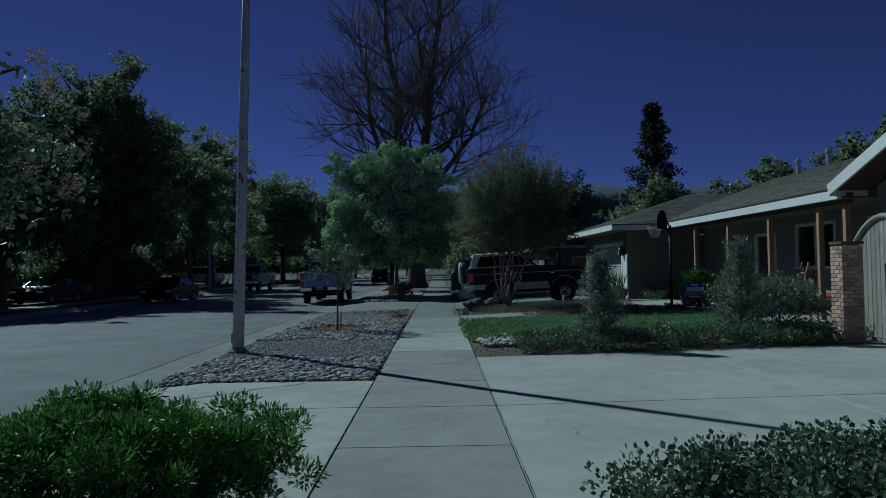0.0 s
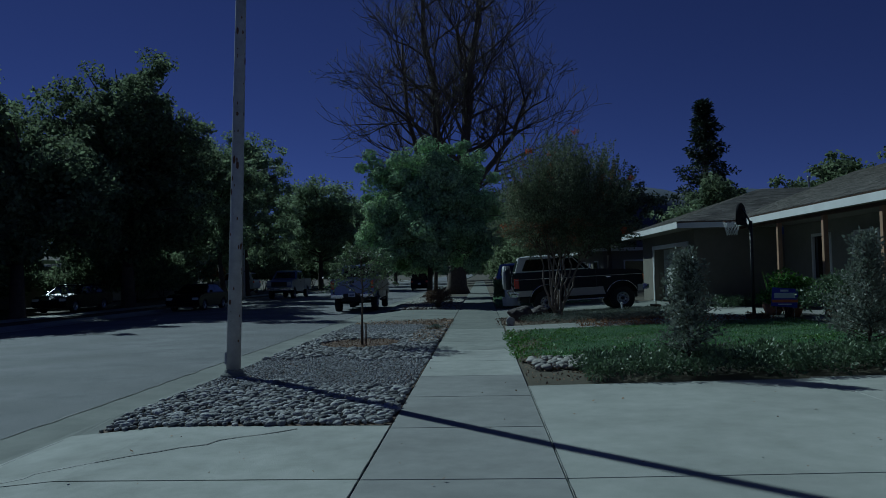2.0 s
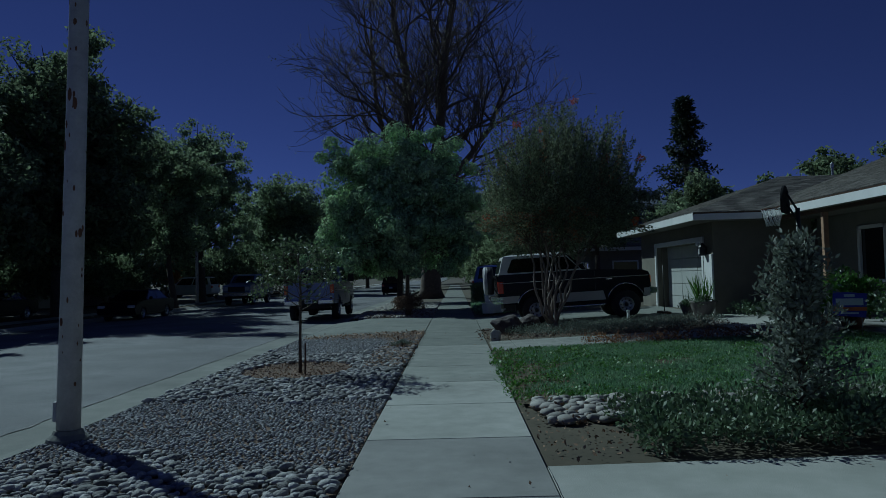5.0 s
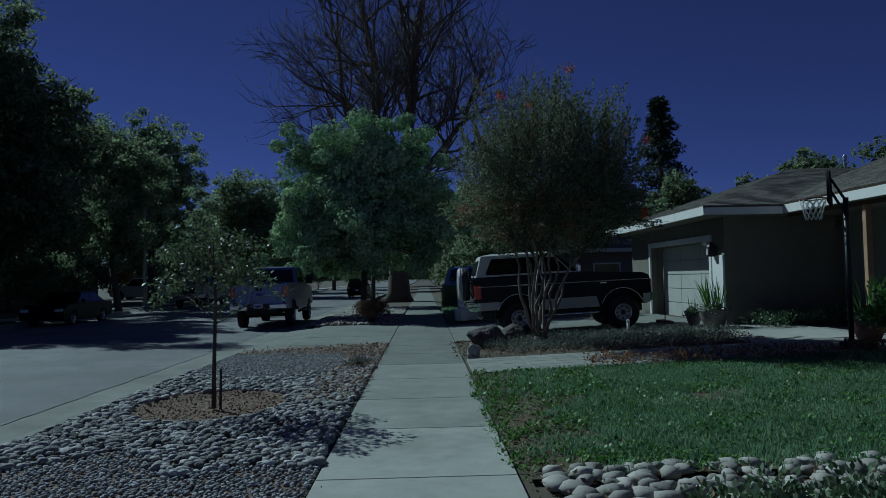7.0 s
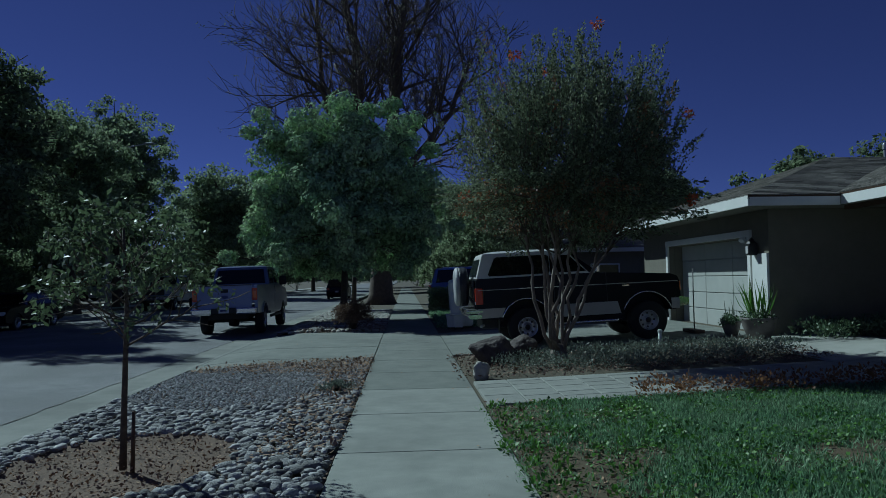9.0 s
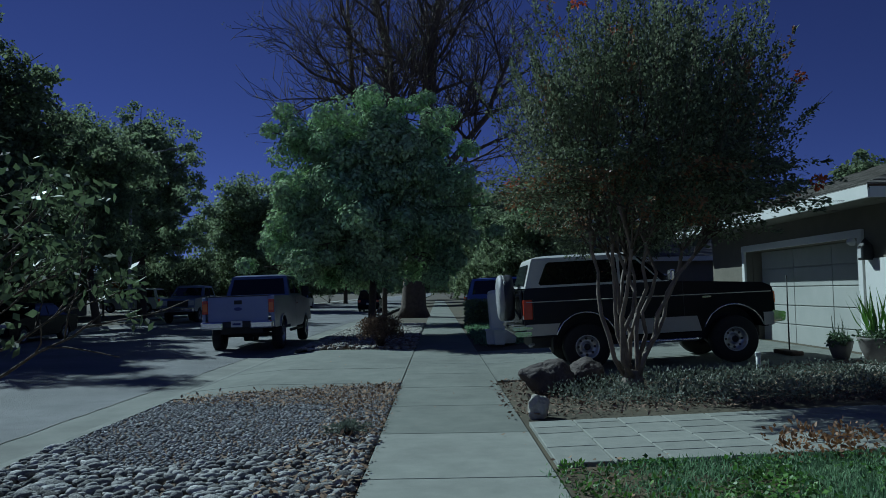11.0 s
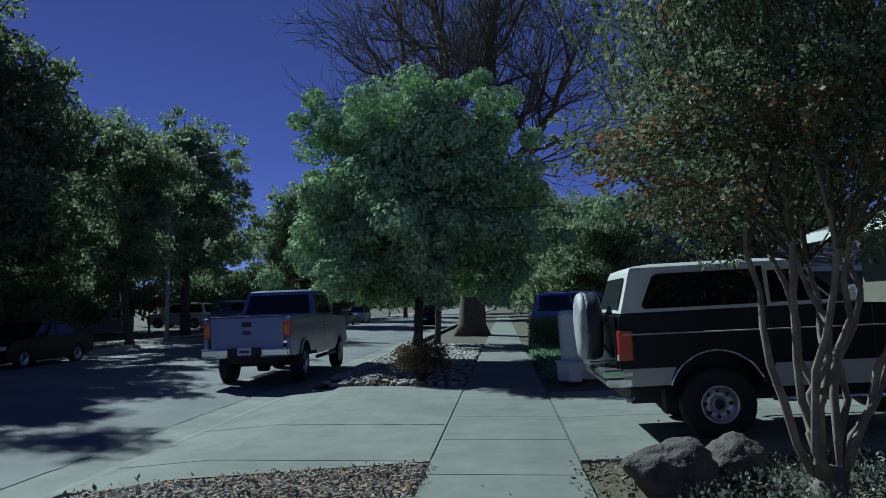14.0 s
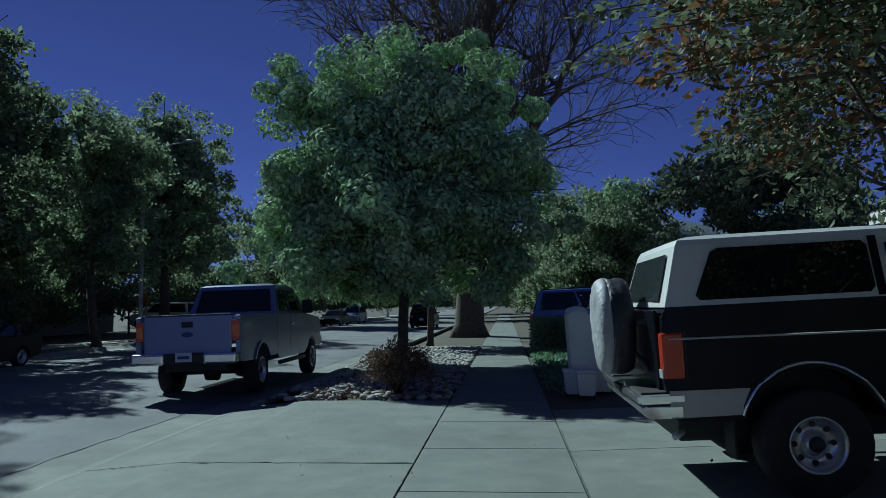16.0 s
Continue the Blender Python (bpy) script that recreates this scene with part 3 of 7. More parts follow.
def joined_rocks(name, places, material, parent=None, label="", seg=5, rows=3, seed=1):
    """Many stones in one mesh; places are x, y, z, sx, sy, sz, turn."""
    shapes = []
    for k in range(5):
        me = rock_mesh("shape", seed * 10 + k, seg, rows, 0.2)
        co = np.empty(len(me.vertices) * 3)
        me.vertices.foreach_get("co", co)
        shapes.append((co.reshape(-1, 3), [tuple(p.vertices) for p in me.polygons]))
        bpy.data.meshes.remove(me)
    V, F, base = [], [], 0
    for i, (x, y, z, sx, sy, sz, a) in enumerate(places):
        co, fs = shapes[i % 5]
        c, s = math.cos(a), math.sin(a)
        px, py = co[:, 0] * sx, co[:, 1] * sy
        V.append(np.stack([x + c * px - s * py, y + s * px + c * py, z + co[:, 2] * sz], 1))
        F += [tuple(q + base for q in fc) for fc in fs]
        base += len(co)
    me = bpy.data.meshes.new(name)
    me.from_pydata(np.concatenate(V).tolist(), [], F)
    me.polygons.foreach_set("use_smooth", [True] * len(me.polygons))
    me.materials.append(material)
    ob = new(name, me)
    if parent:
        ob.parent = parent
    return tagged(ob, label, kind="stuff")


def relaxed(rng, n, x0, x1, y0, y1, gap, keep=None):
    """Scattered points no nearer than gap."""
    cell = gap / 1.414
    grid, out = {}, []
    for _ in range(n):
        x, y = x0 + (x1 - x0) * rng.random(), y0 + (y1 - y0) * rng.random()
        if keep and not keep(x, y):
            continue
        i, j = int(x / cell) + 9000, int(y / cell) + 9000
        ok = True
        for a in range(i - 2, i + 3):
            for b in range(j - 2, j + 3):
                q = grid.get((a, b))
                if q and (q[0] - x) ** 2 + (q[1] - y) ** 2 < gap * gap:
                    ok = False
        if ok:
            grid[(i, j)] = (x, y)
            out.append((x, y))
    return out


SAP = (-2.05, 16.5)


def in_bed(x, y):
    return 7.78 < y < 24.55 - 1.15 * (SW_L - x) / 3.2


def bedz(x, y):
    """The bed falls with the driveway aprons at its two ends."""
    end = 24.6 - 1.15 * (SW_L - x) / 3.2
    return apron(x, y) * max(0.0, 1 - (y - 7.74) / 0.6, 1 - (end - y) / 0.6)


def basin(x, y):
    return ((x - SAP[0] + 0.05) / 0.95) ** 2 + ((y - SAP[1] - 0.1) / 1.15) ** 2


def cobbled(x, y):
    if not in_bed(x, y) or basin(x, y) < 1:
        return False
    wob = 0.35 * math.sin(2.3 * x + 0.8) + 0.2 * math.sin(5.1 * x)
    return y < 10.5 + wob or 13.7 + wob < y < 19.6 + 0.6 * math.sin(1.7 * x + 2)


def gravelled(x, y):
    return in_bed(x, y) and not cobbled(x, y) and basin(x, y) > 1


bed = new("gravel_bed")
tagged(bed, "planting strip of grey river cobbles and fine gravel", "gravel bed", kind="structure")
v, f = [], []
nx, ny = 22, 110
for j in range(ny):
    for i in range(nx):
        k = i / (nx - 1)
        yy = 7.74 + (24.64 - 1.15 * k - 7.74) * j / (ny - 1)
        xx = SW_L - 0.006 - (SW_L - KERB - 0.012) * k
        b = basin(xx, yy)
        z = bedz(xx, yy) - 0.008 + 0.012 * noise.noise((xx * 2, yy * 2, 0)) + (0.03 * math.exp(-((b - 1.2) / 0.4) ** 2)) - (0.03 if b < 0.8 else 0)
        v.append((xx, yy, z))
for j in range(ny - 1):
    for i in range(nx - 1):
        f.append((j * nx + i, (j + 1) * nx + i, (j + 1) * nx + i + 1, j * nx + i + 1))
mesh_ob("bed_soil", v, f, M["soil"], bed, "brown dusty soil", smooth=True)
rng = np.random.default_rng(11)
pts = relaxed(rng, 60000, KERB + 0.05, SW_L - 0.04, 7.8, 20.4, 0.066, cobbled)
near = [p for p in pts if 14.2 < p[1] < 18.6]
rng.shuffle(near)
near = [tuple(p) for p in near[:290]]
near_set = set(near)
stones = [rock_mesh("cobble", 30 + k, 7, 4, 0.2) for k in range(8)]
for me in stones:
    me.materials.append(M["cobble"])
for i, (x, y) in enumerate(near):
    ob = new("cobble", stones[i % 8])
    s = 0.065 + 0.085 * rng.random() ** 1.5
    ob.parent = bed
    ob.matrix_basis = pose(x, y, 0.018 + 0.01 * rng.random(), rng.normal() * 16, rng.normal() * 16, rng.random() * 360) @ Matrix.Diagonal((s * 1.4, s, s * 0.62, 1))
rest = []
for x, y in pts:
    if (x, y) not in near_set:
        s = 0.05 + 0.075 * rng.random() ** 1.5
        rest.append((x, y, bedz(x, y) + 0.012 + 0.016 * rng.random(), s * (1.1 + 0.6 * rng.random()), s, s * (0.5 + 0.3 * rng.random()), rng.random() * 6.28))
joined_rocks("cobbles", rest, M["cobble"], bed, "grey rounded river cobbles", 7, 4, 4)
pts = relaxed(rng, 60000, KERB + 0.03, SW_L - 0.02, 7.8, 24.5, 0.034, gravelled)
joined_rocks("gravel", [(x, y, bedz(x, y) + 0.004 + 0.006 * rng.random(), s, s * 0.8, s * 0.6, rng.random() * 6.3) for x, y in pts for s in (0.034 + 0.03 * rng.random(),)], M["gravel"], bed, "fine grey crushed gravel", 4, 3, 6)
# brown leaf litter at the far end and round the young tree
pl = [(x, y) for x, y in relaxed(rng, 26000, KERB + 0.1, SW_L + 0.04, 13, 24.6, 0.022, in_bed)
      if basin(x, y) < 0.95 or rng.random() < 0.75 * min(1, max(0, (y - 22.0 - 0.5 * math.sin(2 * x) + 0.35 * (x + 1.5)) / 1.2)) or (x > -0.95 and y > 17 and rng.random() < 0.55 * (x + 1.0))]
pp = np.array([(x, y, bedz(x, y) + 0.022 + 0.018 * rng.random() - (0.02 if basin(x, y) < 0.8 else 0)) for x, y in pl])
leaf_mesh("leaf_litter", pp, rng.normal(0, 1, pp.shape) * np.array([1, 1, 0.25]), 0.02 + 0.03 * rng.random(len(pp)), M["litter"], bed, "dry brown fallen leaves", 0.5, 3, flat=0.6)

# pale cobble strip past the far driveway
bed2 = tagged(new("stone_strip"), "strip of pale cobbles and dry litter beyond the driveway", "gravel bed", kind="structure")
pts = relaxed(rng, 16000, KERB + 0.05, SW_L - 0.05, 31.9, 47, 0.13, lambda x, y: rng.random() < (0.85 if (x < -1.6 and y > 33.2) or y > 36.5 else 0.1))
joined_rocks("cobbles", [(x, y, 0.01, s * 1.3, s, s * 0.6, rng.random() * 6.3) for x, y in pts for s in (0.12 + 0.08 * rng.random(),)], M["cobble_pale"], bed2, "pale rounded cobbles", 6, 4, 8)

pp = np.array([(x, y, 0.012 + 0.03 * rng.random()) for x, y in relaxed(rng, 9000, -3.0, -0.3, 31.85, 37.5, 0.05)])
leaf_mesh("leaf_litter", pp, rng.normal(0, 1, pp.shape) * np.array([1, 1, 0.25]), 0.05 + 0.06 * rng.random(len(pp)), M["mulch"], bed2, "dry red-brown fallen leaves", 0.5, 16, flat=0.6)

# ---- lawn ----
lawn = tagged(new("lawn"), "green mown lawn with bare brown patches", "lawn", kind="stuff")
LX0, LX1, LY0, LY1 = 1.2, 8.6, 12.9, 18.8
v, f = [], []
nx, ny = 40, 36
for j in range(ny):
    for i in range(nx):
        x, y = LX0 + 0.18 + (LX1 - LX0 - 0.18) * i / (nx - 1), LY0 + (LY1 - LY0) * j / (ny - 1)
        v.append((x, y, gz(x, y) + 0.012 + 0.012 * noise.noise((x * 1.7, y * 1.7, 3))))
for j in range(ny - 1):
    for i in range(nx - 1):
        f.append((j * nx + i, j * nx + i + 1, (j + 1) * nx + i + 1, (j + 1) * nx + i))
mesh_ob("turf", v, f, M["grass_base"], lawn, "dark thatch under the grass", smooth=True)
n = 260000
xy = np.stack([LX0 + (LX1 - LX0) * rng.random(n), LY0 - 0.1 + (LY1 - LY0 + 0.1) * rng.random(n)], 1)
dens = np.array([noise.noise((x * 0.9, y * 0.9, 7)) + 0.5 * noise.noise((x * 2.6, y * 2.6, 9)) for x, y in xy])
edge = np.minimum(1, (xy[:, 0] - LX0) / 0.5) * np.minimum(1, (xy[:, 1] - LY0 + 0.1) / 0.5)
left_bare = np.clip((3.0 - xy[:, 0]) / 1.4, 0, 1)
keep = rng.random(n) < np.clip(0.9 + 1.2 * dens - 0.85 * left_bare, 0.03, 1) * np.clip(edge * 1.4, 0.1, 1)
xy = xy[keep]
pp = np.array([(x, y, gz(x, y) + 0.008) for x, y in xy])
out = rng.normal(0, 0.45, pp.shape)
out[:, 2] = 1
leaf_mesh("grass_blades", pp, out, 0.04 + 0.055 * rng.random(len(pp)), M["grass"], lawn, "short green grass blades", 0.13, 4)
n = 46000
xy = np.stack([LX0 + (LX1 - LX0) * rng.random(n), LY0 + (LY1 - LY0) * rng.random(n)], 1)
keep = rng.random(n) < np.clip([0.45 + 1.6 * noise.noise((x * 1.6, y * 1.6, 21)) - 0.5 * max(0.0, 2.6 - x) for x, y in xy], 0.04, 1)
pp = np.array([(x, y, gz(x, y) + 0.03 + 0.035 * q) for (x, y), q in zip(xy[keep], rng.random(n))])
leaf_mesh("clover", pp, np.tile([0.0, 0.0, 1.0], (len(pp), 1)), 0.026 + 0.03 * rng.random(len(pp)), M["leaf_shrub"], lawn, "broad clover leaves among the grass", 0.75, 5, face=0.6)
tf = relaxed(rng, 900, 1.25, 3.0, 13, 18.8, 0.12, lambda x, y: rng.random() < 0.5 * max(0.1, (2.2 - x)))
pp, dd = crown_points(rng, np.array([(x, y, gz(x, y) + 0.03) for x, y in tf]), 26, 0.07)
leaf_mesh("edge_weeds", pp, dd + np.array([0, 0, 0.6]), 0.03 + 0.03 * rng.random(len(pp)), M["leaf_shrub"], lawn, "low broad-leaved weeds at the pavement edge", 0.5, 6)

# pale stones along the lawn's near edge
edging = tagged(new("stone_edging"), "row of pale rounded stones edging the lawn", "stone edging", kind="structure")
pts = relaxed(rng, 6000, 1.55, 8.3, 11.8, 13.1, 0.10, lambda x, y: y > 12.0 - 0.2 * math.sin(x) and rng.random() < 0.14)
joined_rocks("stones", [(x, y, gz(x, y) + 0.02, s * 1.3, s, s * 0.65, rng.random() * 6.3) for x, y in pts for s in (0.10 + 0.09 * rng.random(),)], M["cobble_pale"], edging, "pale rounded stones", 7, 4, 12)


# ---- low planting ----
def cover_patch(name, label, category, x0, x1, y0, y1, step, h, per, size, material, seed, spread=0.16, keep=None):
    r = np.random.default_rng(seed)
    ps = relaxed(r, int((x1 - x0) * (y1 - y0) / step ** 2 * 4), x0, x1, y0, y1, step, keep)
    c = np.array([(x, y, gz(x, y) + h * (0.35 + 0.5 * r.random())) for x, y in ps])
    p, d = crown_points(r, c, per, spread)
    p[:, 2] = np.maximum(p[:, 2], [gz(a, b) for a, b in p[:, :2]])
    ob = leaf_mesh(name, p, d + np.array([0, 0, 0.5]), size * (0.7 + 0.6 * r.random(len(p))), material, None, "", 0.55, seed)
    return tagged(ob, label, category, kind="stuff")


cover_patch("ground_cover", "dense low dark-green ground cover beside the driveway", "ground cover", 1.85, 8.0, 10.4, 11.75, 0.14, 0.33, 100, 0.056, M["leaf_cover"], 21, 0.17, lambda x, y: x > 2.25 + 0.4 * noise.noise((y * 2.0, 3.0, 0)))
cover_patch("ground_cover", "low grey-green ground cover under the crape myrtle", "ground cover", 2.0, 7.6, 21.5, 24.3, 0.17, 0.11, 50, 0.045, M["leaf_silver"], 22, 0.15, lambda x, y: (x - 4.6) ** 2 / 8 + (y - 22.8) ** 2 / 1.9 < 1)
cover_patch("border_plants", "low reddish-green border plants beside the walkway", "border plants", 3.2, 8.2, 18.55, 19.15, 0.17, 0.2, 40, 0.05, M["leaf_rust"], 23, 0.14, lambda x, y: rng.random() < 0.7)
cover_patch("border_plants", "green flower border beside the garage wall", "border plants", 8.3, 10.6, 23.3, 24.2, 0.18, 0.3, 60, 0.07, M["leaf_cover"], 24, 0.2)
chips = relaxed(rng, 16000, SW_R - 0.15, 7.4, 21.2, 24.7, 0.045, lambda x, y: rng.random() < 0.9 and (x > SW_R + 0.05 or rng.random() < 0.25))
pp = np.array([(x, y, gz(x, y) + 0.012 + 0.02 * rng.random()) for x, y in chips])
tagged(leaf_mesh("mulch", pp, rng.normal(0, 1, pp.shape) * np.array([1, 1, 0.25]), 0.04 + 0.05 * rng.random(len(pp)), M["mulch"], None, "", 0.4, 9, flat=0.6), "brown bark mulch and dry leaves in the tree bed", "mulch", kind="stuff")
chips = relaxed(rng, 16000, 1.35, 8.3, 10.3, 19, 0.06, lambda x, y: (x < 2.4 or 11.6 < y < 13.1) and rng.random() < 0.7)
pp = np.array([(x, y, gz(x, y) + 0.03 + 0.02 * rng.random()) for x, y in chips])
tagged(leaf_mesh("dry_leaves", pp, rng.normal(0, 1, pp.shape) * np.array([1, 1, 0.25]), 0.03 + 0.035 * rng.random(len(pp)), M["litter"], None, "", 0.5, 10, flat=0.6), "scattered dry brown leaves at the lawn edge", "dry leaves", kind="stuff")

# dry litter blown over the end of the gravel and along its pavement edge
def litter_here(x, y):
    edge = 22.3 + 0.9 * noise.noise((x * 1.3, y * 0.9, 2.0)) - 0.25 * (x + 1.5)
    return (y > edge and rng.random() < 0.85) or (x > -1.0 + 0.35 * noise.noise((x, y * 1.4, 7.0)) and y > 16.5 and rng.random() < 0.45)


chips = [(x, y) for x, y in relaxed(rng, 15000, -3.3, SW_L, 16.5, 24.5, 0.04, litter_here) if 7.78 < y < 24.5 - 1.15 * (SW_L - x) / 3.2]
pp = np.array([(x, y, gz(x, y) + 0.045 + 0.02 * rng.random()) for x, y in chips])
tagged(leaf_mesh("dry_litter", pp, rng.normal(0, 1, pp.shape) * np.array([1, 1, 0.2]), 0.04 + 0.05 * rng.random(len(pp)), M["litter"], None, "", 0.5, 12, flat=0.85), "brown dry leaf litter over fine gravel", "leaf litter", kind="stuff")

# single fallen leaves and crumbs on the concrete
n = 420
pp = np.stack([rng.uniform(-3.4, 4.5, n), rng.uniform(2.5, 31, n), np.zeros(n)], 1)
pp = np.array([(x, y, gz(x, y) + 0.016) for x, y, z in pp if (SW_L + 0.05 < x < SW_R - 0.05 and rng.random() < 0.8) or (x > SW_R + 0.1 and (y < 10 or y > 25)) or (-2.6 < x < SW_L - 0.1 and (y < 7.6 or y > 24.8))])
tagged(leaf_mesh("fallen_leaves", pp, rng.normal(0, 1, pp.shape) * np.array([1, 1, 0.12]), 0.018 + 0.04 * rng.random(len(pp)) ** 2, M["litter"], None, "", 0.6, 15, flat=0.9), "scattered dry brown leaves on pale concrete", "fallen leaves", kind="stuff")

# ---- boulders ----
def boulder(label, x, y, size, turn, material, seed):
    bm = bmesh.new()
    bmesh.ops.create_icosphere(bm, subdivisions=4, radius=0.5)
    for w in bm.verts:
        p = w.co * 2.2 + Vector((seed * 3.1, seed, 0))
        k = 1 + 0.34 * noise.noise(p) + 0.14 * noise.noise(p * 2.7) + 0.05 * noise.noise(p * 7)
        w.co = Vector((w.co.x * size[0], w.co.y * size[1], w.co.z * size[2])) * k
    ob = part("boulder", bm, material, None, "", True)
    ob.matrix_world = pose(x, y, gz(x, y) + size[2] * 0.3, 0, 0, turn)
    return tagged(ob, label, "boulder", "boulders by the tree")


boulder("dark reddish rough boulder at the bed corner", 2.02, 23.35, (0.86, 0.6, 0.52), 20, M["boulder"], 1)
boulder("lumpy brown boulder beside the tree", 2.6, 23.7, (0.8, 0.6, 0.5), 70, M["boulder"], 2)
boulder("small pale standing stone beside the pavement", 1.56, 21.35, (0.27, 0.22, 0.31), 40, M["boulder_pale"], 3)


# ---- trees ----
def tree(label, x, y, z, crown_c, crown_r, clumps, per, spread, leaf, leaf_size, seed, trunk_r=0.2, trunk_h=2.0, bark="bark", low=-0.8, inner=0.35, droop=0.3, extra=None, lumps=0.22, fill=0, boughs=0, face=0.75, start=0.3, shell=0.45):
    """A tapered trunk, boughs to the crown's outline, and sprays of leaves along each bough with gaps between."""
    r = np.random.default_rng(seed)
    t = thing("tree", pose(x, y, z), label, "tree", "trees along the street")
    boughs = boughs or max(26, clumps // 4)
    c = ellipsoid_clumps(r, boughs, crown_c, crown_r, 0.62, low, lumps)
    if extra is not None:
        c = np.concatenate([c, np.array(extra)])
    mean_r = sum(crown_r) / 3
    tb = Tubes()
    top = Vector((crown_c[0] * 0.5, crown_c[1] * 0.5, trunk_h))
    tb.add([(0, 0, -0.1), (0.02, 0, 0.15), top * 0.5, top], [trunk_r * 1.5, trunk_r * 1.1, trunk_r, trunk_r * 0.85], 10)
    lead = Vector((crown_c[0], crown_c[1], crown_c[2] + crown_r[2] * 0.5))
    tb.add([top, top.lerp(lead, 0.5) + Vector(r.normal(0, 0.2, 3)), lead], [trunk_r * 0.8, trunk_r * 0.45, 0.03], 7)
    sprays = []
    each = max(5, 2 * clumps // len(c))
    for k in range(len(c)):
        e = Vector(c[k])
        s = top.lerp(lead, min(0.85, max(0.0, (e.z - trunk_h) / max(lead.z - trunk_h, 0.1) * 0.6)))
        mid = s.lerp(e, 0.5) + Vector((0, 0, 0.12 * (e - s).length)) + Vector(r.normal(0, 0.15, 3))
        tb.add([s, mid, e], [trunk_r * 0.32, trunk_r * 0.16, 0.012], 5)
        for q in range(each):
            u = start + (1.04 - start) * (q + r.random()) / each
            o = s.lerp(mid, u * 2) if u < 0.5 else mid.lerp(e, u * 2 - 1)
            p = o + Vector(r.normal(0, 0.105 * mean_r, 3)) * (0.5 + 0.7 * u)
            sprays.append(tuple(p))
            if q % 3 == 0:
                tb.add([o, p], [0.018, 0.006], 4)
    tb.ob("trunk", M[bark], t)
    sprays = np.array(sprays)
    p, d = crown_points(r, sprays, max(12, per // 2), spread * 0.62 * (0.55 + 0.75 * r.random(len(sprays))), shell)
    if fill:
        inside = ellipsoid_clumps(r, fill, crown_c, [0.74 * q for q in crown_r], 0.15, low, 0.1)
        p2, d2 = crown_points(r, inside, per // 2, spread * 1.1)
        p, d = np.concatenate([p, p2]), np.concatenate([d, d2])
    leaf_mesh("crown", p, d, leaf_size * (0.65 + 0.7 * r.random(len(p))), M[leaf], t, "", 0.55, seed, droop, face=face)
    return t


# young street tree in the gravel bed
def sapling():
    r = np.random.default_rng(77)
    t = thing("sapling", pose(SAP[0], SAP[1], -0.02), "slender young tree with sparse grey-green leaves tied to a stake", "tree")
    tb = Tubes()
    tb.add([(0, 0, 0), (0.0, 0.02, 0.5), (0.02, 0, 1.0), (0.03, 0, 1.35), (0.0, 0, 2.1)], [0.032, 0.026, 0.022, 0.02, 0.01], 8)
    tips = []
    for k in range(16):
        z = 1.05 + 0.85 * k / 16
        a = k * 2.4
        d = Vector((math.cos(a), math.sin(a), 0.2 + 0.6 * k / 16)).normalized()
        grow(tb, r, Vector((0.02, 0, z)), d, 0.74 - 0.3 * k / 16, 0.010, 1, 4, 0.5, 0.1, tips, 4, 0.12, 0.6)
    tb.ob("trunk", M["bark"], t)
    tb2 = Tubes()
    tb2.add([(0.09, -0.03, -0.02), (0.10, -0.03, 0.5)], [0.02, 0.016], 6)
    tb2.ob("stake", M["wood_dark"], t, "short dark wooden stake")
    c = np.array([tuple(q) for q in tips])
    c = np.concatenate([c, c * np.array([0.8, 0.8, 0.97]) + r.normal(0, 0.06, c.shape)])
    c = c[r.random(len(c)) < 0.62]
    p, d = crown_points(r, c, 22, 0.15)
    leaf_mesh("crown", p, d, 0.066 * (0.7 + 0.6 * r.random(len(p))), M["leaf_sapling"], t, "", 0.5, 78, 0.4, face=1.1)


sapling()


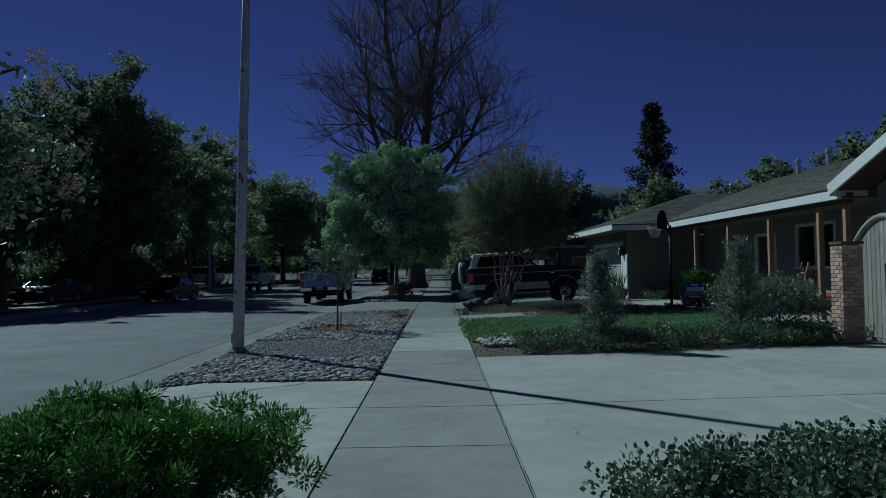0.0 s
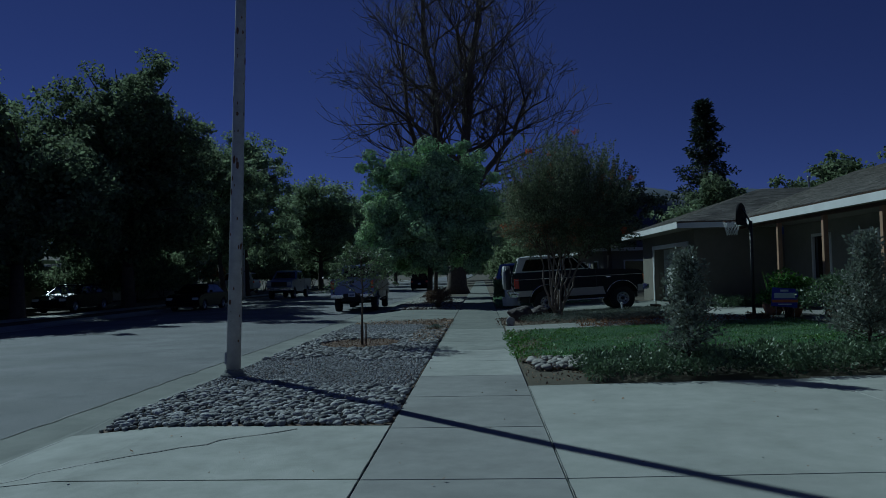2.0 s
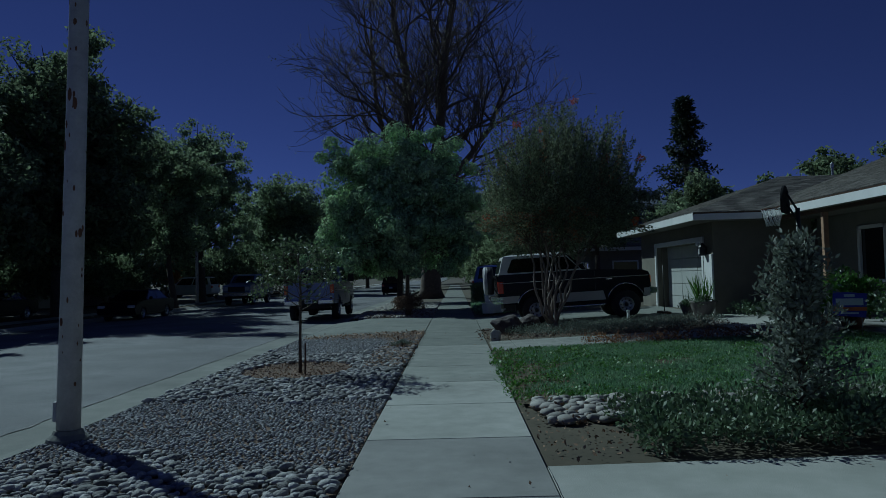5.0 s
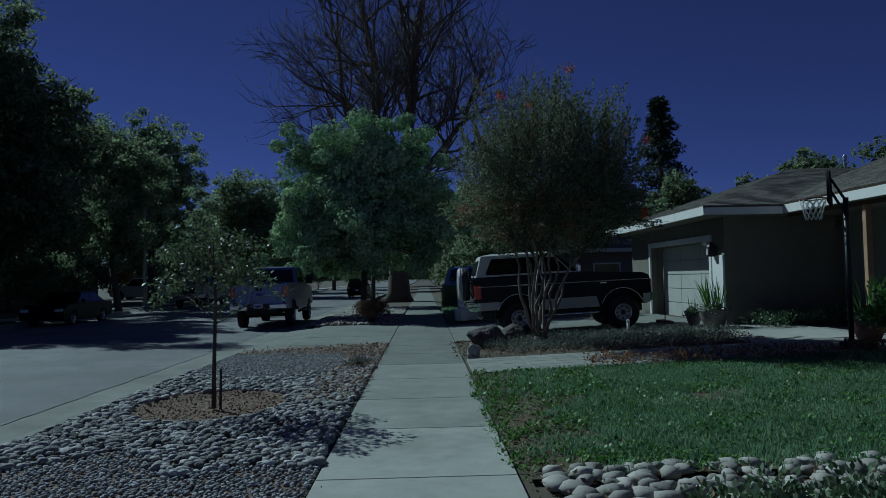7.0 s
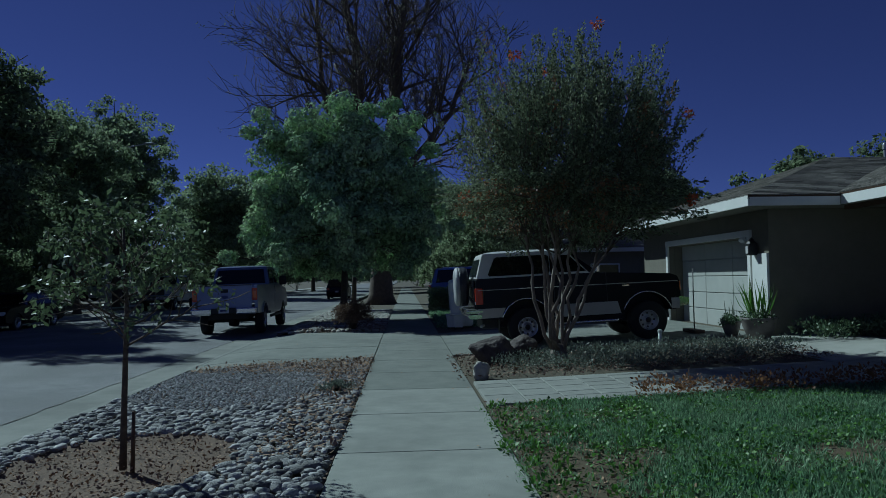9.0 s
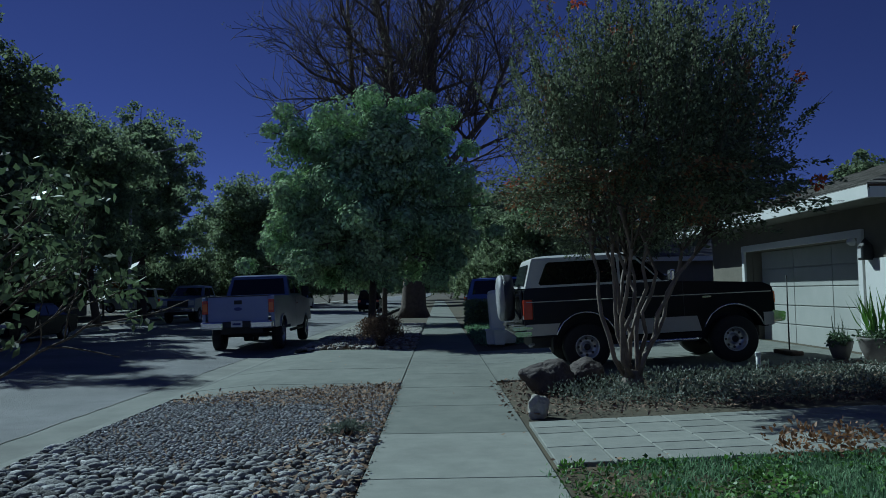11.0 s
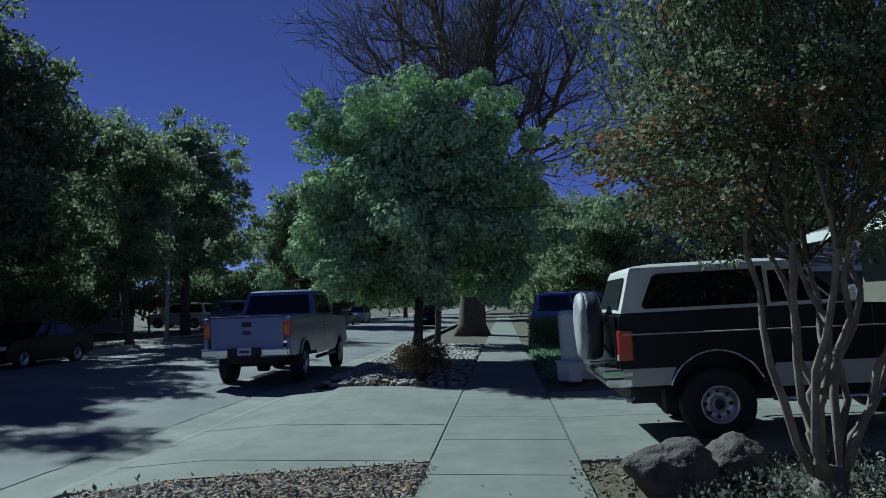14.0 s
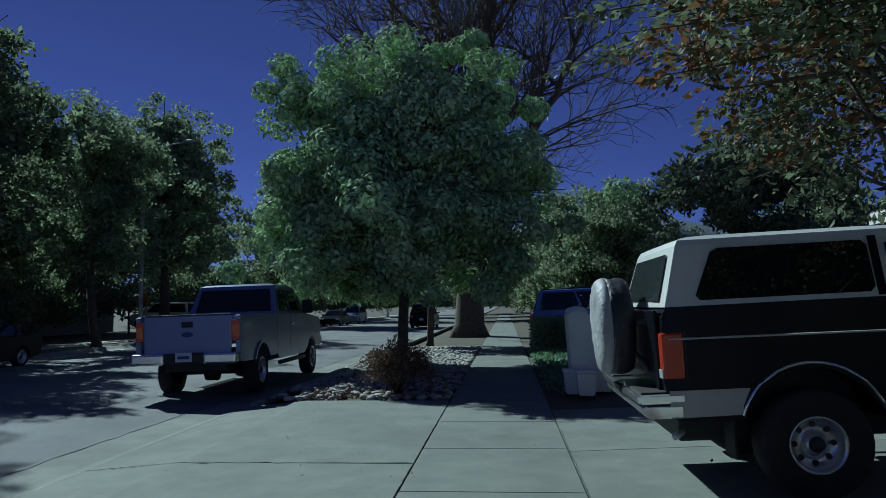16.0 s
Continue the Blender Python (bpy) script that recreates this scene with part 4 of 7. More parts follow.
def crape_myrtle():
    r = np.random.default_rng(5)
    t = thing("crape_myrtle", pose(3.15, 23.05, gz(3.15, 23.05) - 0.03), "multi-stemmed crape myrtle with mottled pale bark and spent flower heads", "tree")
    tb = Tubes()
    tb.add([(0, 0, -0.02), (0, 0, 0.06), (0.01, 0, 0.16), (0.02, 0, 0.3)], [0.24, 0.18, 0.15, 0.12], 12)
    tb.ob("trunk", M["bark_crape"], t, "short mottled trunk base")
    tb = Tubes()
    heads = []
    for k in range(11):
        a = k * 2 * math.pi / 11 + 0.25 * r.normal()
        lean = (0.14 + 0.36 * r.random()) * (0.75 if math.cos(a) < -0.2 else 1.0)
        d = Vector((math.cos(a) * lean, math.sin(a) * lean, 1)).normalized()
        pts = [Vector((math.cos(a) * 0.1, math.sin(a) * 0.1, 0.2))]
        for q in range(8):
            pts.append(pts[-1] + (d + Vector((0, 0, 0.02 * q)) + Vector(r.normal(0, 0.23, 3))).normalized() * 0.33)
        stem = Tubes()
        stem.add(pts, [0.035 - 0.0024 * q + 0.005 * r.random() for q in range(9)], 8)
        stem.ob("stem", M["bark_crape"], t, "smooth mottled pale stem")
        for s in (pts[6], pts[6], pts[7], pts[7], pts[8]):
            for _ in range(2):
                dd = (d * 0.7 + Vector(r.normal(0, 0.42, 3)) + Vector((math.cos(a) * 0.35, math.sin(a) * 0.35, 0.25))).normalized()
                e = s + dd * (0.55 + 0.5 * r.random())
                if e.z < 2.1:
                    continue
                tb.add([s, s.lerp(e, 0.5) + Vector(r.normal(0, 0.05, 3)), e], [0.018, 0.013, 0.009], 5)
                heads.append(e)
    # straight leafy wands that fan up and out to the crown's edge
    wands = []
    n = 560
    for k in range(n):
        z = 1 - 1.62 * (k + 0.5) / n
        g = k * 2.39996
        h = math.sqrt(max(0.0, 1 - z * z))
        v = Vector((h * math.cos(g), h * math.sin(g), z)) + Vector(r.normal(0, 0.08, 3))
        edge = Vector((0.28 + v.x * 2.3, v.y * 2.2, 3.45 + v.z * (2.05 if v.z > 0 else 2.0)))
        edge = Vector((0.28, 0, 3.45)).lerp(edge, 0.42 + 0.40 * r.random() ** 0.7)
        way = ((edge - Vector((0.05, 0, 0.9))).normalized() * 0.75 + Vector((0, 0, 0.4)) + Vector(r.normal(0, 0.16, 3))).normalized()
        length = 0.85 + 0.85 * r.random() ** 1.4
        if v.z < -0.1:
            way = (way + Vector((v.x * 0.6, v.y * 0.6, -1.0))).normalized()
            length *= 0.7
        wands.append((edge, way, length))
        if k % 2 == 0:
            tb.add([edge - way * 0.35, edge, edge + way * length * 0.9], [0.007, 0.005, 0.002], 4)
        if k % 5 == 0 and edge.z > 2.5:
            o = min(heads, key=lambda q: (q - edge).length)
            tb.add([o, o.lerp(edge, 0.5) + Vector(r.normal(0, 0.06, 3)), edge], [0.012, 0.009, 0.006], 4)
    tagged(tb.ob("fine_branching", M["bark"], t), "fine brown branches and twigs", kind="stuff")
    green, rust = [], []
    for edge, way, length in wands:
        turned = edge.z < 3.1 and edge.x < 0.7 and r.random() < 0.8 or r.random() < 0.06
        for j in range(135):
            u = r.random() ** 0.9
            q = edge + way * (u * length - 0.3) + Vector(r.normal(0, 0.105 * (1.1 - u), 3))
            if q.z > 1.68 + 0.22 * math.hypot(q.x, q.y) + 0.1 * math.sin(5 * q.x) * math.sin(4 * q.y):
                (rust if turned and r.random() < 0.55 else green).append((*q, *way))
    inner = ellipsoid_clumps(r, 330, (0.3, 0, 3.3), (1.75, 1.7, 1.5), 0.2, -0.9, 0.15)
    p, d = crown_points(r, inner, 85, 0.27)
    k = p[:, 2] > 1.9 + 0.4 * np.maximum(0, np.hypot(p[:, 0], p[:, 1]) - 0.8)
    g = np.array(green)
    p, d = np.concatenate([g[:, :3], p[k]]), np.concatenate([g[:, 3:], d[k]])
    leaf_mesh("crown", p, d, 0.058 * (0.65 + 0.7 * r.random(len(p))), M["leaf_crape"], t, "small olive leaves turning brown", 0.5, 6, 0.15)
    g = np.array(rust)
    leaf_mesh("rusty_leaves", g[:, :3], g[:, 3:], 0.058 * (0.65 + 0.7 * r.random(len(g))), M["leaf_rust"], t, "rust-brown leaves and seed heads", 0.5, 8, 0.25)
    rc = np.array([tuple(e + w * (l - 0.15)) for e, w, l in wands[9::61]])
    p, d = crown_points(r, rc, 60, 0.1)
    leaf_mesh("orange_leaves", p, d, 0.055 * (0.65 + 0.7 * r.random(len(p))), M["leaf_orange"], t, "bright orange leaf clusters", 0.5, 9, 0.3)


crape_myrtle()

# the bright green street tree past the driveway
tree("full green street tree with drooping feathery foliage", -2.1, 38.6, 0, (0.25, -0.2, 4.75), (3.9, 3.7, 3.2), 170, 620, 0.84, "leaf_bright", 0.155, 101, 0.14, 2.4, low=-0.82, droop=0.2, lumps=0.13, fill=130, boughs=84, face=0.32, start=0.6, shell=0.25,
     extra=[(-3.5, -0.6, 2.9), (-3.2, -0.6, 3.4), (-3.8, -0.3, 2.5), (3.6, 0.4, 2.7), (3.2, 0.3, 2.3), (-3.3, -1.2, 7.2), (-3.7, 0.2, 3.7), (2.6, -1.5, 6.9)])


def bare_tree():
    r = np.random.default_rng(12)
    t = thing("bare_tree", pose(-1.2, 57, 0), "tall leafless tree with several upright trunks and fine twigs", "tree")
    tb = Tubes()
    tb.add([(0, 0, -0.2), (0, 0, 0.6), (0.05, 0, 2.5), (0.1, 0, 5.2)], [1.15, 0.8, 0.66, 0.62], 14)
    tb.ob("trunk", M["bark_bare"], t)
    leaders = (([(0, 0, 4), (-0.8, 0.2, 8), (-1.35, 0.3, 13), (-1.6, 0.1, 17), (-2.1, 0, 21), (-2.5, -0.2, 28)], 0.5, 19),
               ([(0.15, 0, 4), (0.65, -0.2, 9), (1.15, -0.3, 13.5), (1.5, -0.2, 18), (2.0, 0, 22), (2.5, 0.2, 28)], 0.52, 19),
               ([(-0.2, 0, 4.5), (-1.7, 0.4, 8.5), (-3.1, 0.6, 11.5), (-3.8, 0.8, 15), (-4.4, 0.9, 21)], 0.36, 12),
               ([(0.2, 0.2, 5), (0.6, 1.3, 9), (0.9, 2.4, 14), (0.8, 3.2, 22)], 0.36, 10),
               ([(0.3, -0.2, 6.0), (2.4, -0.5, 9.5), (4.6, -0.8, 12.3), (6.3, -1.0, 15.8)], 0.33, 11))
    tips = []
    for n, (line, rad, arms) in enumerate(leaders):
        line = [Vector(p) + Vector(r.normal(0, 0.12, 3)) for p in line]
        pts = []
        for a, b in zip(line, line[1:]):
            pts += [a.lerp(b, q / 3) + Vector(r.normal(0, 0.05, 3)) for q in range(3)]
        pts.append(line[-1])
        m = len(pts) - 1
        rr = [rad * (1 - 0.72 * i / m) for i in range(m + 1)]
        tb = Tubes()
        tb.add(pts, rr, 10)
        for b in range(arms):
            u = 0.22 + 0.76 * b / arms
            i = min(int(u * m), m - 1)
            o = pts[i].lerp(pts[i + 1], u * m - i)
            g = b * 2.4 + n * 1.3
            side = -1 if n in (0, 2) else 1
            d = Vector((math.cos(g) + 0.35 * side, math.sin(g) * 0.8, 0.35 + 0.5 * r.random() + 0.4 * u)).normalized()
            grow(tb, r, o, d, (6.6 - 3.4 * u) * (0.75 + 0.45 * r.random()), max(0.09, rr[i] * 0.36), 3, 4, 0.46, 0.16, tips, 6, 0.15, 0.66, 0.021)
        tb.ob("limb", M["bark_bare"], t)
    c = np.array([tuple(q) for q in tips])
    c = c[r.random(len(c)) < 0.16]
    p, d = crown_points(r, c, 7, 0.22)
    leaf_mesh("dead_leaves", p, d, 0.12 * (0.6 + 0.7 * r.random(len(p))), M["leaf_crape"], t, "few shrivelled brown leaves on the twigs", 0.6, 13, 0.4)


bare_tree()

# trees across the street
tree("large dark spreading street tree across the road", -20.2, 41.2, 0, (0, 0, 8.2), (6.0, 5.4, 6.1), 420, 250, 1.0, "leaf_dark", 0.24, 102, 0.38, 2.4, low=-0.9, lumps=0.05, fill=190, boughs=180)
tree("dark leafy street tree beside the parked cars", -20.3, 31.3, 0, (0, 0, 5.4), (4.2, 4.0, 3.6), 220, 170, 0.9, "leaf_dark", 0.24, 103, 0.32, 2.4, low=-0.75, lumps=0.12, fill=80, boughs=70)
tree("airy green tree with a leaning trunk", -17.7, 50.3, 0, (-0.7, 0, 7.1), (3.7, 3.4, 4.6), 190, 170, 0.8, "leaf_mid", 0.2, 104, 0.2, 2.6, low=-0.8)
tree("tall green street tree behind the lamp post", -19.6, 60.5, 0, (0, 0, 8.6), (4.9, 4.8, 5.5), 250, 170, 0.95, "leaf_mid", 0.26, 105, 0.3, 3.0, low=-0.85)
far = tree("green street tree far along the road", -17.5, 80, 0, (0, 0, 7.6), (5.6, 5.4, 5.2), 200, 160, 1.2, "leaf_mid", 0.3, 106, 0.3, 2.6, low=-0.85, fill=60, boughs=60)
for x, y, s, a in ((-17, 100, 1.0, 50), (-14, 122, 1.05, 110), (-6, 150, 1.2, 200), (6, 160, 1.2, 20), (-37, 70, 1.2, 140), (-34, 92, 1.2, 10), (-26, 33, 1.0, 160), (-28, 54, 1.0, 75), (-29.5, 70, 1.2, 140), (-30, 118, 1.3, 60), (-3, 96, 0.9, 33), (-2.6, 118, 0.95, 90), (7, 84, 0.95, 300), (9, 110, 1.0, 45), (8, 66, 0.75, 100)):
    o = copy_thing(far, pose(x, y, 0, 0, 0, a) @ Matrix.Diagonal((s, s, s, 1)))
    o.scale = (s, s, s)
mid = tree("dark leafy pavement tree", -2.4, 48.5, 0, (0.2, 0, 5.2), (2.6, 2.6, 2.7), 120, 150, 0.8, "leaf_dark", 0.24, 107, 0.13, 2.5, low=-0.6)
tree("rust-tinged garden tree behind the hedge", 8.6, 44.0, 0.3, (0, 0, 4.6), (3.2, 3.0, 2.6), 120, 150, 0.7, "leaf_crape", 0.2, 108, 0.16, 2.2, low=-0.7)
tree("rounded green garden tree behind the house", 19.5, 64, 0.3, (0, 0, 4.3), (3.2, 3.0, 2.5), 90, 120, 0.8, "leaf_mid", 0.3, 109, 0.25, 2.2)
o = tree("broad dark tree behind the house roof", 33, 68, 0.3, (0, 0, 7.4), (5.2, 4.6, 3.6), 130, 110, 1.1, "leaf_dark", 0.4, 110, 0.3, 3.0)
copy_thing(o, pose(39, 61, 0.2, 0, 0, 70))
copy_thing(o, pose(26.5, 74, -0.9, 0, 0, 170))
copy_thing(o, pose(30, 40, -1.0, 0, 0, 200))


def redwood():
    r = np.random.default_rng(31)
    t = thing("redwood", pose(32.6, 101, 0) @ Matrix.Diagonal((1.3, 1.3, 1, 1)), "tall dark conical redwood behind the houses", "tree")
    tb = Tubes()
    tb.add([(0, 0, 0), (0, 0, 10), (0, 0, 25)], [0.6, 0.4, 0.05], 8)
    c = []
    for k in range(300):
        z = 5 + 20 * (k / 300) ** 0.9
        rad = 5.2 * (1 - (z - 5) / 20.6) ** 0.9 * (0.55 + 0.55 * r.random()) * (0.75 + 0.35 * math.sin(z * 2.1))
        a = r.random() * 6.28
        c.append((rad * math.cos(a), rad * math.sin(a), z - 0.2 * rad))
        if k % 4 == 0:
            tb.add([(0, 0, z), c[-1]], [0.06, 0.02], 4)
    tb.ob("trunk", M["bark"], t)
    p, d = crown_points(r, np.array(c), 45, 0.6)
    leaf_mesh("foliage", p, d, 0.42 * (0.65 + 0.7 * r.random(len(p))), M["needle"], t, "", 0.4, 32, 0.2)


redwood()


# ---- shrubs ----
def shrub(label, x, y, z, r3, clumps, per, spread, leaf, size, seed, droop=0.0, stems=14, name="shrub", aspect=0.5, low=-0.3, inner=0.3):
    r = np.random.default_rng(seed)
    t = thing(name, pose(x, y, z), label, "shrub")
    c = ellipsoid_clumps(r, clumps, (0, 0, r3[2] * 0.95), r3, inner, low, 0.14)
    tb = Tubes()
    for k in r.permutation(len(c))[:stems]:
        e = Vector(c[k])
        tb.add([(r.normal() * 0.05, r.normal() * 0.05, -0.02), (e.x * 0.35, e.y * 0.35, e.z * 0.55), e], [0.014, 0.01, 0.004], 5)
    tb.ob("woody_base", M["bark"], t)
    p, d = crown_points(r, c, per, spread)
    k = p[:, 2] > 0.0
    leaf_mesh("foliage", p[k], d[k] + np.array([0, 0, 0.5]), size * (0.65 + 0.7 * r.random(k.sum())), M[leaf], t, "", aspect, seed, droop)
    return t


shrub("dense green clipped shrub with narrow leaves and reddish tips", -1.3, 2.0, 0, (1.04, 0.95, 0.42), 330, 190, 0.11, "leaf_shrub", 0.05, 41, aspect=0.26, low=-0.5)
shrub("loose shrub with small rounded pale leaves", 2.45, 1.6, 0, (0.8, 0.6, 0.27), 120, 50, 0.16, "leaf_cover", 0.042, 42, stems=40, aspect=0.7)
shrub("loose shrub with small rounded pale leaves", 3.5, 1.9, 0, (0.8, 0.6, 0.27), 120, 50, 0.16, "leaf_cover", 0.042, 43, stems=40, aspect=0.7)


def upright_shrub(label, x, y, h, rad, seed, n=90):
    """An open silvery shrub, narrower to the top, on one stem."""
    r = np.random.default_rng(seed)
    t = thing("shrub", pose(x, y, gz(x, y) - 0.02), label, "shrub", "upright silvery shrubs")
    tb = Tubes()
    tb.add([(0, 0, 0), (0.01, 0, h * 0.5), (0, 0.01, h * 0.96)], [0.035, 0.02, 0.006], 7)
    c = []
    for k in range(n):
        z = h * (0.2 + 0.78 * k / n)
        a = k * 2.4
        rr = rad * 1.12 * (1.05 - 0.92 * z / h) ** 0.8 * (0.3 + 0.8 * r.random())
        tip = Vector((rr * math.cos(a), rr * math.sin(a), z + 0.12))
        tb.add([(0, 0, z - 0.1), tip], [0.009, 0.004], 4)
        for q in (0.45, 0.75, 1.0):
            c.append(tuple(Vector((0, 0, z - 0.1)).lerp(tip, q)))
    tb.ob("woody_base", M["bark"], t)
    p, d = crown_points(r, np.array(c), 22, 0.085)
    leaf_mesh("foliage", p, d + np.array([0, 0, 0.5]), 0.06 * (0.65 + 0.7 * r.random(len(p))), M["leaf_silver"], t, "small silvery grey-green leaves", 0.42, seed)


upright_shrub("silvery grey-green upright shrub beside the driveway", 3.75, 10.95, 1.75, 0.55, 51)
upright_shrub("silvery grey-green upright shrub beside the porch", 6.75, 11.7, 1.95, 0.68, 52)
shrub("broad grey-green bush beside the brick pillar", 7.9, 12.6, gz(7.9, 12.6), (1.25, 0.95, 0.6), 150, 70, 0.2, "leaf_silver", 0.07, 53)
shrub("reddish-brown twiggy bush at the driveway corner", -1.25, 32.3, 0, (0.62, 0.55, 0.5), 110, 70, 0.15, "leaf_twig", 0.05, 54, stems=40)
shrub("leafy green shrub beside the yard sign", 8.6, 19.0, gz(8.6, 19), (0.6, 0.5, 0.6), 50, 60, 0.2, "leaf_shrub", 0.09, 55)
shrub("flowering green shrub beside the porch", 9.0, 17.0, gz(9, 17), (0.8, 0.9, 0.6), 70, 60, 0.2, "leaf_cover", 0.08, 56)
shrub("small dry weed clump in the gravel", -0.6, 20.4, 0, (0.2, 0.17, 0.06), 18, 36, 0.06, "leaf_silver", 0.04, 57, stems=8)
o = tree("small street tree with tan flower clusters", -2.5, 1.85, 0, (0.05, 0, 2.5), (0.8, 0.8, 0.75), 32, 60, 0.25, "leaf_cover", 0.06, 111, 0.05, 1.5)
r = np.random.default_rng(112)
pp, dd = crown_points(r, ellipsoid_clumps(r, 46, (0.05, 0, 2.5), (0.85, 0.85, 0.8), 0.85, -0.95, 0.1), 110, 0.075)
leaf_mesh("tan_bloom", pp, dd, 0.02 * (0.7 + 0.6 * r.random(len(pp))), M["bloom"], o, "dry tan flower clusters", 0.7, 113)
tree("small rust-orange garden tree across the street", -24.3, 65.0, 0, (0, 0, 2.6), (1.3, 1.3, 1.0), 60, 70, 0.4, "leaf_autumn", 0.12, 114, 0.07, 1.4)
bank = shrub("dark garden shrubs across the street", -25.2, 36, 0, (3.0, 2.5, 1.6), 150, 90, 0.6, "leaf_dark", 0.22, 58)
for x, y, a in ((-22.5, 28, 40), (6.2, 68, 25), (6.0, 80, 95), (-23.5, 43, 110), (-24, 50, 200), (-25, 56, 300), (-28, 62, 250), (-23, 74, 60), (-22, 86, 150), (-23, 99, 20), (-23, 20, 90), (-24, 80, 75), (-22, 92, 130), (-21, 106, 10), (-20, 118, 80), (-18, 132, 30), (-12, 146, 100), (-5, 158, 10), (3, 164, 60), (11, 150, 140), (12, 128, 20), (9, 100, 75), (7.5, 92, 0)):
    k = 1.0 if y < 60 else 1.45
    copy_thing(bank, pose(x, y, 0, 0, 0, a) @ Matrix.Diagonal((k, k, k, 1)))
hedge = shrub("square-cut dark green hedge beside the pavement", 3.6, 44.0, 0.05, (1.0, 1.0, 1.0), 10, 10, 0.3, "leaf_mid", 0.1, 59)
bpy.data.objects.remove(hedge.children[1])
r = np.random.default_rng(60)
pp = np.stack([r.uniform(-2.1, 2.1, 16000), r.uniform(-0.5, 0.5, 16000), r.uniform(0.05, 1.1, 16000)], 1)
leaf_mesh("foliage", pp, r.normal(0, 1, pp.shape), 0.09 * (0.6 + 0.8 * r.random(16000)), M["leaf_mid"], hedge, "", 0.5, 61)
cover_patch("lawn_strip", "narrow green lawn before the hedge", "lawn", 1.5, 5.5, 32.5, 43, 0.2, 0.06, 26, 0.09, M["grass"], 62, 0.12)

# ---- hills ----
v, f = [], []
N = 90
for i in range(N):
    x = -2600 + 5600 * i / (N - 1)
    h = 305 + 90 * noise.noise((x * 0.0016, 1.3, 0)) + 26 * noise.noise((x * 0.006, 4.3, 0)) + 9 * noise.noise((x * 0.02, 2.3, 0)) - max(0, (500 - x)) * 0.12
    h = max(h, 15)
    v += [(x, 2300, -10), (x, 2450, h * 0.75), (x, 2600, h), (x, 2900, -10)]
    if i:
        a, b = 4 * (i - 1), 4 * i
        for k in range(3):
            f.append((a + k, b + k, b + k + 1, a + k + 1))
tagged(mesh_ob("backdrop_hills", v, f, M["hazy_hill"], smooth=True), "wooded hills on the horizon with blue haze in their colour", "hills", kind="structure")

# ---- house ----
def roof_plane(name, a, b, c, d, parent, course=0.15, tab=0.31, seed=1):
    """Shingles between the eave a-b and the upper edge d-c (a below d, b below c)."""
    r = np.random.default_rng(seed)
    a, b, c, d = (Vector(p) for p in (a, b, c, d))
    rows = max(2, int(((d + c) / 2 - (a + b) / 2).length / course))
    nrm = (b - a).cross(d - a)
    if nrm.length < 1e-6:
        nrm = (b - a).cross(c - a)
    nrm.normalize()
    if nrm.z < 0:
        nrm = -nrm
    v, f = [], []
    for i in range(rows):
        l0, r0 = a.lerp(d, i / rows), b.lerp(c, i / rows)
        l1, r1 = a.lerp(d, min(1, (i + 1.15) / rows)), b.lerp(c, min(1, (i + 1.15) / rows))
        n = max(1, int((r0 - l0).length / tab))
        for k in range(n):
            s0, s1 = k / n, (k + 1) / n - 0.008 / max((r0 - l0).length, 0.1)
            t = 0.012 + 0.006 * r.random()
            p = [l0.lerp(r0, s0), l0.lerp(r0, s1), l1.lerp(r1, s1), l1.lerp(r1, s0)]
            base = len(v)
            v += [p[0] + nrm * t, p[1] + nrm * t, p[2] + nrm * 0.002, p[3] + nrm * 0.002, p[0], p[1]]
            f += [(base, base + 1, base + 2, base + 3), (base + 4, base + 5, base + 1, base)]
    ob = mesh_ob(name, v, f, M["shingle"], parent, "weathered grey-brown shingles")
    mesh_ob("roof_deck", [a - nrm * 0.01, b - nrm * 0.01, c - nrm * 0.01, d - nrm * 0.01, a - nrm * 0.09, b - nrm * 0.09, c - nrm * 0.09, d - nrm * 0.09],
            [(0, 1, 2, 3), (7, 6, 5, 4), (0, 4, 5, 1), (1, 5, 6, 2), (2, 6, 7, 3), (3, 7, 4, 0)], M["wood_dark"], parent)
    return ob


def wall_with_holes(name, x, thick, y0, y1, z0, z1, holes, parent, material):
    """A wall in the plane x, with rectangular openings (y0, y1, z0, z1) right through it, as one closed mesh."""
    ys = sorted({y0, y1, *(h[0] for h in holes), *(h[1] for h in holes)})
    zs = sorted({z0, z1, *(min(max(h[2], z0), z1) for h in holes), *(h[3] for h in holes)})

    def solid(i, j):
        if not (0 <= i < len(ys) - 1 and 0 <= j < len(zs) - 1):
            return False
        cy, cz = (ys[i] + ys[i + 1]) / 2, (zs[j] + zs[j + 1]) / 2
        return not any(h[0] < cy < h[1] and h[2] < cz < h[3] for h in holes)

    bm = bmesh.new()
    vs = {}

    def vert(i, j, k):
        if (i, j, k) not in vs:
            vs[(i, j, k)] = bm.verts.new((x + k * thick, ys[i], zs[j]))
        return vs[(i, j, k)]

    for i in range(len(ys) - 1):
        for j in range(len(zs) - 1):
            if not solid(i, j):
                continue
            for k in (0, 1):
                bm.faces.new([vert(a, b, k) for a, b in ((i, j), (i + 1, j), (i + 1, j + 1), (i, j + 1))])
            for di, dj, p, q in ((-1, 0, (i, j), (i, j + 1)), (1, 0, (i + 1, j), (i + 1, j + 1)), (0, -1, (i, j), (i + 1, j)), (0, 1, (i, j + 1), (i + 1, j + 1))):
                if not solid(i + di, j + dj):
                    bm.faces.new((vert(*p, 0), vert(*q, 0), vert(*q, 1), vert(*p, 1)))
    return part(name, bm, material, parent)


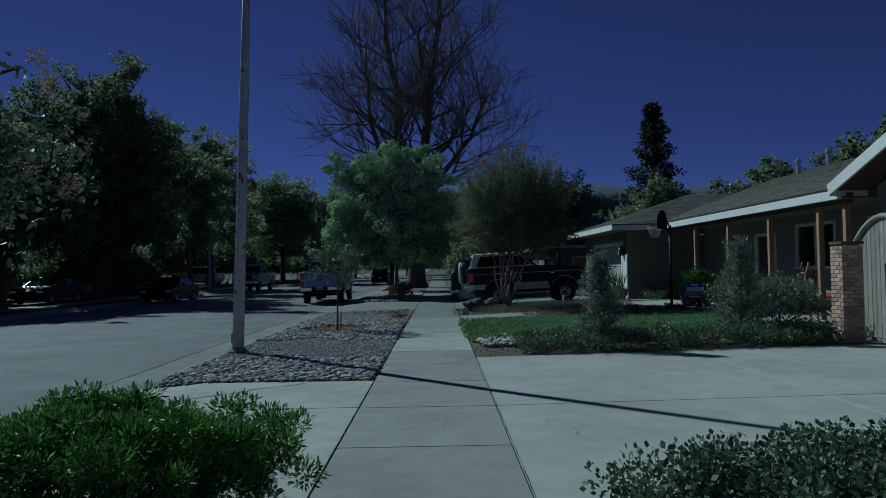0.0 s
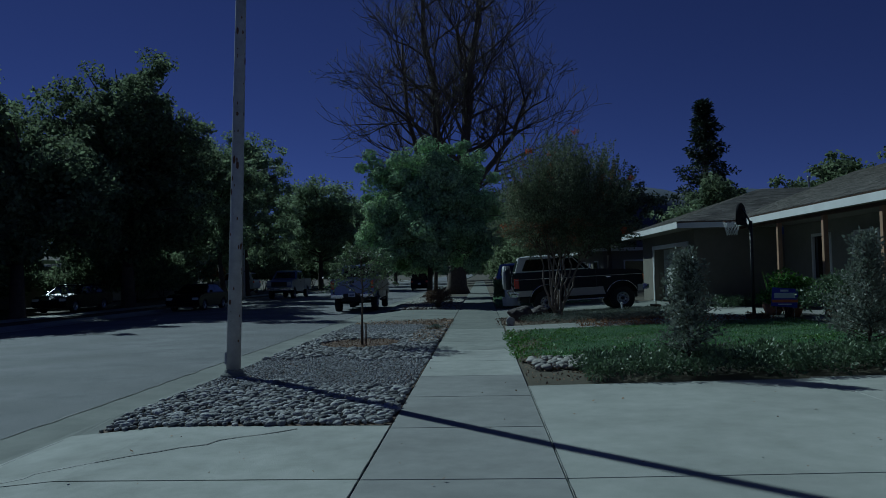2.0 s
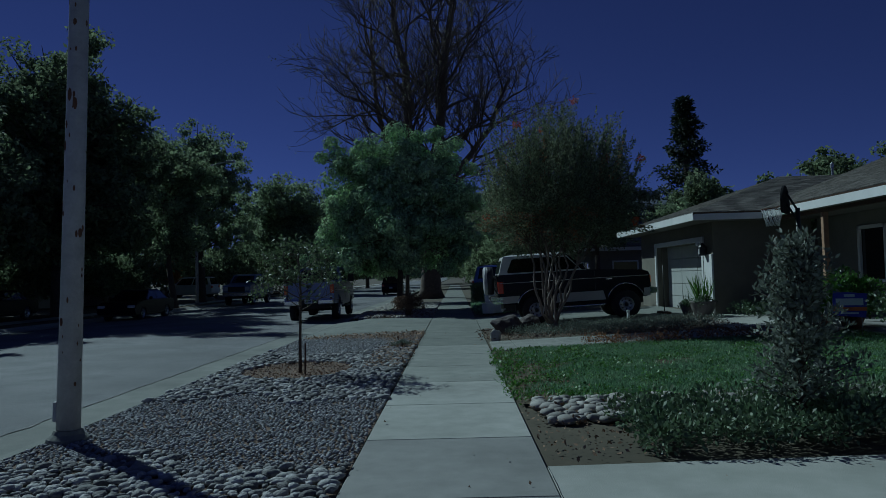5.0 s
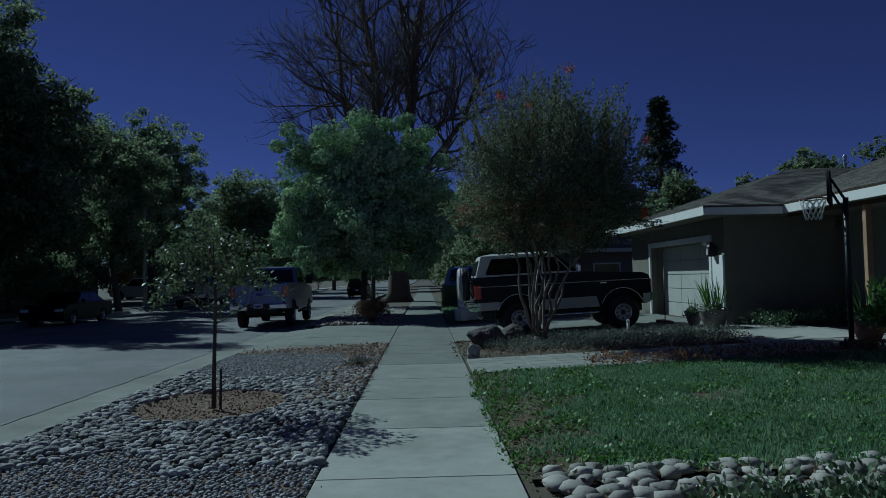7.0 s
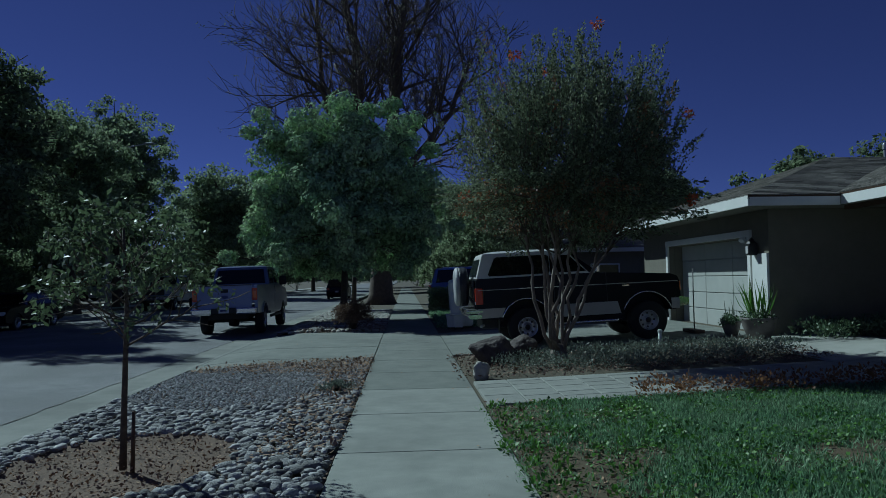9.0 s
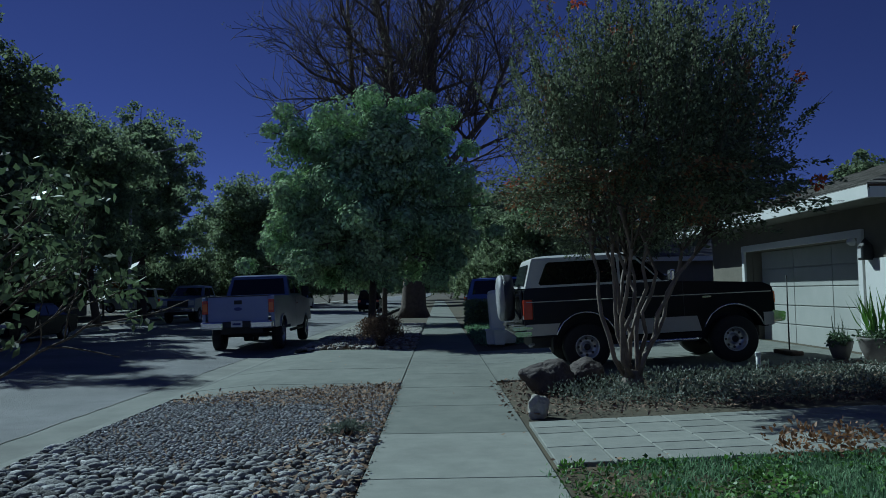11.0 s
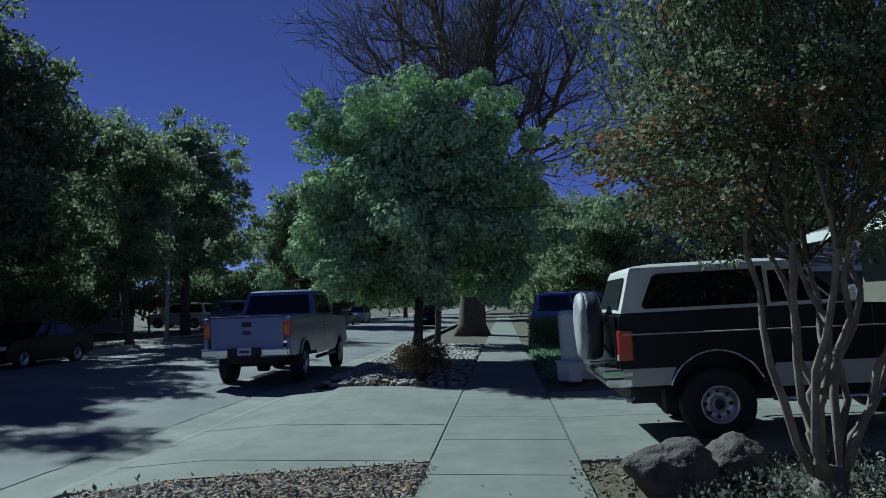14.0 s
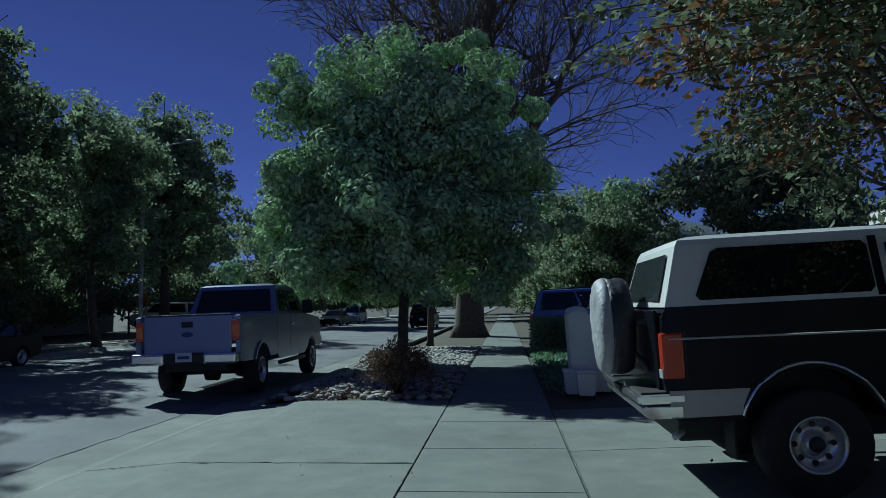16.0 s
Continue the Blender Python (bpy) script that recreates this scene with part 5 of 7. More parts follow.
def window(x, y0, y1, z0, z1, parent, sashes=2):
    w = part("window", box_bm((x - 0.02, (y0 + y1) / 2, z0 - 0.03), (0.12, y1 - y0 + 0.16, 0.06), 0.008), M["white_paint"], parent, "white framed sliding window")
    fr = bmesh.new()
    for yy in (y0, y1):
        box(fr, (x, yy, (z0 + z1) / 2), (0.07, 0.09, z1 - z0 + 0.09), 0.006)
    box(fr, (x, (y0 + y1) / 2, z1), (0.07, y1 - y0 + 0.088, 0.09), 0.006)
    for k in range(1, sashes):
        box(fr, (x + 0.01, y0 + (y1 - y0) * k / sashes, (z0 + z1) / 2), (0.05, 0.05, z1 - z0 - 0.01), 0.005)
    part("window_frame", fr, M["white_paint"], w)
    for k in range(sashes):
        a, b = y0 + (y1 - y0) * k / sashes, y0 + (y1 - y0) * (k + 1) / sashes
        part("pane", box_bm((x + 0.05, (a + b) / 2, (z0 + z1) / 2), (0.012, b - a - 0.06, z1 - z0 - 0.04)), M["house_glass"], w)
    return w


house = thing("house", pose(0, 0, 0), "single-storey ranch house with a long porch and hipped garage", "house")
Z0, EV = 0.0, 3.12
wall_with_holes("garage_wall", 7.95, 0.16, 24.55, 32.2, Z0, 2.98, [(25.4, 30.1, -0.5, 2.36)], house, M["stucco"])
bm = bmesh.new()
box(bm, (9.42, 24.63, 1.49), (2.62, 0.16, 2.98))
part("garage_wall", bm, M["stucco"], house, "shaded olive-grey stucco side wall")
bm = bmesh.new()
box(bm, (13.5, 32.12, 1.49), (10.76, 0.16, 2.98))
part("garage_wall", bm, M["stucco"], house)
wall_with_holes("porch_wall", 10.9, 0.16, 12.3, 24.55, Z0, 2.98, [(15.6, 17.55, 1.45, 2.62), (18.85, 20.05, 0.2, 2.42), (21.4, 22.5, 1.2, 2.5), (12.9, 14.2, 1.45, 2.62)], house, M["siding"])
window(10.9, 15.6, 17.55, 1.45, 2.62, house)
window(10.9, 21.4, 22.5, 1.2, 2.5, house, 1)
window(10.9, 12.9, 14.2, 1.45, 2.62, house)
dr = part("front_door", box_bm((10.99, 19.45, 1.3), (0.05, 1.16, 2.2), 0.005), M["wood_dark"], house, "dark recessed front door")
fr = bmesh.new()
for yy in (18.83, 20.07):
    box(fr, (10.88, yy, 1.33), (0.08, 0.1, 2.26), 0.006)
box(fr, (10.88, 19.45, 2.46), (0.08, 1.14, 0.1), 0.006)
part("door_frame", fr, M["white_paint"], dr)
bm = bmesh.new()
box(bm, (20, 20, 1.49), (0.2, 24.0, 2.98))
box(bm, (15.5, 3.0, 1.49), (9.0, 0.16, 2.98))
part("rear_wall", bm, M["stucco"], house)
bm = bmesh.new()
box(bm, (10.02, 18.3, 0.14), (1.72, 12.3, 0.30), 0.01)
part("porch_floor", bm, M["concrete_dark"], house, "low concrete porch floor")
bm = bmesh.new()
box(bm, (14.5, 18.5, 0.1), (11, 28, 0.2))
part("floor", bm, M["concrete_dark"], house)

# garage door and trim
gd = part("garage_door", box_bm((8.36, 27.75, 1.2), (0.03, 4.7, 2.3)), M["door_white"], house, "white panelled garage door under the eave")
for k in range(5):
    z = 0.24 + 0.425 * k
    for j in range(3):
        y = 25.43 + (j + 0.5) * 4.64 / 3
        part("panel", box_bm((8.33, y, z + 0.21), (0.03, 4.64 / 3 - 0.02, 0.405), 0.008), M["door_white"], gd)
for yy in (25.37, 30.13):
    part("door_jamb", box_bm((8.25, yy, 1.25), (0.26, 0.06, 2.5)), M["stucco"], house)
part("door_header", box_bm((8.25, 27.75, 2.43), (0.26, 4.7, 0.14)), M["stucco"], house)
bm = bmesh.new()
for yy in (25.33, 30.17):
    box(bm, (7.93, yy, 1.25), (0.06, 0.14, 2.3), 0.006)
box(bm, (7.93, 27.75, 2.44), (0.07, 5.0, 0.15), 0.006)
part("garage_trim", bm, M["white_paint"], house)
# sunlight on the stucco corner, painted as a thin white sheet
bm = bmesh.new()
box(bm, (7.925, 24.87, 1.0), (0.05, 0.62, 1.96))
part("corner_board", bm, M["white_paint"], house, "white sheet painting sunlight on the garage front corner")
lt = part("wall_lantern", box_bm((7.82, 25.02, 2.08), (0.2, 0.16, 0.26), 0.02), M["black_metal"], house, "black wall lantern beside the garage door")
part("lantern_cap", lathe_bm([(0.12, 2.2), (0.06, 2.27), (0.012, 2.33)], 8, (7.82, 25.02, 0)), M["black_metal"], lt)
part("lantern_glass", box_bm((7.715, 25.02, 2.07), (0.012, 0.1, 0.16)), M["lens_clear"], lt)
fl = part("flood_light", lathe_bm([(0.03, -0.06), (0.07, 0.0), (0.075, 0.06)], 10, (7.84, 25.5, 2.3), "x"), M["white_paint"], house, "white flood light")

# posts
for y in (12.35, 13.4, 15.8, 18.4, 21.1):
    part("porch_post", box_bm((9.32, y, 1.6), (0.12, 0.12, 2.64), 0.01), M["wood_post"], house, "square brown wooden porch post")
part("porch_beam", box_bm((9.32, 18.1, 2.93), (0.14, 11.8, 0.22), 0.01), M["wood_dark"], house)

# fascias and soffits
bm = bmesh.new()
box(bm, (7.2, 28.37, EV - 0.11), (0.05, 9.1, 0.22), 0.005)
part("fascia", bm, M["fascia"], house, "white fascia board")
part("fascia", box_bm((8.13, 23.84, EV - 0.11), (1.86, 0.05, 0.22), 0.005), M["fascia"], house)
part("fascia", box_bm((9.1, 18.0, EV - 0.09), (0.05, 11.66, 0.24), 0.005), M["fascia"], house)
part("soffit", box_bm((7.6, 28.4, EV - 0.2), (0.72, 9.0, 0.03)), M["siding"], house)
part("soffit", box_bm((9.2, 24.2, EV - 0.205), (3.4, 0.64, 0.03)), M["siding"], house)
part("soffit", box_bm((10.02, 18.0, EV - 0.20), (1.76, 11.6, 0.03)), M["siding"], house)

RG = 0.33
roof_plane("roof", (7.17, 32.95, EV), (7.17, 23.8, EV), (11.7, 28.38, EV + 4.53 * RG), (11.7, 28.38, EV + 4.53 * RG), house, seed=1)
roof_plane("roof", (7.17, 23.8, EV), (13.5, 23.8, EV), (14.5, 28.38, EV + 4.53 * RG), (11.7, 28.38, EV + 4.53 * RG), house, seed=2)
roof_plane("roof", (9.06, 24.6, EV + 0.03), (9.06, 12.1, EV + 0.03), (15.6, 8.0, EV + 6.5 * RG), (15.6, 29.0, EV + 6.5 * RG), house, seed=3)
roof_plane("roof", (22.0, 8.0, EV + 0.03), (22.0, 33, EV + 0.03), (15.6, 29.0, EV + 6.5 * RG), (15.6, 8.0, EV + 6.5 * RG), house, seed=4, tab=2.0, course=0.5)
# gabled wing towards the street
roof_plane("roof", (15.6, 12.25, EV + 0.05), (8.95, 12.25, EV + 0.05), (8.95, 7.6, EV + 1.75), (15.6, 7.6, EV + 1.75), house, seed=5)
roof_plane("roof", (8.95, 2.9, EV + 0.05), (15.6, 2.9, EV + 0.05), (15.6, 7.6, EV + 1.75), (8.95, 7.6, EV + 1.75), house, seed=6)
bm = bmesh.new()
prism(bm, [(11.9, 0.0), (11.9, EV), (7.6, EV + 1.6), (3.3, EV), (3.3, 0.0)], "x", 9.7, 9.86)
part("gable_wall", bm, M["siding"], house, "pale painted gable wall")
rake = Matrix.Rotation(-math.atan2(1.7, 4.65), 4, "X")
part("rake_board", box_bm((8.93, 9.95, EV + 0.84), (0.05, 5.0, 0.24), 0.005, rake), M["fascia"], house, "white rake board")
part("rake_board", box_bm((8.93, 5.25, EV + 0.84), (0.05, 5.0, 0.24), 0.005, Matrix.Rotation(math.atan2(1.7, 4.65), 4, "X")), M["fascia"], house)
mesh_ob("gable_soffit", [(8.95, 12.2, EV - 0.02), (9.7, 12.2, EV - 0.02), (9.7, 7.6, EV + 1.66), (8.95, 7.6, EV + 1.66)], [(0, 1, 2, 3)], M["white_paint"], house)
part("gable_fascia", box_bm((9.32, 12.27, EV - 0.05), (0.8, 0.05, 0.2)), M["fascia"], house)
# roof vents
for x, y, h, rr in ((15.1, 25.5, 0.55, 0.08), (15.6, 24.2, 0.6, 0.08), (14.0, 29.4, 0.4, 0.04)):
    vz = EV + (x - 9.1) * RG
    vt = part("roof_vent", lathe_bm([(rr, -0.2), (rr, h - 0.14), (rr * 1.5, h - 0.13), (rr * 1.5, h), (rr * 0.4, h + 0.06)], 14, (x, y, vz)), M["galv"], house, "galvanised roof vent pipe")


# brick pillar and gate
def brick_pillar():
    t = thing("brick_pillar", pose(8.2, 10.62, gz(8.2, 10.6)), "square brick gate pillar with pale worn faces", "pillar")
    part("mortar_core", box_bm((0.2, 0.2, 0.9), (0.37, 0.37, 1.82)), M["mortar"], t)
    L, H, D = 0.193, 0.064, 0.09
    me_cache = {}
    for row in range(24):
        z = 0.035 + row * 0.0755
        for side in range(4):
            for k in range(2):
                off = 0.003 + 0.2 * k if row % 2 == 0 else (0.003 + 0.29 * k if k == 0 else 0.105)
                w = L if row % 2 == 0 or k == 1 else 0.092
                key = round(w, 3)
                if key not in me_cache:
                    b = box_bm((0, 0, 0), (w, D, H), 0.006)
                    m = bpy.data.meshes.new("brick")
                    b.to_mesh(m)
                    b.free()
                    m.materials.append(M["brick"])
                    me_cache[key] = m
                u = off + w / 2
                p = {0: (u, 0.045, 0), 1: (0.355, u, 90), 2: (0.4 - u, 0.355, 180), 3: (0.045, 0.4 - u, 270)}[side]
                ob = new("brick", me_cache[key])
                ob.parent = t
                ob.matrix_basis = pose(p[0], p[1], z + 0.0004 * side, 0, 0, p[2])
    part("cap", box_bm((0.2, 0.2, 1.86), (0.43, 0.43, 0.06), 0.012), M["wood_dark"], t, "dark cap")


brick_pillar()


def gate():
    t = thing("garden_gate", pose(9.0, 9.65, gz(9, 10.5)), "weathered grey wooden gate with an arched top", "gate")
    n = 14
    W = 1.9
    for i in range(n):
        y = (i + 0.5) * W / n
        h = 1.75 + 0.55 * math.sin(math.pi * (i + 0.5) / n) ** 0.8
        part("board", box_bm((0, y, h / 2 + 0.05), (0.03, W / n - 0.008, h), 0.006), M["wood_grey"], t)
    tb = Tubes()
    pts = [(-0.03, W * k / 16, 1.78 + 0.57 * math.sin(math.pi * k / 16) ** 0.8) for k in range(17)]
    tb.add(pts, [0.05] * 17, 8)
    tb.ob("arch_rail", M["wood_grey"], t)
    for y in (0.02, W - 0.02):
        part("gate_post", box_bm((-0.01, y, 0.95), (0.09, 0.09, 1.9), 0.01), M["wood_grey"], t)


gate()

# things on the porch
t = thing("step_ladder", pose(9.9, 15.2, 0.29), "brown wooden step ladder leaning open on the porch", "ladder")
for y in (-0.22, 0.22):
    tb = Tubes()
    tb.add([(-0.35, y, 0), (0, y * 0.7, 1.3)], [0.025, 0.02], 6)
    tb.ob("rail", M["wood_post"], t)
    tb = Tubes()
    tb.add([(0.35, y, 0), (0, y * 0.7, 1.3)], [0.022, 0.02], 6)
    tb.ob("back_rail", M["wood_dark"], t)
for k in range(4):
    part("tread", box_bm((-0.28 + 0.07 * k, 0, 0.25 + 0.26 * k), (0.12, 0.38, 0.03), 0.004), M["wood_post"], t)
t = thing("porch_bench", pose(10.2, 14.2, 0.29), "low dark wooden porch bench with red cushions", "bench")
part("seat", box_bm((0, 0, 0.42), (0.5, 1.2, 0.05), 0.01), M["wood_dark"], t)
part("cushion", box_bm((0, 0, 0.49), (0.44, 1.1, 0.08), 0.03), M["red_cloth"], t, "dark red cushion")
for x in (-0.2, 0.2):
    for y in (-0.52, 0.52):
        part("leg", box_bm((x, y, 0.2), (0.05, 0.05, 0.4), 0.005), M["wood_dark"], t)
part("backrest", box_bm((0.24, 0, 0.7), (0.04, 1.2, 0.4), 0.01), M["wood_dark"], t)


# ---- pots, hoop, sign ----
def potted(label, x, y, rad, h, material, seed, blades, bh, leaf="leaf_shrub"):
    r = np.random.default_rng(seed)
    t = thing("potted_plant", pose(x, y, gz(x, y) + 0.012), label, "potted plant", "potted plants by the porch")
    part("pot", lathe_bm([(rad * 0.62, 0), (rad * 0.9, h * 0.55), (rad, h * 0.9), (rad * 1.06, h), (rad * 0.92, h), (rad * 0.88, h * 0.9)], 22), M[material], t, "", True)
    part("potting_soil", lathe_bm([(rad * 0.87, h * 0.86), (rad * 0.3, h * 0.9)], 16), M["soil"], t)
    p, d = [], []
    for _ in range(blades):
        a = r.random() * 6.28
        k = r.random()
        p.append((0.4 * rad * math.cos(a), 0.4 * rad * math.sin(a), h * 0.85))
        d.append((math.cos(a) * 0.5 * k, math.sin(a) * 0.5 * k, 1.2))
    p, d = np.array(p), np.array(d)
    leaf_mesh("leaf_tuft", p, d * 3, bh * (0.5 + 0.6 * r.random(len(p))), M[leaf], t, "tall sword-shaped leaves", 0.042, seed)
    c = r.normal(0, rad * 0.55, (26, 3)) * np.array([1, 1, 0.3]) + np.array([0, 0, h * 1.05])
    p, d = crown_points(r, c, 30, rad * 0.35)
    leaf_mesh("foliage", p, d, 0.06 * (0.6 + 0.8 * r.random(len(p))), M["leaf_cover"], t, "", 0.5, seed + 1)


potted("large grey-brown pot with tall sword-leaved plants", 7.45, 24.1, 0.34, 0.42, "pot_grey", 71, 60, 0.85)
potted("small pot with silvery leaves beside the garage", 7.35, 25.1, 0.2, 0.3, "pot_grey", 72, 10, 0.5, "leaf_silver")
potted("terracotta pot with tall leafy plant beside the hoop", 8.75, 20.3, 0.3, 0.4, "terracotta", 73, 24, 1.0)
potted("terracotta pot with green leafy plant", 8.9, 19.4, 0.26, 0.36, "terracotta", 74, 10, 0.7)


def hoop():
    x, y = 7.85, 19.55
    t = thing("basketball_hoop", pose(x, y, gz(x, y), 0, 0, -45), "dark basketball hoop on a black pole with a white net", "hoop")
    part("base", box_bm((0.2, 0, 0.07), (0.5, 0.4, 0.14), 0.03), M["plastic_dark"], t)
    tb = Tubes()
    tb.add([(0.1, 0, 0.05), (0.1, 0, 2.6)], [0.045, 0.045], 10)
    tb.ob("pole", M["black_metal"], t)
    tb = Tubes()
    tb.add([(0.1, 0, 2.3), (-0.12, 0, 2.72)], [0.025, 0.025], 6)
    tb.add([(0.1, 0, 2.55), (-0.12, 0, 2.95)], [0.025, 0.025], 6)
    tb.ob("arm", M["black_metal"], t)
    pts = [(-0.55 * 0.9, 2.5), (0.55 * 0.9, 2.5)] + [(0.5 * math.cos(a) * 1.05, 2.68 + 0.42 * math.sin(a)) for a in [math.pi * k / 14 for k in range(15)]]
    b = part("backboard", prism_bm(pts, "x", -0.16, -0.12), M["board"], t, "dark fan-shaped backboard")
    b.matrix_basis = pose(0, 0, 0, 0, 0, 12)
    tb = Tubes()
    pts = [(-0.42 + 0.22 * math.cos(2 * math.pi * k / 20), 0.22 * math.sin(2 * math.pi * k / 20), 2.62) for k in range(21)]
    tb.add(pts, [0.012] * 21, 6)
    tb.ob("rim", M["rust"], t)
    tb = Tubes()
    for k in range(12):
        for s in (1, -1):
            a, b2 = 2 * math.pi * k / 12, 2 * math.pi * (k + s) / 12
            c2 = 2 * math.pi * (k + 2 * s) / 12
            tb.add([(-0.42 + 0.22 * math.cos(a), 0.22 * math.sin(a), 2.61), (-0.42 + 0.17 * math.cos(b2), 0.17 * math.sin(b2), 2.43), (-0.42 + 0.13 * math.cos(c2), 0.13 * math.sin(c2), 2.25)], [0.009] * 3, 4)
    tb.ob("net", M["net"], t)


hoop()
t = thing("yard_sign", pose(8.15, 18.1, gz(8.15, 18.1), 0, 0, -20), "small blue yard sign with white bars and an orange stripe", "sign")
part("board", box_bm((0, 0, 0.62), (0.58, 0.012, 0.46), 0.002, Matrix.Rotation(radians(5), 4, "Y")), M["sign_blue"], t)
for z, h, w, m in ((0.79, 0.05, 0.18, "plate"), (0.67, 0.13, 0.46, "plate"), (0.535, 0.07, 0.58, "sign_orange"), (0.455, 0.03, 0.3, "plate")):
    part("lettering_bar", box_bm((0.0, -0.01, z), (w, 0.006, h)), M[m], t)
for x in (-0.2, 0.2):
    tb = Tubes()
    tb.add([(x, 0.01, -0.05), (x, 0.01, 0.5)], [0.005, 0.005], 5)
    tb.ob("wire_leg", M["galv"], t)


# ---- lamp posts ----
def lamp_post(x, y, lean, label):
    t = thing("street_lamp", pose(x, y, -0.02, 0, lean, 0), label, "street lamp", "street lamps")
    tb = Tubes()
    tb.add([(0, 0, 0), (0, 0, 3), (0, 0, 6), (0, 0, 9.2)], [0.115, 0.1, 0.085, 0.065], 18)
    tb.ob("pole", M["pole"], t, "painted steel pole with rust spots")
    part("base_cover", lathe_bm([(0.21, 0.0), (0.2, 0.06), (0.15, 0.1), (0.13, 0.14)], 18), M["concrete_gutter"], t, "grey concrete footing collar")
    part("hand_hole", box_bm((-0.11, -0.02, 0.32), (0.04, 0.1, 0.2), 0.01), M["pole"], t)
    tb = Tubes()
    tb.add([(0, 0, 9.0), (0.5, 0, 9.55), (1.3, 0, 9.85), (2.4, 0, 10.0)], [0.05, 0.045, 0.04, 0.035], 10)
    tb.ob("arm", M["pole"], t)
    part("lamp_head", box_bm((2.65, 0, 10.0), (0.62, 0.26, 0.13), 0.04), M["galv"], t)
    r = np.random.default_rng(9)
    for k in range(90):
        a, z = r.random() * 6.28, 0.5 + 5.6 * r.random()
        rr = 0.113 - 0.0052 * z + 0.0025
        s = 0.009 + 0.034 * r.random() ** 2.2
        part("rust_spot", lathe_bm([(s, -0.003), (s * 0.6, 0.003)], 7, (0, 0, 0), "x"), M["rust"], t).matrix_basis = pose(rr * math.cos(a), rr * math.sin(a), z, 0, 0, math.degrees(a)) @ Matrix.Diagonal((1, 0.7, 1.3 + r.random(), 1))
    return t


lp = lamp_post(-3.31, 11.55, 1.9, "tall grey painted steel street lamp with rust spots, standing in cobbles")
copy_thing(lp, pose(-17.5, 53.8, 0, 0, 0, -8))["label"] = "tall grey street lamp with a curved arm across the road"


# ---- vehicles ----
def arch_pts(cx, cz, r, zb, n=12):
    """Points of a wheel arch from its rear foot to its front foot."""
    a0 = math.asin((zb - cz) / r)
    return [(cx - r * math.cos(a0 + (math.pi - 2 * a0) * k / n), cz + r * math.sin(a0 + (math.pi - 2 * a0) * k / n)) for k in range(n + 1)]


def wheel(parent, x, y, z, r, w, rim_r, side, holes=8):
    """side is -1 or 1: the way in which the rim looks along y."""
    tyre = part("tyre", lathe_bm([(rim_r, -w / 2), (r * 0.93, -w / 2), (r, -w * 0.38), (r * 1.005, 0), (r, w * 0.38), (r * 0.93, w / 2), (rim_r, w / 2), (rim_r * 0.97, w * 0.3), (rim_r * 0.97, -w * 0.3), (rim_r, -w / 2)], 32, (0, 0, 0), "y", False), M["rubber"], parent, "", True)
    tyre.matrix_basis = pose(x, y, z)
    bm = bmesh.new()
    s = side
    lathe(bm, [(rim_r * 1.02, s * w * 0.5), (rim_r * 0.96, s * w * 0.52), (rim_r * 0.90, s * w * 0.40), (rim_r * 0.84, s * w * 0.16), (rim_r * 0.55, s * w * 0.10), (rim_r * 0.40, s * w * 0.16), (rim_r * 0.37, s * w * 0.34), (rim_r * 0.1, s * w * 0.38)], 28, (0, 0, 0), "y", False)
    part("rim", bm, M["alloy"], tyre, "bright metal wheel", True)
    for k in range(holes):
        a = 2 * math.pi * k / holes
        bm = bmesh.new()
        lathe(bm, [(rim_r * 0.115, s * (w * 0.08)), (rim_r * 0.105, s * (w * 0.165))], 10, (rim_r * 0.68 * math.cos(a), 0, rim_r * 0.68 * math.sin(a)), "y")
        part("rim_opening", bm, M["plastic_dark"], tyre)
    bm = bmesh.new()
    lathe(bm, [(rim_r * 0.3, s * w * 0.33), (rim_r * 0.27, s * w * 0.42), (rim_r * 0.16, s * w * 0.48), (rim_r * 0.03, s * w * 0.5)], 14, (0, 0, 0), "y")
    part("hub_cap", bm, M["plastic_dark"], tyre, "dark hub", True)
    return tyre


def loft(bm, rings):
    vs = [[bm.verts.new(p) for p in r] for r in rings]
    n = len(vs[0])
    for a, b in zip(vs, vs[1:]):
        for i in range(n):
            j = (i + 1) % n
            bm.faces.new((a[i], a[j], b[j], b[i]))
    bm.faces.new(vs[0][::-1])
    bm.faces.new(vs[-1])


def cabin(parent, x0, x1, zb, w, tx0, tx1, zt, tw, material, name="cabin", label="", crown=0.03, rnd=0.06):
    """A cabin from its belt to a rounded roof."""
    def ring(a, b, hw, z):
        return [(a, -hw, z), (b, -hw, z), (b + 0.02, -hw * 0.5, z), (b + 0.02, hw * 0.5, z), (b, hw, z), (a, hw, z), (a - 0.015, hw * 0.5, z), (a - 0.015, -hw * 0.5, z)]
    bm = bmesh.new()
    loft(bm, [ring(x0, x1, w, zb), ring(tx0, tx1, tw, zt - rnd), ring(tx0 + rnd * 0.4, tx1 - rnd * 0.4, tw - rnd * 0.4, zt - rnd * 0.35), ring(tx0 + rnd * 1.4, tx1 - rnd * 1.4, tw - rnd * 1.4, zt), ring(tx0 + 0.3, tx1 - 0.3, tw - 0.3, zt + crown)])
    return part(name, bm, material, parent, label)


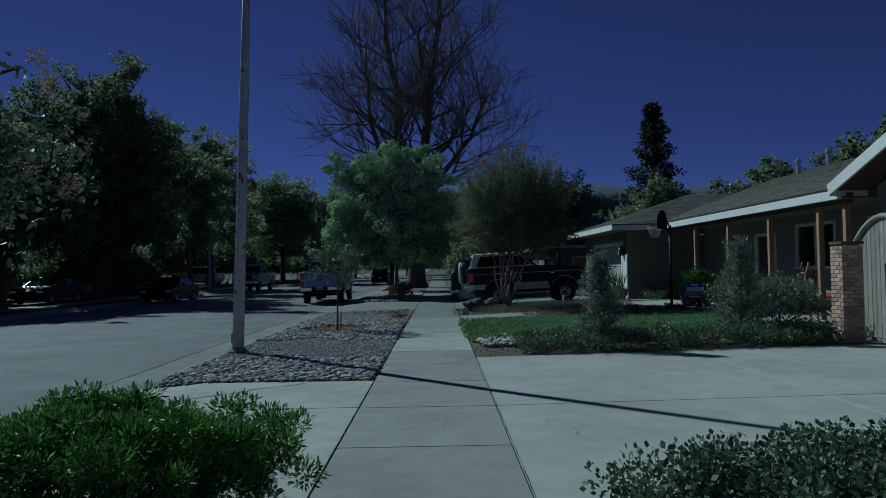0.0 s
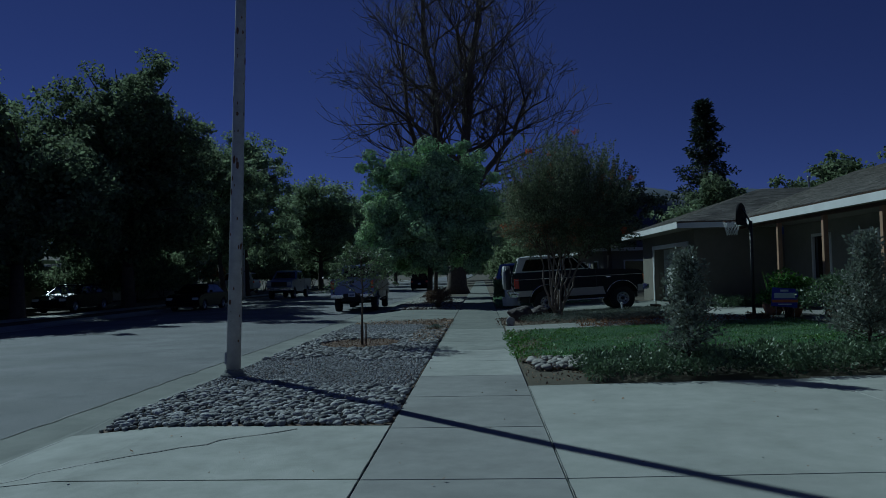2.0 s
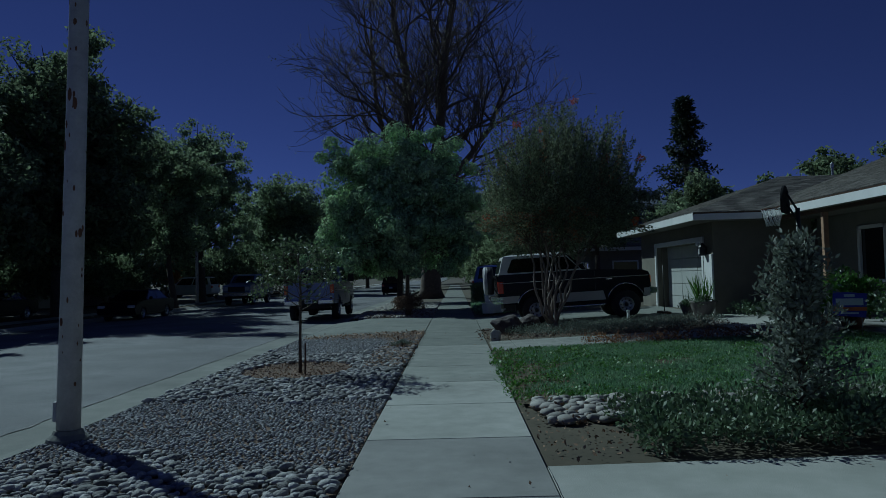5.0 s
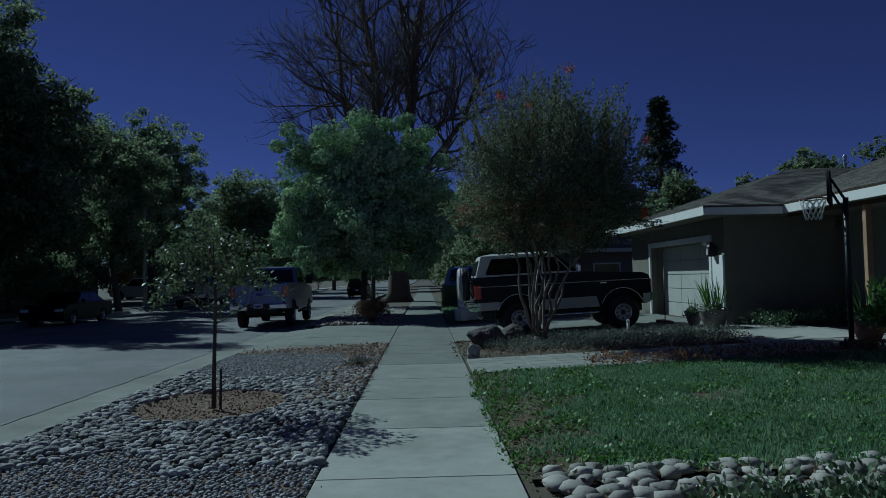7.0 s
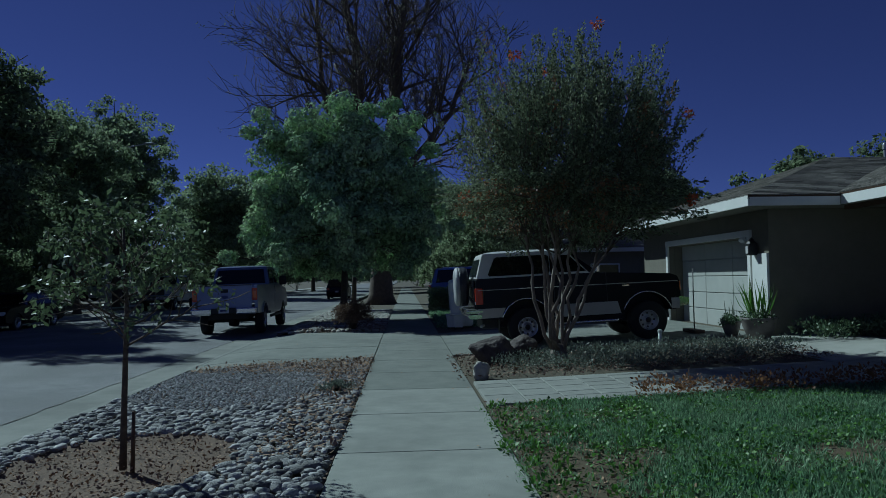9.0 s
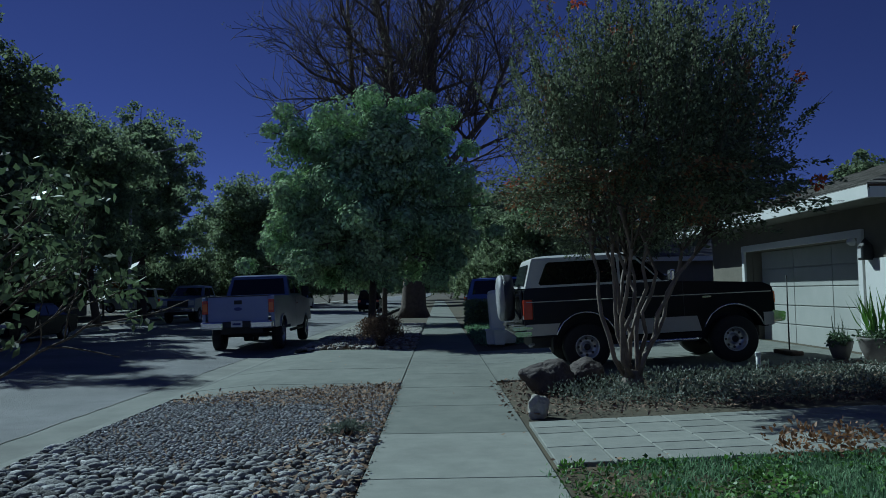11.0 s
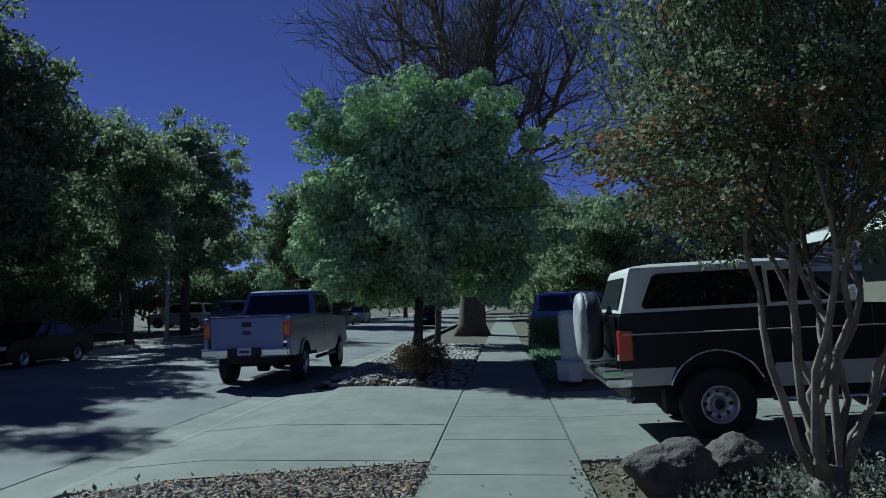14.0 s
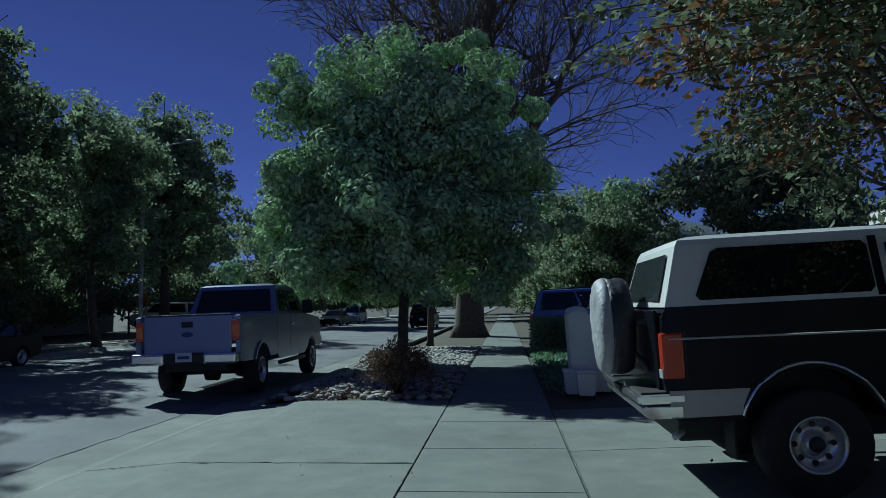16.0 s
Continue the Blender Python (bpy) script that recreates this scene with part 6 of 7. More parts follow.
def plate_on(name, corners, thick, out, material, parent, label=""):
    """A thin raised panel over four or more corners, pushed out by a vector."""
    o = Vector(out).normalized() * thick
    n = len(corners)
    v = [Vector(c) for c in corners] + [Vector(c) + o for c in corners]
    f = [tuple(range(n))[::-1], tuple(range(n, 2 * n))] + [(i, (i + 1) % n, n + (i + 1) % n, n + i) for i in range(n)]
    return mesh_ob(name, v, f, material, parent, label)


def side_window(pts, s, zb, zt, w, tw, material, parent, label="", off=0.006, name="window"):
    """A pane on a sloping cabin side; pts are (x, z)."""
    c = [(x, s * (w + (tw - w) * (z - zb) / (zt - zb) - 0.002), z) for x, z in pts]
    if s > 0:
        c = c[::-1]
    return plate_on(name, c, off, (0, s, (w - tw) / (zt - zb)), material, parent, label)


def old_suv():
    """Boxy two-door off-roader with a white hard top."""
    t = thing("off_road_suv", pose(3.04, 26.44, gz(3.04, 26.4) - 0.005, 0, -2.3, 0), "black boxy two-door off-road vehicle with pale hard top in a driveway", "car")
    zb = 0.62
    prof = [(-1.08, 0.66), (-1.10, 1.0), (-1.08, 1.46), (-1.04, 1.52), (1.66, 1.52), (1.74, 1.49), (3.22, 1.41), (3.38, 1.34), (3.42, 1.2), (3.42, 0.72), (3.3, zb)]
    low = arch_pts(2.66, 0.49, 0.54, zb)[::-1] + [(2.05, 0.58), (0.6, 0.58)] + arch_pts(0.0, 0.49, 0.54, zb)[::-1] + [(-0.9, zb)]
    body = part("body", prism_bm(prof + low, "y", -0.97, 0.97, 0.02), M["paint_black"], t, "glossy black body")
    part("chassis", box_bm((1.15, 0, 0.52), (4.2, 1.3, 0.2), 0.02), M["plastic_dark"], t)
    for x in (0.0, 2.66):
        part("wheel_well", box_bm((x, 0, 0.80), (1.04, 1.2, 0.44), 0.02), M["plastic_dark"], t)
        tb = Tubes()
        tb.add([(x, -0.75, 0.42), (x, 0.75, 0.42)], [0.06, 0.06], 10)
        tb.add([(x - 0.02, -0.08, 0.42), (x - 0.02, 0.12, 0.42)], [0.16, 0.16], 12)
        tb.ob("axle", M["plastic_dark"], t)
        for s in (-1, 1):
            wheel(t, x, s * 0.86, 0.42, 0.42, 0.27, 0.215, s)
    for s in (-1, 1):
        y = s * 0.972
        for a, b, z1 in ((-1.07, -0.53, 0.87), (0.53, 2.13, 0.87), (3.2, 3.38, 0.87)):
            pts = [(a, 0.64), (b, 0.64), (b, z1), (a, z1)]
            if a > 0.4 and b < 3:
                pts = [(a + 0.06, 0.6), (b - 0.06, 0.6), (b - 0.13, z1), (a + 0.13, z1)]
            if b < 0:
                pts = [(a, 0.66), (b, 0.67), (b + 0.01, z1 - 0.13), (b + 0.07, z1), (a, z1)]
            c = [(px, y, pz) for px, pz in pts]
            plate_on("lower_band", c if s < 0 else c[::-1], 0.006, (0, s, 0), M["paint_tan"], t, "pale tan lower band")
        tb = Tubes()
        tb.add([(-1.05, s * 0.975, 1.27), (3.36, s * 0.975, 1.24)], [0.009, 0.009], 5)
        tb.ob("pinstripe", M["paint_tan"], t)
        for cx in (0.0, 2.66):
            tb = Tubes()
            pts = [(px, s * 0.975, pz) for px, pz in arch_pts(cx, 0.49, 0.555, 0.66, 16)]
            tb.add(pts, [0.015] * len(pts), 6)
            tb.ob("arch_trim", M["chrome"], t, "bright wheel-arch trim")
        tb = Tubes()
        tb.add([(0.62, s * 0.93, 0.47), (0.7, s * 1.0, 0.46), (1.95, s * 1.0, 0.46), (2.05, s * 0.93, 0.47)], [0.03] * 4, 8)
        tb.ob("step_bar", M["chrome"], t)
        for x in (0.62, 1.78):
            part("door_gap", box_bm((x, s * 0.971, 1.08), (0.012, 0.004, 0.86)), M["plastic_dark"], t)
        part("door_handle", box_bm((0.78, s * 0.985, 1.34), (0.16, 0.03, 0.035), 0.01), M["black_metal"], t)
        part("mirror", box_bm((1.55, s * 1.1, 1.62), (0.09, 0.2, 0.2), 0.03), M["chrome"], t, "chrome door mirror")
        part("tail_light", box_bm((-1.02, s * 0.915, 1.14), (0.17, 0.13, 0.36), 0.02), M["lens_red"], t, "tall red tail light")
        part("reversing_lens", box_bm((-1.107, s * 0.915, 1.0), (0.012, 0.11, 0.07), 0.004), M["lens_clear"], t, "clear reversing lens")
        part("light_surround", box_bm((-0.925, s * 0.972, 1.14), (0.012, 0.012, 0.38), 0.004), M["plastic_dark"], t)
        part("head_light", box_bm((3.40, s * 0.72, 1.13), (0.06, 0.36, 0.2), 0.02), M["lens_clear"], t, "clear headlight")
        part("indicator", box_bm((3.38, s * 0.93, 1.13), (0.1, 0.07, 0.2), 0.01), M["lens_amber"], t)
    # hard top and glass
    W, TW, ZB, ZT = 0.945, 0.80, 1.52, 2.08
    cabin(t, -1.05, 1.62, ZB, W, -0.90, 1.0, ZT, TW, M["paint_white"], "hard_top", "pale off-white hard top", 0.025, 0.07)
    for s in (-1, 1):
        side_window([(-0.80, 1.60), (-0.77, 1.56), (0.52, 1.56), (0.56, 1.6), (0.56, 1.93), (0.52, 1.97), (-0.58, 1.97), (-0.64, 1.94)], s, ZB, ZT, W, TW, M["car_glass"], t, "large dark quarter window")
        side_window([(0.68, 1.565), (1.36, 1.565), (1.0, 1.94), (0.70, 1.94)], s, ZB, ZT, W, TW, M["car_glass"], t, "dark door window")
        side_window([(0.57, 1.53), (0.635, 1.53), (0.645, 2.0), (0.58, 2.0)], s, ZB, ZT, W, TW, M["paint_black"], t, "", 0.004, "pillar")
        side_window([(1.42, 1.53), (1.6, 1.53), (1.06, 1.98), (1.02, 1.98)], s, ZB, ZT, W, TW, M["paint_black"], t, "", 0.004, "pillar")
    def rx(z):
        return -1.065 + 0.15 * (z - ZB) / (ZT - 0.07 - ZB)
    plate_on("rear_window", [(rx(1.57) - 0.004, 0.74, 1.57), (rx(1.57) - 0.004, -0.74, 1.57), (rx(1.95) - 0.004, -0.64, 1.95), (rx(1.95) - 0.004, 0.64, 1.95)], 0.008, (-1, 0, 0.25), M["rear_glass"], t, "dark rear window")
    def fx(z):
        return 1.64 - 0.62 * (z - ZB) / (ZT - 0.07 - ZB)
    plate_on("windscreen", [(fx(1.56) + 0.004, -0.84, 1.56), (fx(1.56) + 0.004, 0.84, 1.56), (fx(1.97) + 0.004, 0.72, 1.97), (fx(1.97) + 0.004, -0.72, 1.97)], 0.008, (1, 0, 1), M["car_glass"], t)
    # rear end
    part("tailgate", box_bm((-1.105, 0, 1.15), (0.03, 1.66, 0.7), 0.012), M["paint_black"], t)
    bump = part("rear_bumper", prism_bm([(-0.95, 0.775), (-1.30, 0.775), (-1.33, 0.80), (-1.31, 0.85), (-0.95, 0.85)], "y", -0.99, 0.99, 0.014), M["chrome"], t, "dented chrome rear bumper")
    part("valance", prism_bm([(-0.97, 0.66), (-1.24, 0.66), (-1.29, 0.71), (-1.27, 0.76), (-0.97, 0.76)], "y", -0.985, 0.985, 0.012), M["chrome"], bump, "chrome lower bumper bar")
    part("recess", box_bm((-1.1, 0, 0.767), (0.3, 1.95, 0.03)), M["plastic_dark"], bump)
    for s in (-1, 1):
        part("bumper_pad", box_bm((-1.16, s * 0.72, 0.856), (0.26, 0.5, 0.02), 0.008), M["rubber"], bump, "black rubber step pad")
    part("plate_recess", box_bm((-1.318, 0, 0.815), (0.03, 0.34, 0.06), 0.01), M["plastic_dark"], bump)
    bm = bmesh.new()
    lathe(bm, [(0.445, 0.16), (0.44, 0.2), (0.425, 0.235), (0.38, 0.262), (0.25, 0.27), (0.1, 0.272)], 44, (0, 0, 0), "x")
    for w in bm.verts:
        w.co.x += 0.016 * noise.noise(w.co * 9.0)
        w.co += Vector((0, w.co.y, w.co.z)) * 0.03 * noise.noise(w.co * 14.0)
    sp = part("spare_wheel", bm, M["cover_grey"], t, "spare wheel in a scuffed grey vinyl cover", True)
    sp.matrix_basis = pose(-1.21, 0.05, 1.36, 0, 0, 180)
    # side of the cover, coloured near black because it lies in shade
    bm = bmesh.new()
    lathe(bm, [(0.3, -0.04), (0.41, -0.03), (0.44, 0.01), (0.445, 0.06), (0.438, 0.11), (0.447, 0.165)], 44, (0, 0, 0), "x")
    for w in bm.verts:
        w.co += Vector((0, w.co.y, w.co.z)) * 0.04 * noise.noise(w.co * 13.0)
    part("cover_band", bm, M["vinyl"], sp, "wrinkled vinyl band with its shade painted black", True)
    tb = Tubes()
    tb.add([(-1.12, -0.5, 1.4), (-1.22, -0.1, 1.4), (-1.25, 0.12, 1.38)], [0.025] * 3, 6)
    tb.add([(-1.12, -0.5, 1.0), (-1.22, -0.1, 1.2), (-1.25, 0.12, 1.3)], [0.025] * 3, 6)
    tb.ob("spare_carrier", M["black_metal"], t)
    tb = Tubes()
    tb.add([(-0.4, -0.55, 0.55), (-0.9, -0.62, 0.5), (-1.0, -0.7, 0.47)], [0.03] * 3, 8)
    tb.ob("exhaust_pipe", M["galv"], t)
    part("mud_flap", box_bm((-0.6, -0.84, 0.48), (0.02, 0.26, 0.3), 0.004), M["rubber"], t)
    # front end
    part("grille", box_bm((3.425, 0, 1.12), (0.03, 1.0, 0.24), 0.01), M["plastic_dark"], t)
    bm = bmesh.new()
    prism(bm, [(3.36, 0.68), (3.58, 0.7), (3.6, 0.86), (3.36, 0.9)], "y", -0.99, 0.99)
    bmesh.ops.bevel(bm, geom=list(bm.edges), offset=0.015, segments=2, affect="EDGES")
    part("front_bumper", bm, M["chrome"], t, "chrome front bumper")
    part("badge", box_bm((2.2, -0.974, 1.2), (0.16, 0.006, 0.03)), M["chrome"], t)


old_suv()


def pickup(m, label, paint):
    t = thing("pickup_truck", m @ Matrix.Diagonal((1, 1, 1.095, 1)), label, "pickup")
    zb, ar = 0.62, 0.47
    A0, A1 = arch_pts(0, 0.42, ar, zb)[::-1], arch_pts(3.97, 0.42, ar, zb)[::-1]
    for s in (-1, 1):
        lo, hi = (0.90, 1.0) if s > 0 else (-1.0, -0.90)
        part("bed_side", prism_bm([(-1.22, 0.64), (-1.24, 1.40), (-1.2, 1.43), (1.02, 1.43), (1.02, zb)] + A0 + [(-1.0, zb)], "y", lo, hi, 0.012), M[paint], t)
        part("fender_flare", prism_bm([(px, pz) for px, pz in arch_pts(0, 0.42, ar + 0.05, zb)] + arch_pts(0, 0.42, ar, zb)[::-1], "y", s * 0.99, s * 1.03), M[paint], t)
    part("bed_floor", box_bm((-0.1, 0, 0.85), (2.2, 1.79, 0.06)), M["plastic_dark"], t)
    part("bed_front", box_bm((0.98, 0, 1.12), (0.05, 1.79, 0.6)), M[paint], t)
    prof = [(1.05, zb), (1.05, 1.42), (3.3, 1.42), (3.45, 1.40), (4.75, 1.30), (4.88, 1.2), (4.92, 0.8), (4.85, 0.66), (4.6, zb)] + A1 + [(3.3, 0.52), (1.2, 0.52)]
    part("body", prism_bm(prof, "y", -0.985, 0.985, 0.02), M[paint], t, "silver-blue metallic body")
    W, TW, ZB, ZT = 0.98, 0.86, 1.42, 2.02
    cabin(t, 1.05, 3.4, ZB, W, 1.32, 2.75, ZT, TW, M[paint], "cab", "", 0.02, 0.08)
    for s in (-1, 1):
        side_window([(1.28, 1.47), (2.02, 1.47), (2.02, 1.90), (1.46, 1.90)], s, ZB, ZT, W, TW, M["car_glass"], t)
        side_window([(2.12, 1.47), (3.1, 1.47), (2.72, 1.90), (2.12, 1.90)], s, ZB, ZT, W, TW, M["car_glass"], t)
        part("door_gap", box_bm((2.07, s * 0.986, 1.0), (0.012, 0.004, 0.8)), M["plastic_dark"], t)
        part("door_handle", box_bm((2.2, s * 1.0, 1.2), (0.18, 0.03, 0.04), 0.01), M["chrome"], t)
        part("mirror", box_bm((2.98, s * 1.14, 1.55), (0.1, 0.24, 0.3), 0.03), M["plastic_dark"], t, "large black tow mirror")
        part("tail_light", box_bm((-1.225, s * 0.915, 1.17), (0.06, 0.155, 0.34), 0.012), M["lens_red"], t, "tall red and amber tail light")
        part("amber_lens", box_bm((-1.253, s * 0.915, 1.16), (0.02, 0.12, 0.2), 0.004), M["lens_amber"], t)
        for x in (0, 3.97):
            wheel(t, x, s * 0.86, 0.40, 0.40, 0.27, 0.235, s)
        tb = Tubes()
        tb.add([(1.2, s * 0.98, 0.45), (3.2, s * 0.98, 0.45)], [0.045, 0.045], 8)
        tb.ob("step_bar", M["plastic_dark"], t)
        part("bumper_end", box_bm((-1.36, s * 0.68, 0.71), (0.2, 0.62, 0.19), 0.04), M["chrome"], t, "chrome bumper end")
        part("head_light", box_bm((4.86, s * 0.78, 1.08), (0.1, 0.32, 0.26), 0.02), M["lens_clear"], t)
    part("chassis", box_bm((1.8, 0, 0.55), (5.4, 1.2, 0.18), 0.02), M["plastic_dark"], t)
    tb = Tubes()
    tb.add([(0, -0.75, 0.4), (0, 0.75, 0.4)], [0.06, 0.06], 10)
    tb.add([(-0.02, -0.1, 0.4), (-0.02, 0.14, 0.4)], [0.17, 0.17], 12)
    tb.ob("axle", M["plastic_dark"], t)
    tg = part("tailgate", box_bm((-1.235, 0, 1.08), (0.05, 1.66, 0.70), 0.015), M[paint], t)
    part("gate_handle", box_bm((-1.262, 0, 1.28), (0.02, 0.22, 0.1), 0.01), M["plastic_dark"], tg)
    part("badge", lathe_bm([(0.11, -0.004), (0.1, 0.008)], 20, (0, 0, 0), "x"), M["bar_blue"], tg, "dark oval badge").matrix_basis = pose(-1.268, 0, 1.11) @ Matrix.Diagonal((1, 1, 0.42, 1))
    part("top_cap", box_bm((-1.235, 0, 1.438), (0.07, 1.66, 0.02), 0.005), M["plastic_dark"], tg)
    part("bumper_middle", box_bm((-1.33, 0, 0.72), (0.18, 0.78, 0.16), 0.02), M["plastic_dark"], t)
    pl = part("number_plate", box_bm((-1.425, 0, 0.74), (0.012, 0.31, 0.155), 0.003), M["plate"], t, "pale number plate")
    part("plate_bar", box_bm((-1.434, 0, 0.735), (0.006, 0.22, 0.05)), M["bar_blue"], pl)
    plate_on("rear_window", [(1.072, 0.84, 1.47), (1.072, -0.84, 1.47), (1.262, -0.76, 1.91), (1.262, 0.76, 1.91)], 0.012, (-1, 0, 0.45), M["car_glass"], t, "dark rear window")
    plate_on("windscreen", [(3.36, -0.84, 1.47), (3.36, 0.84, 1.47), (2.84, 0.72, 1.90), (2.84, -0.72, 1.90)], 0.012, (1, 0, 0.8), M["car_glass"], t)
    part("grille", box_bm((4.92, 0, 1.05), (0.03, 1.2, 0.34), 0.01), M["plastic_dark"], t)
    part("front_bumper", box_bm((4.98, 0, 0.72), (0.18, 1.96, 0.24), 0.04), M["chrome"], t)
    return t


pickup(pose(-5.2, 33.75, -0.105, -1.2, 0, 91), "silver-blue crew cab pickup parked at the kerb, tailgate closed", "paint_silver")
pickup(pose(-14.9, 59.2, -0.105, 0, 0, -90), "pale silver pickup parked across the street", "paint_silver")


def car(m, label, category, paint, L, H, belt, cab, top, rw=0.32, hood=None, rails=False):
    """A plain closed car; x points ahead, the origin is under the middle."""
    t = thing("parked_car", m, label, category, "parked cars")
    h = L / 2
    hood = hood or belt - 0.08
    ax = (-h + 0.95, h - 0.9)
    zb = 0.28
    prof = [(-h + 0.05, 0.4), (-h, 0.7), (-h + 0.05, belt - 0.03), (-h + 0.12, belt), (cab[1], belt), (cab[1] + 0.15, belt - 0.02), (h - 0.35, hood), (h - 0.06, hood - 0.18), (h, 0.55), (h - 0.05, zb + 0.04), (h - 0.2, zb)]
    low = arch_pts(ax[1], rw, rw + 0.05, zb + 0.001)[::-1] + arch_pts(ax[0], rw, rw + 0.05, zb + 0.001)[::-1] + [(-h + 0.25, zb)]
    part("body", prism_bm(prof + low, "y", -0.9, 0.9, 0.03), M[paint], t)
    W, TW = 0.87, 0.68
    cabin(t, cab[0], cab[1], belt, W, top[0], top[1], H, TW, M[paint], "roof", "", 0.02, 0.07)
    zt = H - 0.1
    def f(a, b, z):
        return a + (b - a) * (z - belt) / (H - belt)
    for s in (-1, 1):
        xm = (cab[0] + cab[1]) / 2
        for a, b in ((0.06, 0.49), (0.52, 0.93)):
            pts = []
            for z, u in ((belt + 0.04, a), (belt + 0.04, b), (zt, b), (zt, a)):
                l0, r0 = f(cab[0], top[0], z), f(cab[1], top[1], z)
                pts.append((l0 + (r0 - l0) * u, z))
            side_window(pts, s, belt, H, W, TW, M["car_glass"], t)
        part("tail_light", box_bm((-h + 0.06, s * 0.76, belt - 0.17), (0.14, 0.24, 0.2), 0.03), M["lens_red"], t)
        part("head_light", box_bm((h - 0.12, s * 0.7, hood - 0.2), (0.22, 0.34, 0.14), 0.04), M["lens_clear"], t)
        part("mirror", box_bm((cab[1] - 0.35, s * 0.99, belt + 0.08), (0.1, 0.18, 0.14), 0.04), M[paint], t)
        for x in ax:
            wheel(t, x, s * 0.79, rw, rw, 0.2, rw * 0.62, s, 6)
        if rails:
            tb = Tubes()
            tb.add([(top[0] + 0.1, s * 0.58, H + 0.04), (top[1] - 0.3, s * 0.58, H + 0.04)], [0.02, 0.02], 6)
            tb.ob("roof_rail", M["black_metal"], t)
    for a, b, d in ((cab[0], top[0], -1), (cab[1], top[1], 1)):
        z0, z1 = belt + 0.05, zt
        c = [(f(a, b, z0) + d * 0.014, 0.74 * -d, z0), (f(a, b, z0) + d * 0.014, 0.74 * d, z0), (f(a, b, z1) + d * 0.018, 0.6 * d, z1), (f(a, b, z1) + d * 0.018, 0.6 * -d, z1)]
        plate_on("windscreen" if d > 0 else "rear_window", c, 0.01, (d, 0, abs(b - a) / (H - belt)), M["car_glass"], t)
    part("underside", box_bm((0, 0, 0.3), (L - 0.5, 1.5, 0.16)), M["plastic_dark"], t)
    part("number_plate", box_bm((-h - 0.004, 0, 0.72), (0.012, 0.3, 0.15)), M["plate"], t)
    return t


SUV = dict(L=4.8, H=1.85, belt=1.12, cab=(-2.3, 1.25), top=(-2.0, 0.5), rw=0.38)
SEDAN = dict(L=4.6, H=1.44, belt=0.95, cab=(-1.55, 1.1), top=(-0.9, 0.35), rw=0.32)
car(pose(4.1, 47.5, gz(4.1, 47.5) - 0.02, 0, -2, 0), "bright blue estate car with a roof rack in a driveway", "car", "paint_blue", 4.8, 2.08, 1.3, (-2.3, 1.25), (-2.05, 0.5), 0.4, rails=True)
# next two saloons: black paint stands in for the tree shade on them
car(pose(-15.1, 39.2, -0.12, 0, 0, -90), "saloon parked at the kerb across the street, painted black for tree shade", "car", "paint_black", **SEDAN)
car(pose(-21.0, 37.0, 0.02, 0, 0, -90), "saloon parked across the street, its tree shade painted as black", "car", "paint_black", **SEDAN)
car(pose(-23.5, 68.5, 0.25, 0, 0, 175), "white estate car parked in a drive across the street", "car", "paint_white", rails=True, **SUV)
car(pose(-5.6, 75, -0.12, 0, 0, 90), "dark red-brown car parked far along the kerb", "car", "paint_black", **SUV)
car(pose(-14.9, 92, -0.12, 0, 0, -90), "silver car parked far along the street", "car", "paint_silver", **SUV)
car(pose(-14.9, 84, -0.12, 0, 0, -90), "dark saloon parked far along the street", "car", "paint_black", **SEDAN)

# ---- small things by the far driveway ----
t = thing("storage_cabinet", pose(1.98, 32.5, gz(1.98, 32.5)), "tall white ribbed plastic storage cabinet", "cabinet")
part("body", prism_bm([(-0.16, 0.05), (0.5, 0.05), (0.5, 1.1), (0.12, 1.4), (-0.24, 1.4)], "y", -0.32, 0.35, 0.03), M["plastic_white"], t)
for k in range(4):
    part("rib", prism_bm([(-0.155 - 0.045 * k / 3, 0.48 + 0.23 * k), (0.1, 0.48 + 0.23 * k), (0.1, 0.66 + 0.23 * k), (-0.17 - 0.045 * k / 3, 0.66 + 0.23 * k)], "y", -0.345, -0.31, 0.01), M["plastic_white"], t)
part("lid", lathe_bm([(0.2, 1.39), (0.2, 1.43), (0.16, 1.48), (0.05, 1.51)], 16, (-0.05, 0, 0)), M["plastic_white"], t)
crate = thing("plastic_box", pose(1.80, 32.0, gz(1.8, 32.0)), "white plastic crate with a lid on the driveway edge", "box", "white crates")
part("body", prism_bm([(-0.13, 0.06), (0.13, 0.06), (0.16, 0.42), (-0.16, 0.42)], "y", -0.17, 0.17, 0.015), M["plastic_white"], crate)
part("lid", box_bm((0, 0, 0.44), (0.36, 0.38, 0.04), 0.012), M["plastic_white"], crate)
for x, y in ((-0.1, -0.13), (0.1, -0.13), (-0.1, 0.13), (0.1, 0.13)):
    part("foot", box_bm((x, y, 0.03), (0.04, 0.04, 0.07), 0.006), M["plastic_dark"], crate)
copy_thing(crate, pose(1.98, 31.75, gz(1.98, 31.75)))
t = thing("marker_post", pose(5.3, 23.75, gz(5.3, 23.75)), "short pale capped pipe standing in ground cover", "pipe")
tb = Tubes()
tb.add([(0, 0, -0.05), (0, 0, 0.3)], [0.035, 0.035], 10)
tb.ob("pipe", M["plastic_white"], t)
part("cap", lathe_bm([(0.045, 0.29), (0.045, 0.34), (0.03, 0.35)], 12), M["plastic_white"], t)
t = thing("garden_stake", pose(7.0, 26.2, gz(7, 26.2)), "thin dark rod standing before the garage", "rod")
tb = Tubes()
tb.add([(0, 0, 0), (0, 0, 1.5)], [0.014, 0.012], 6)
tb.ob("rod", M["black_metal"], t)
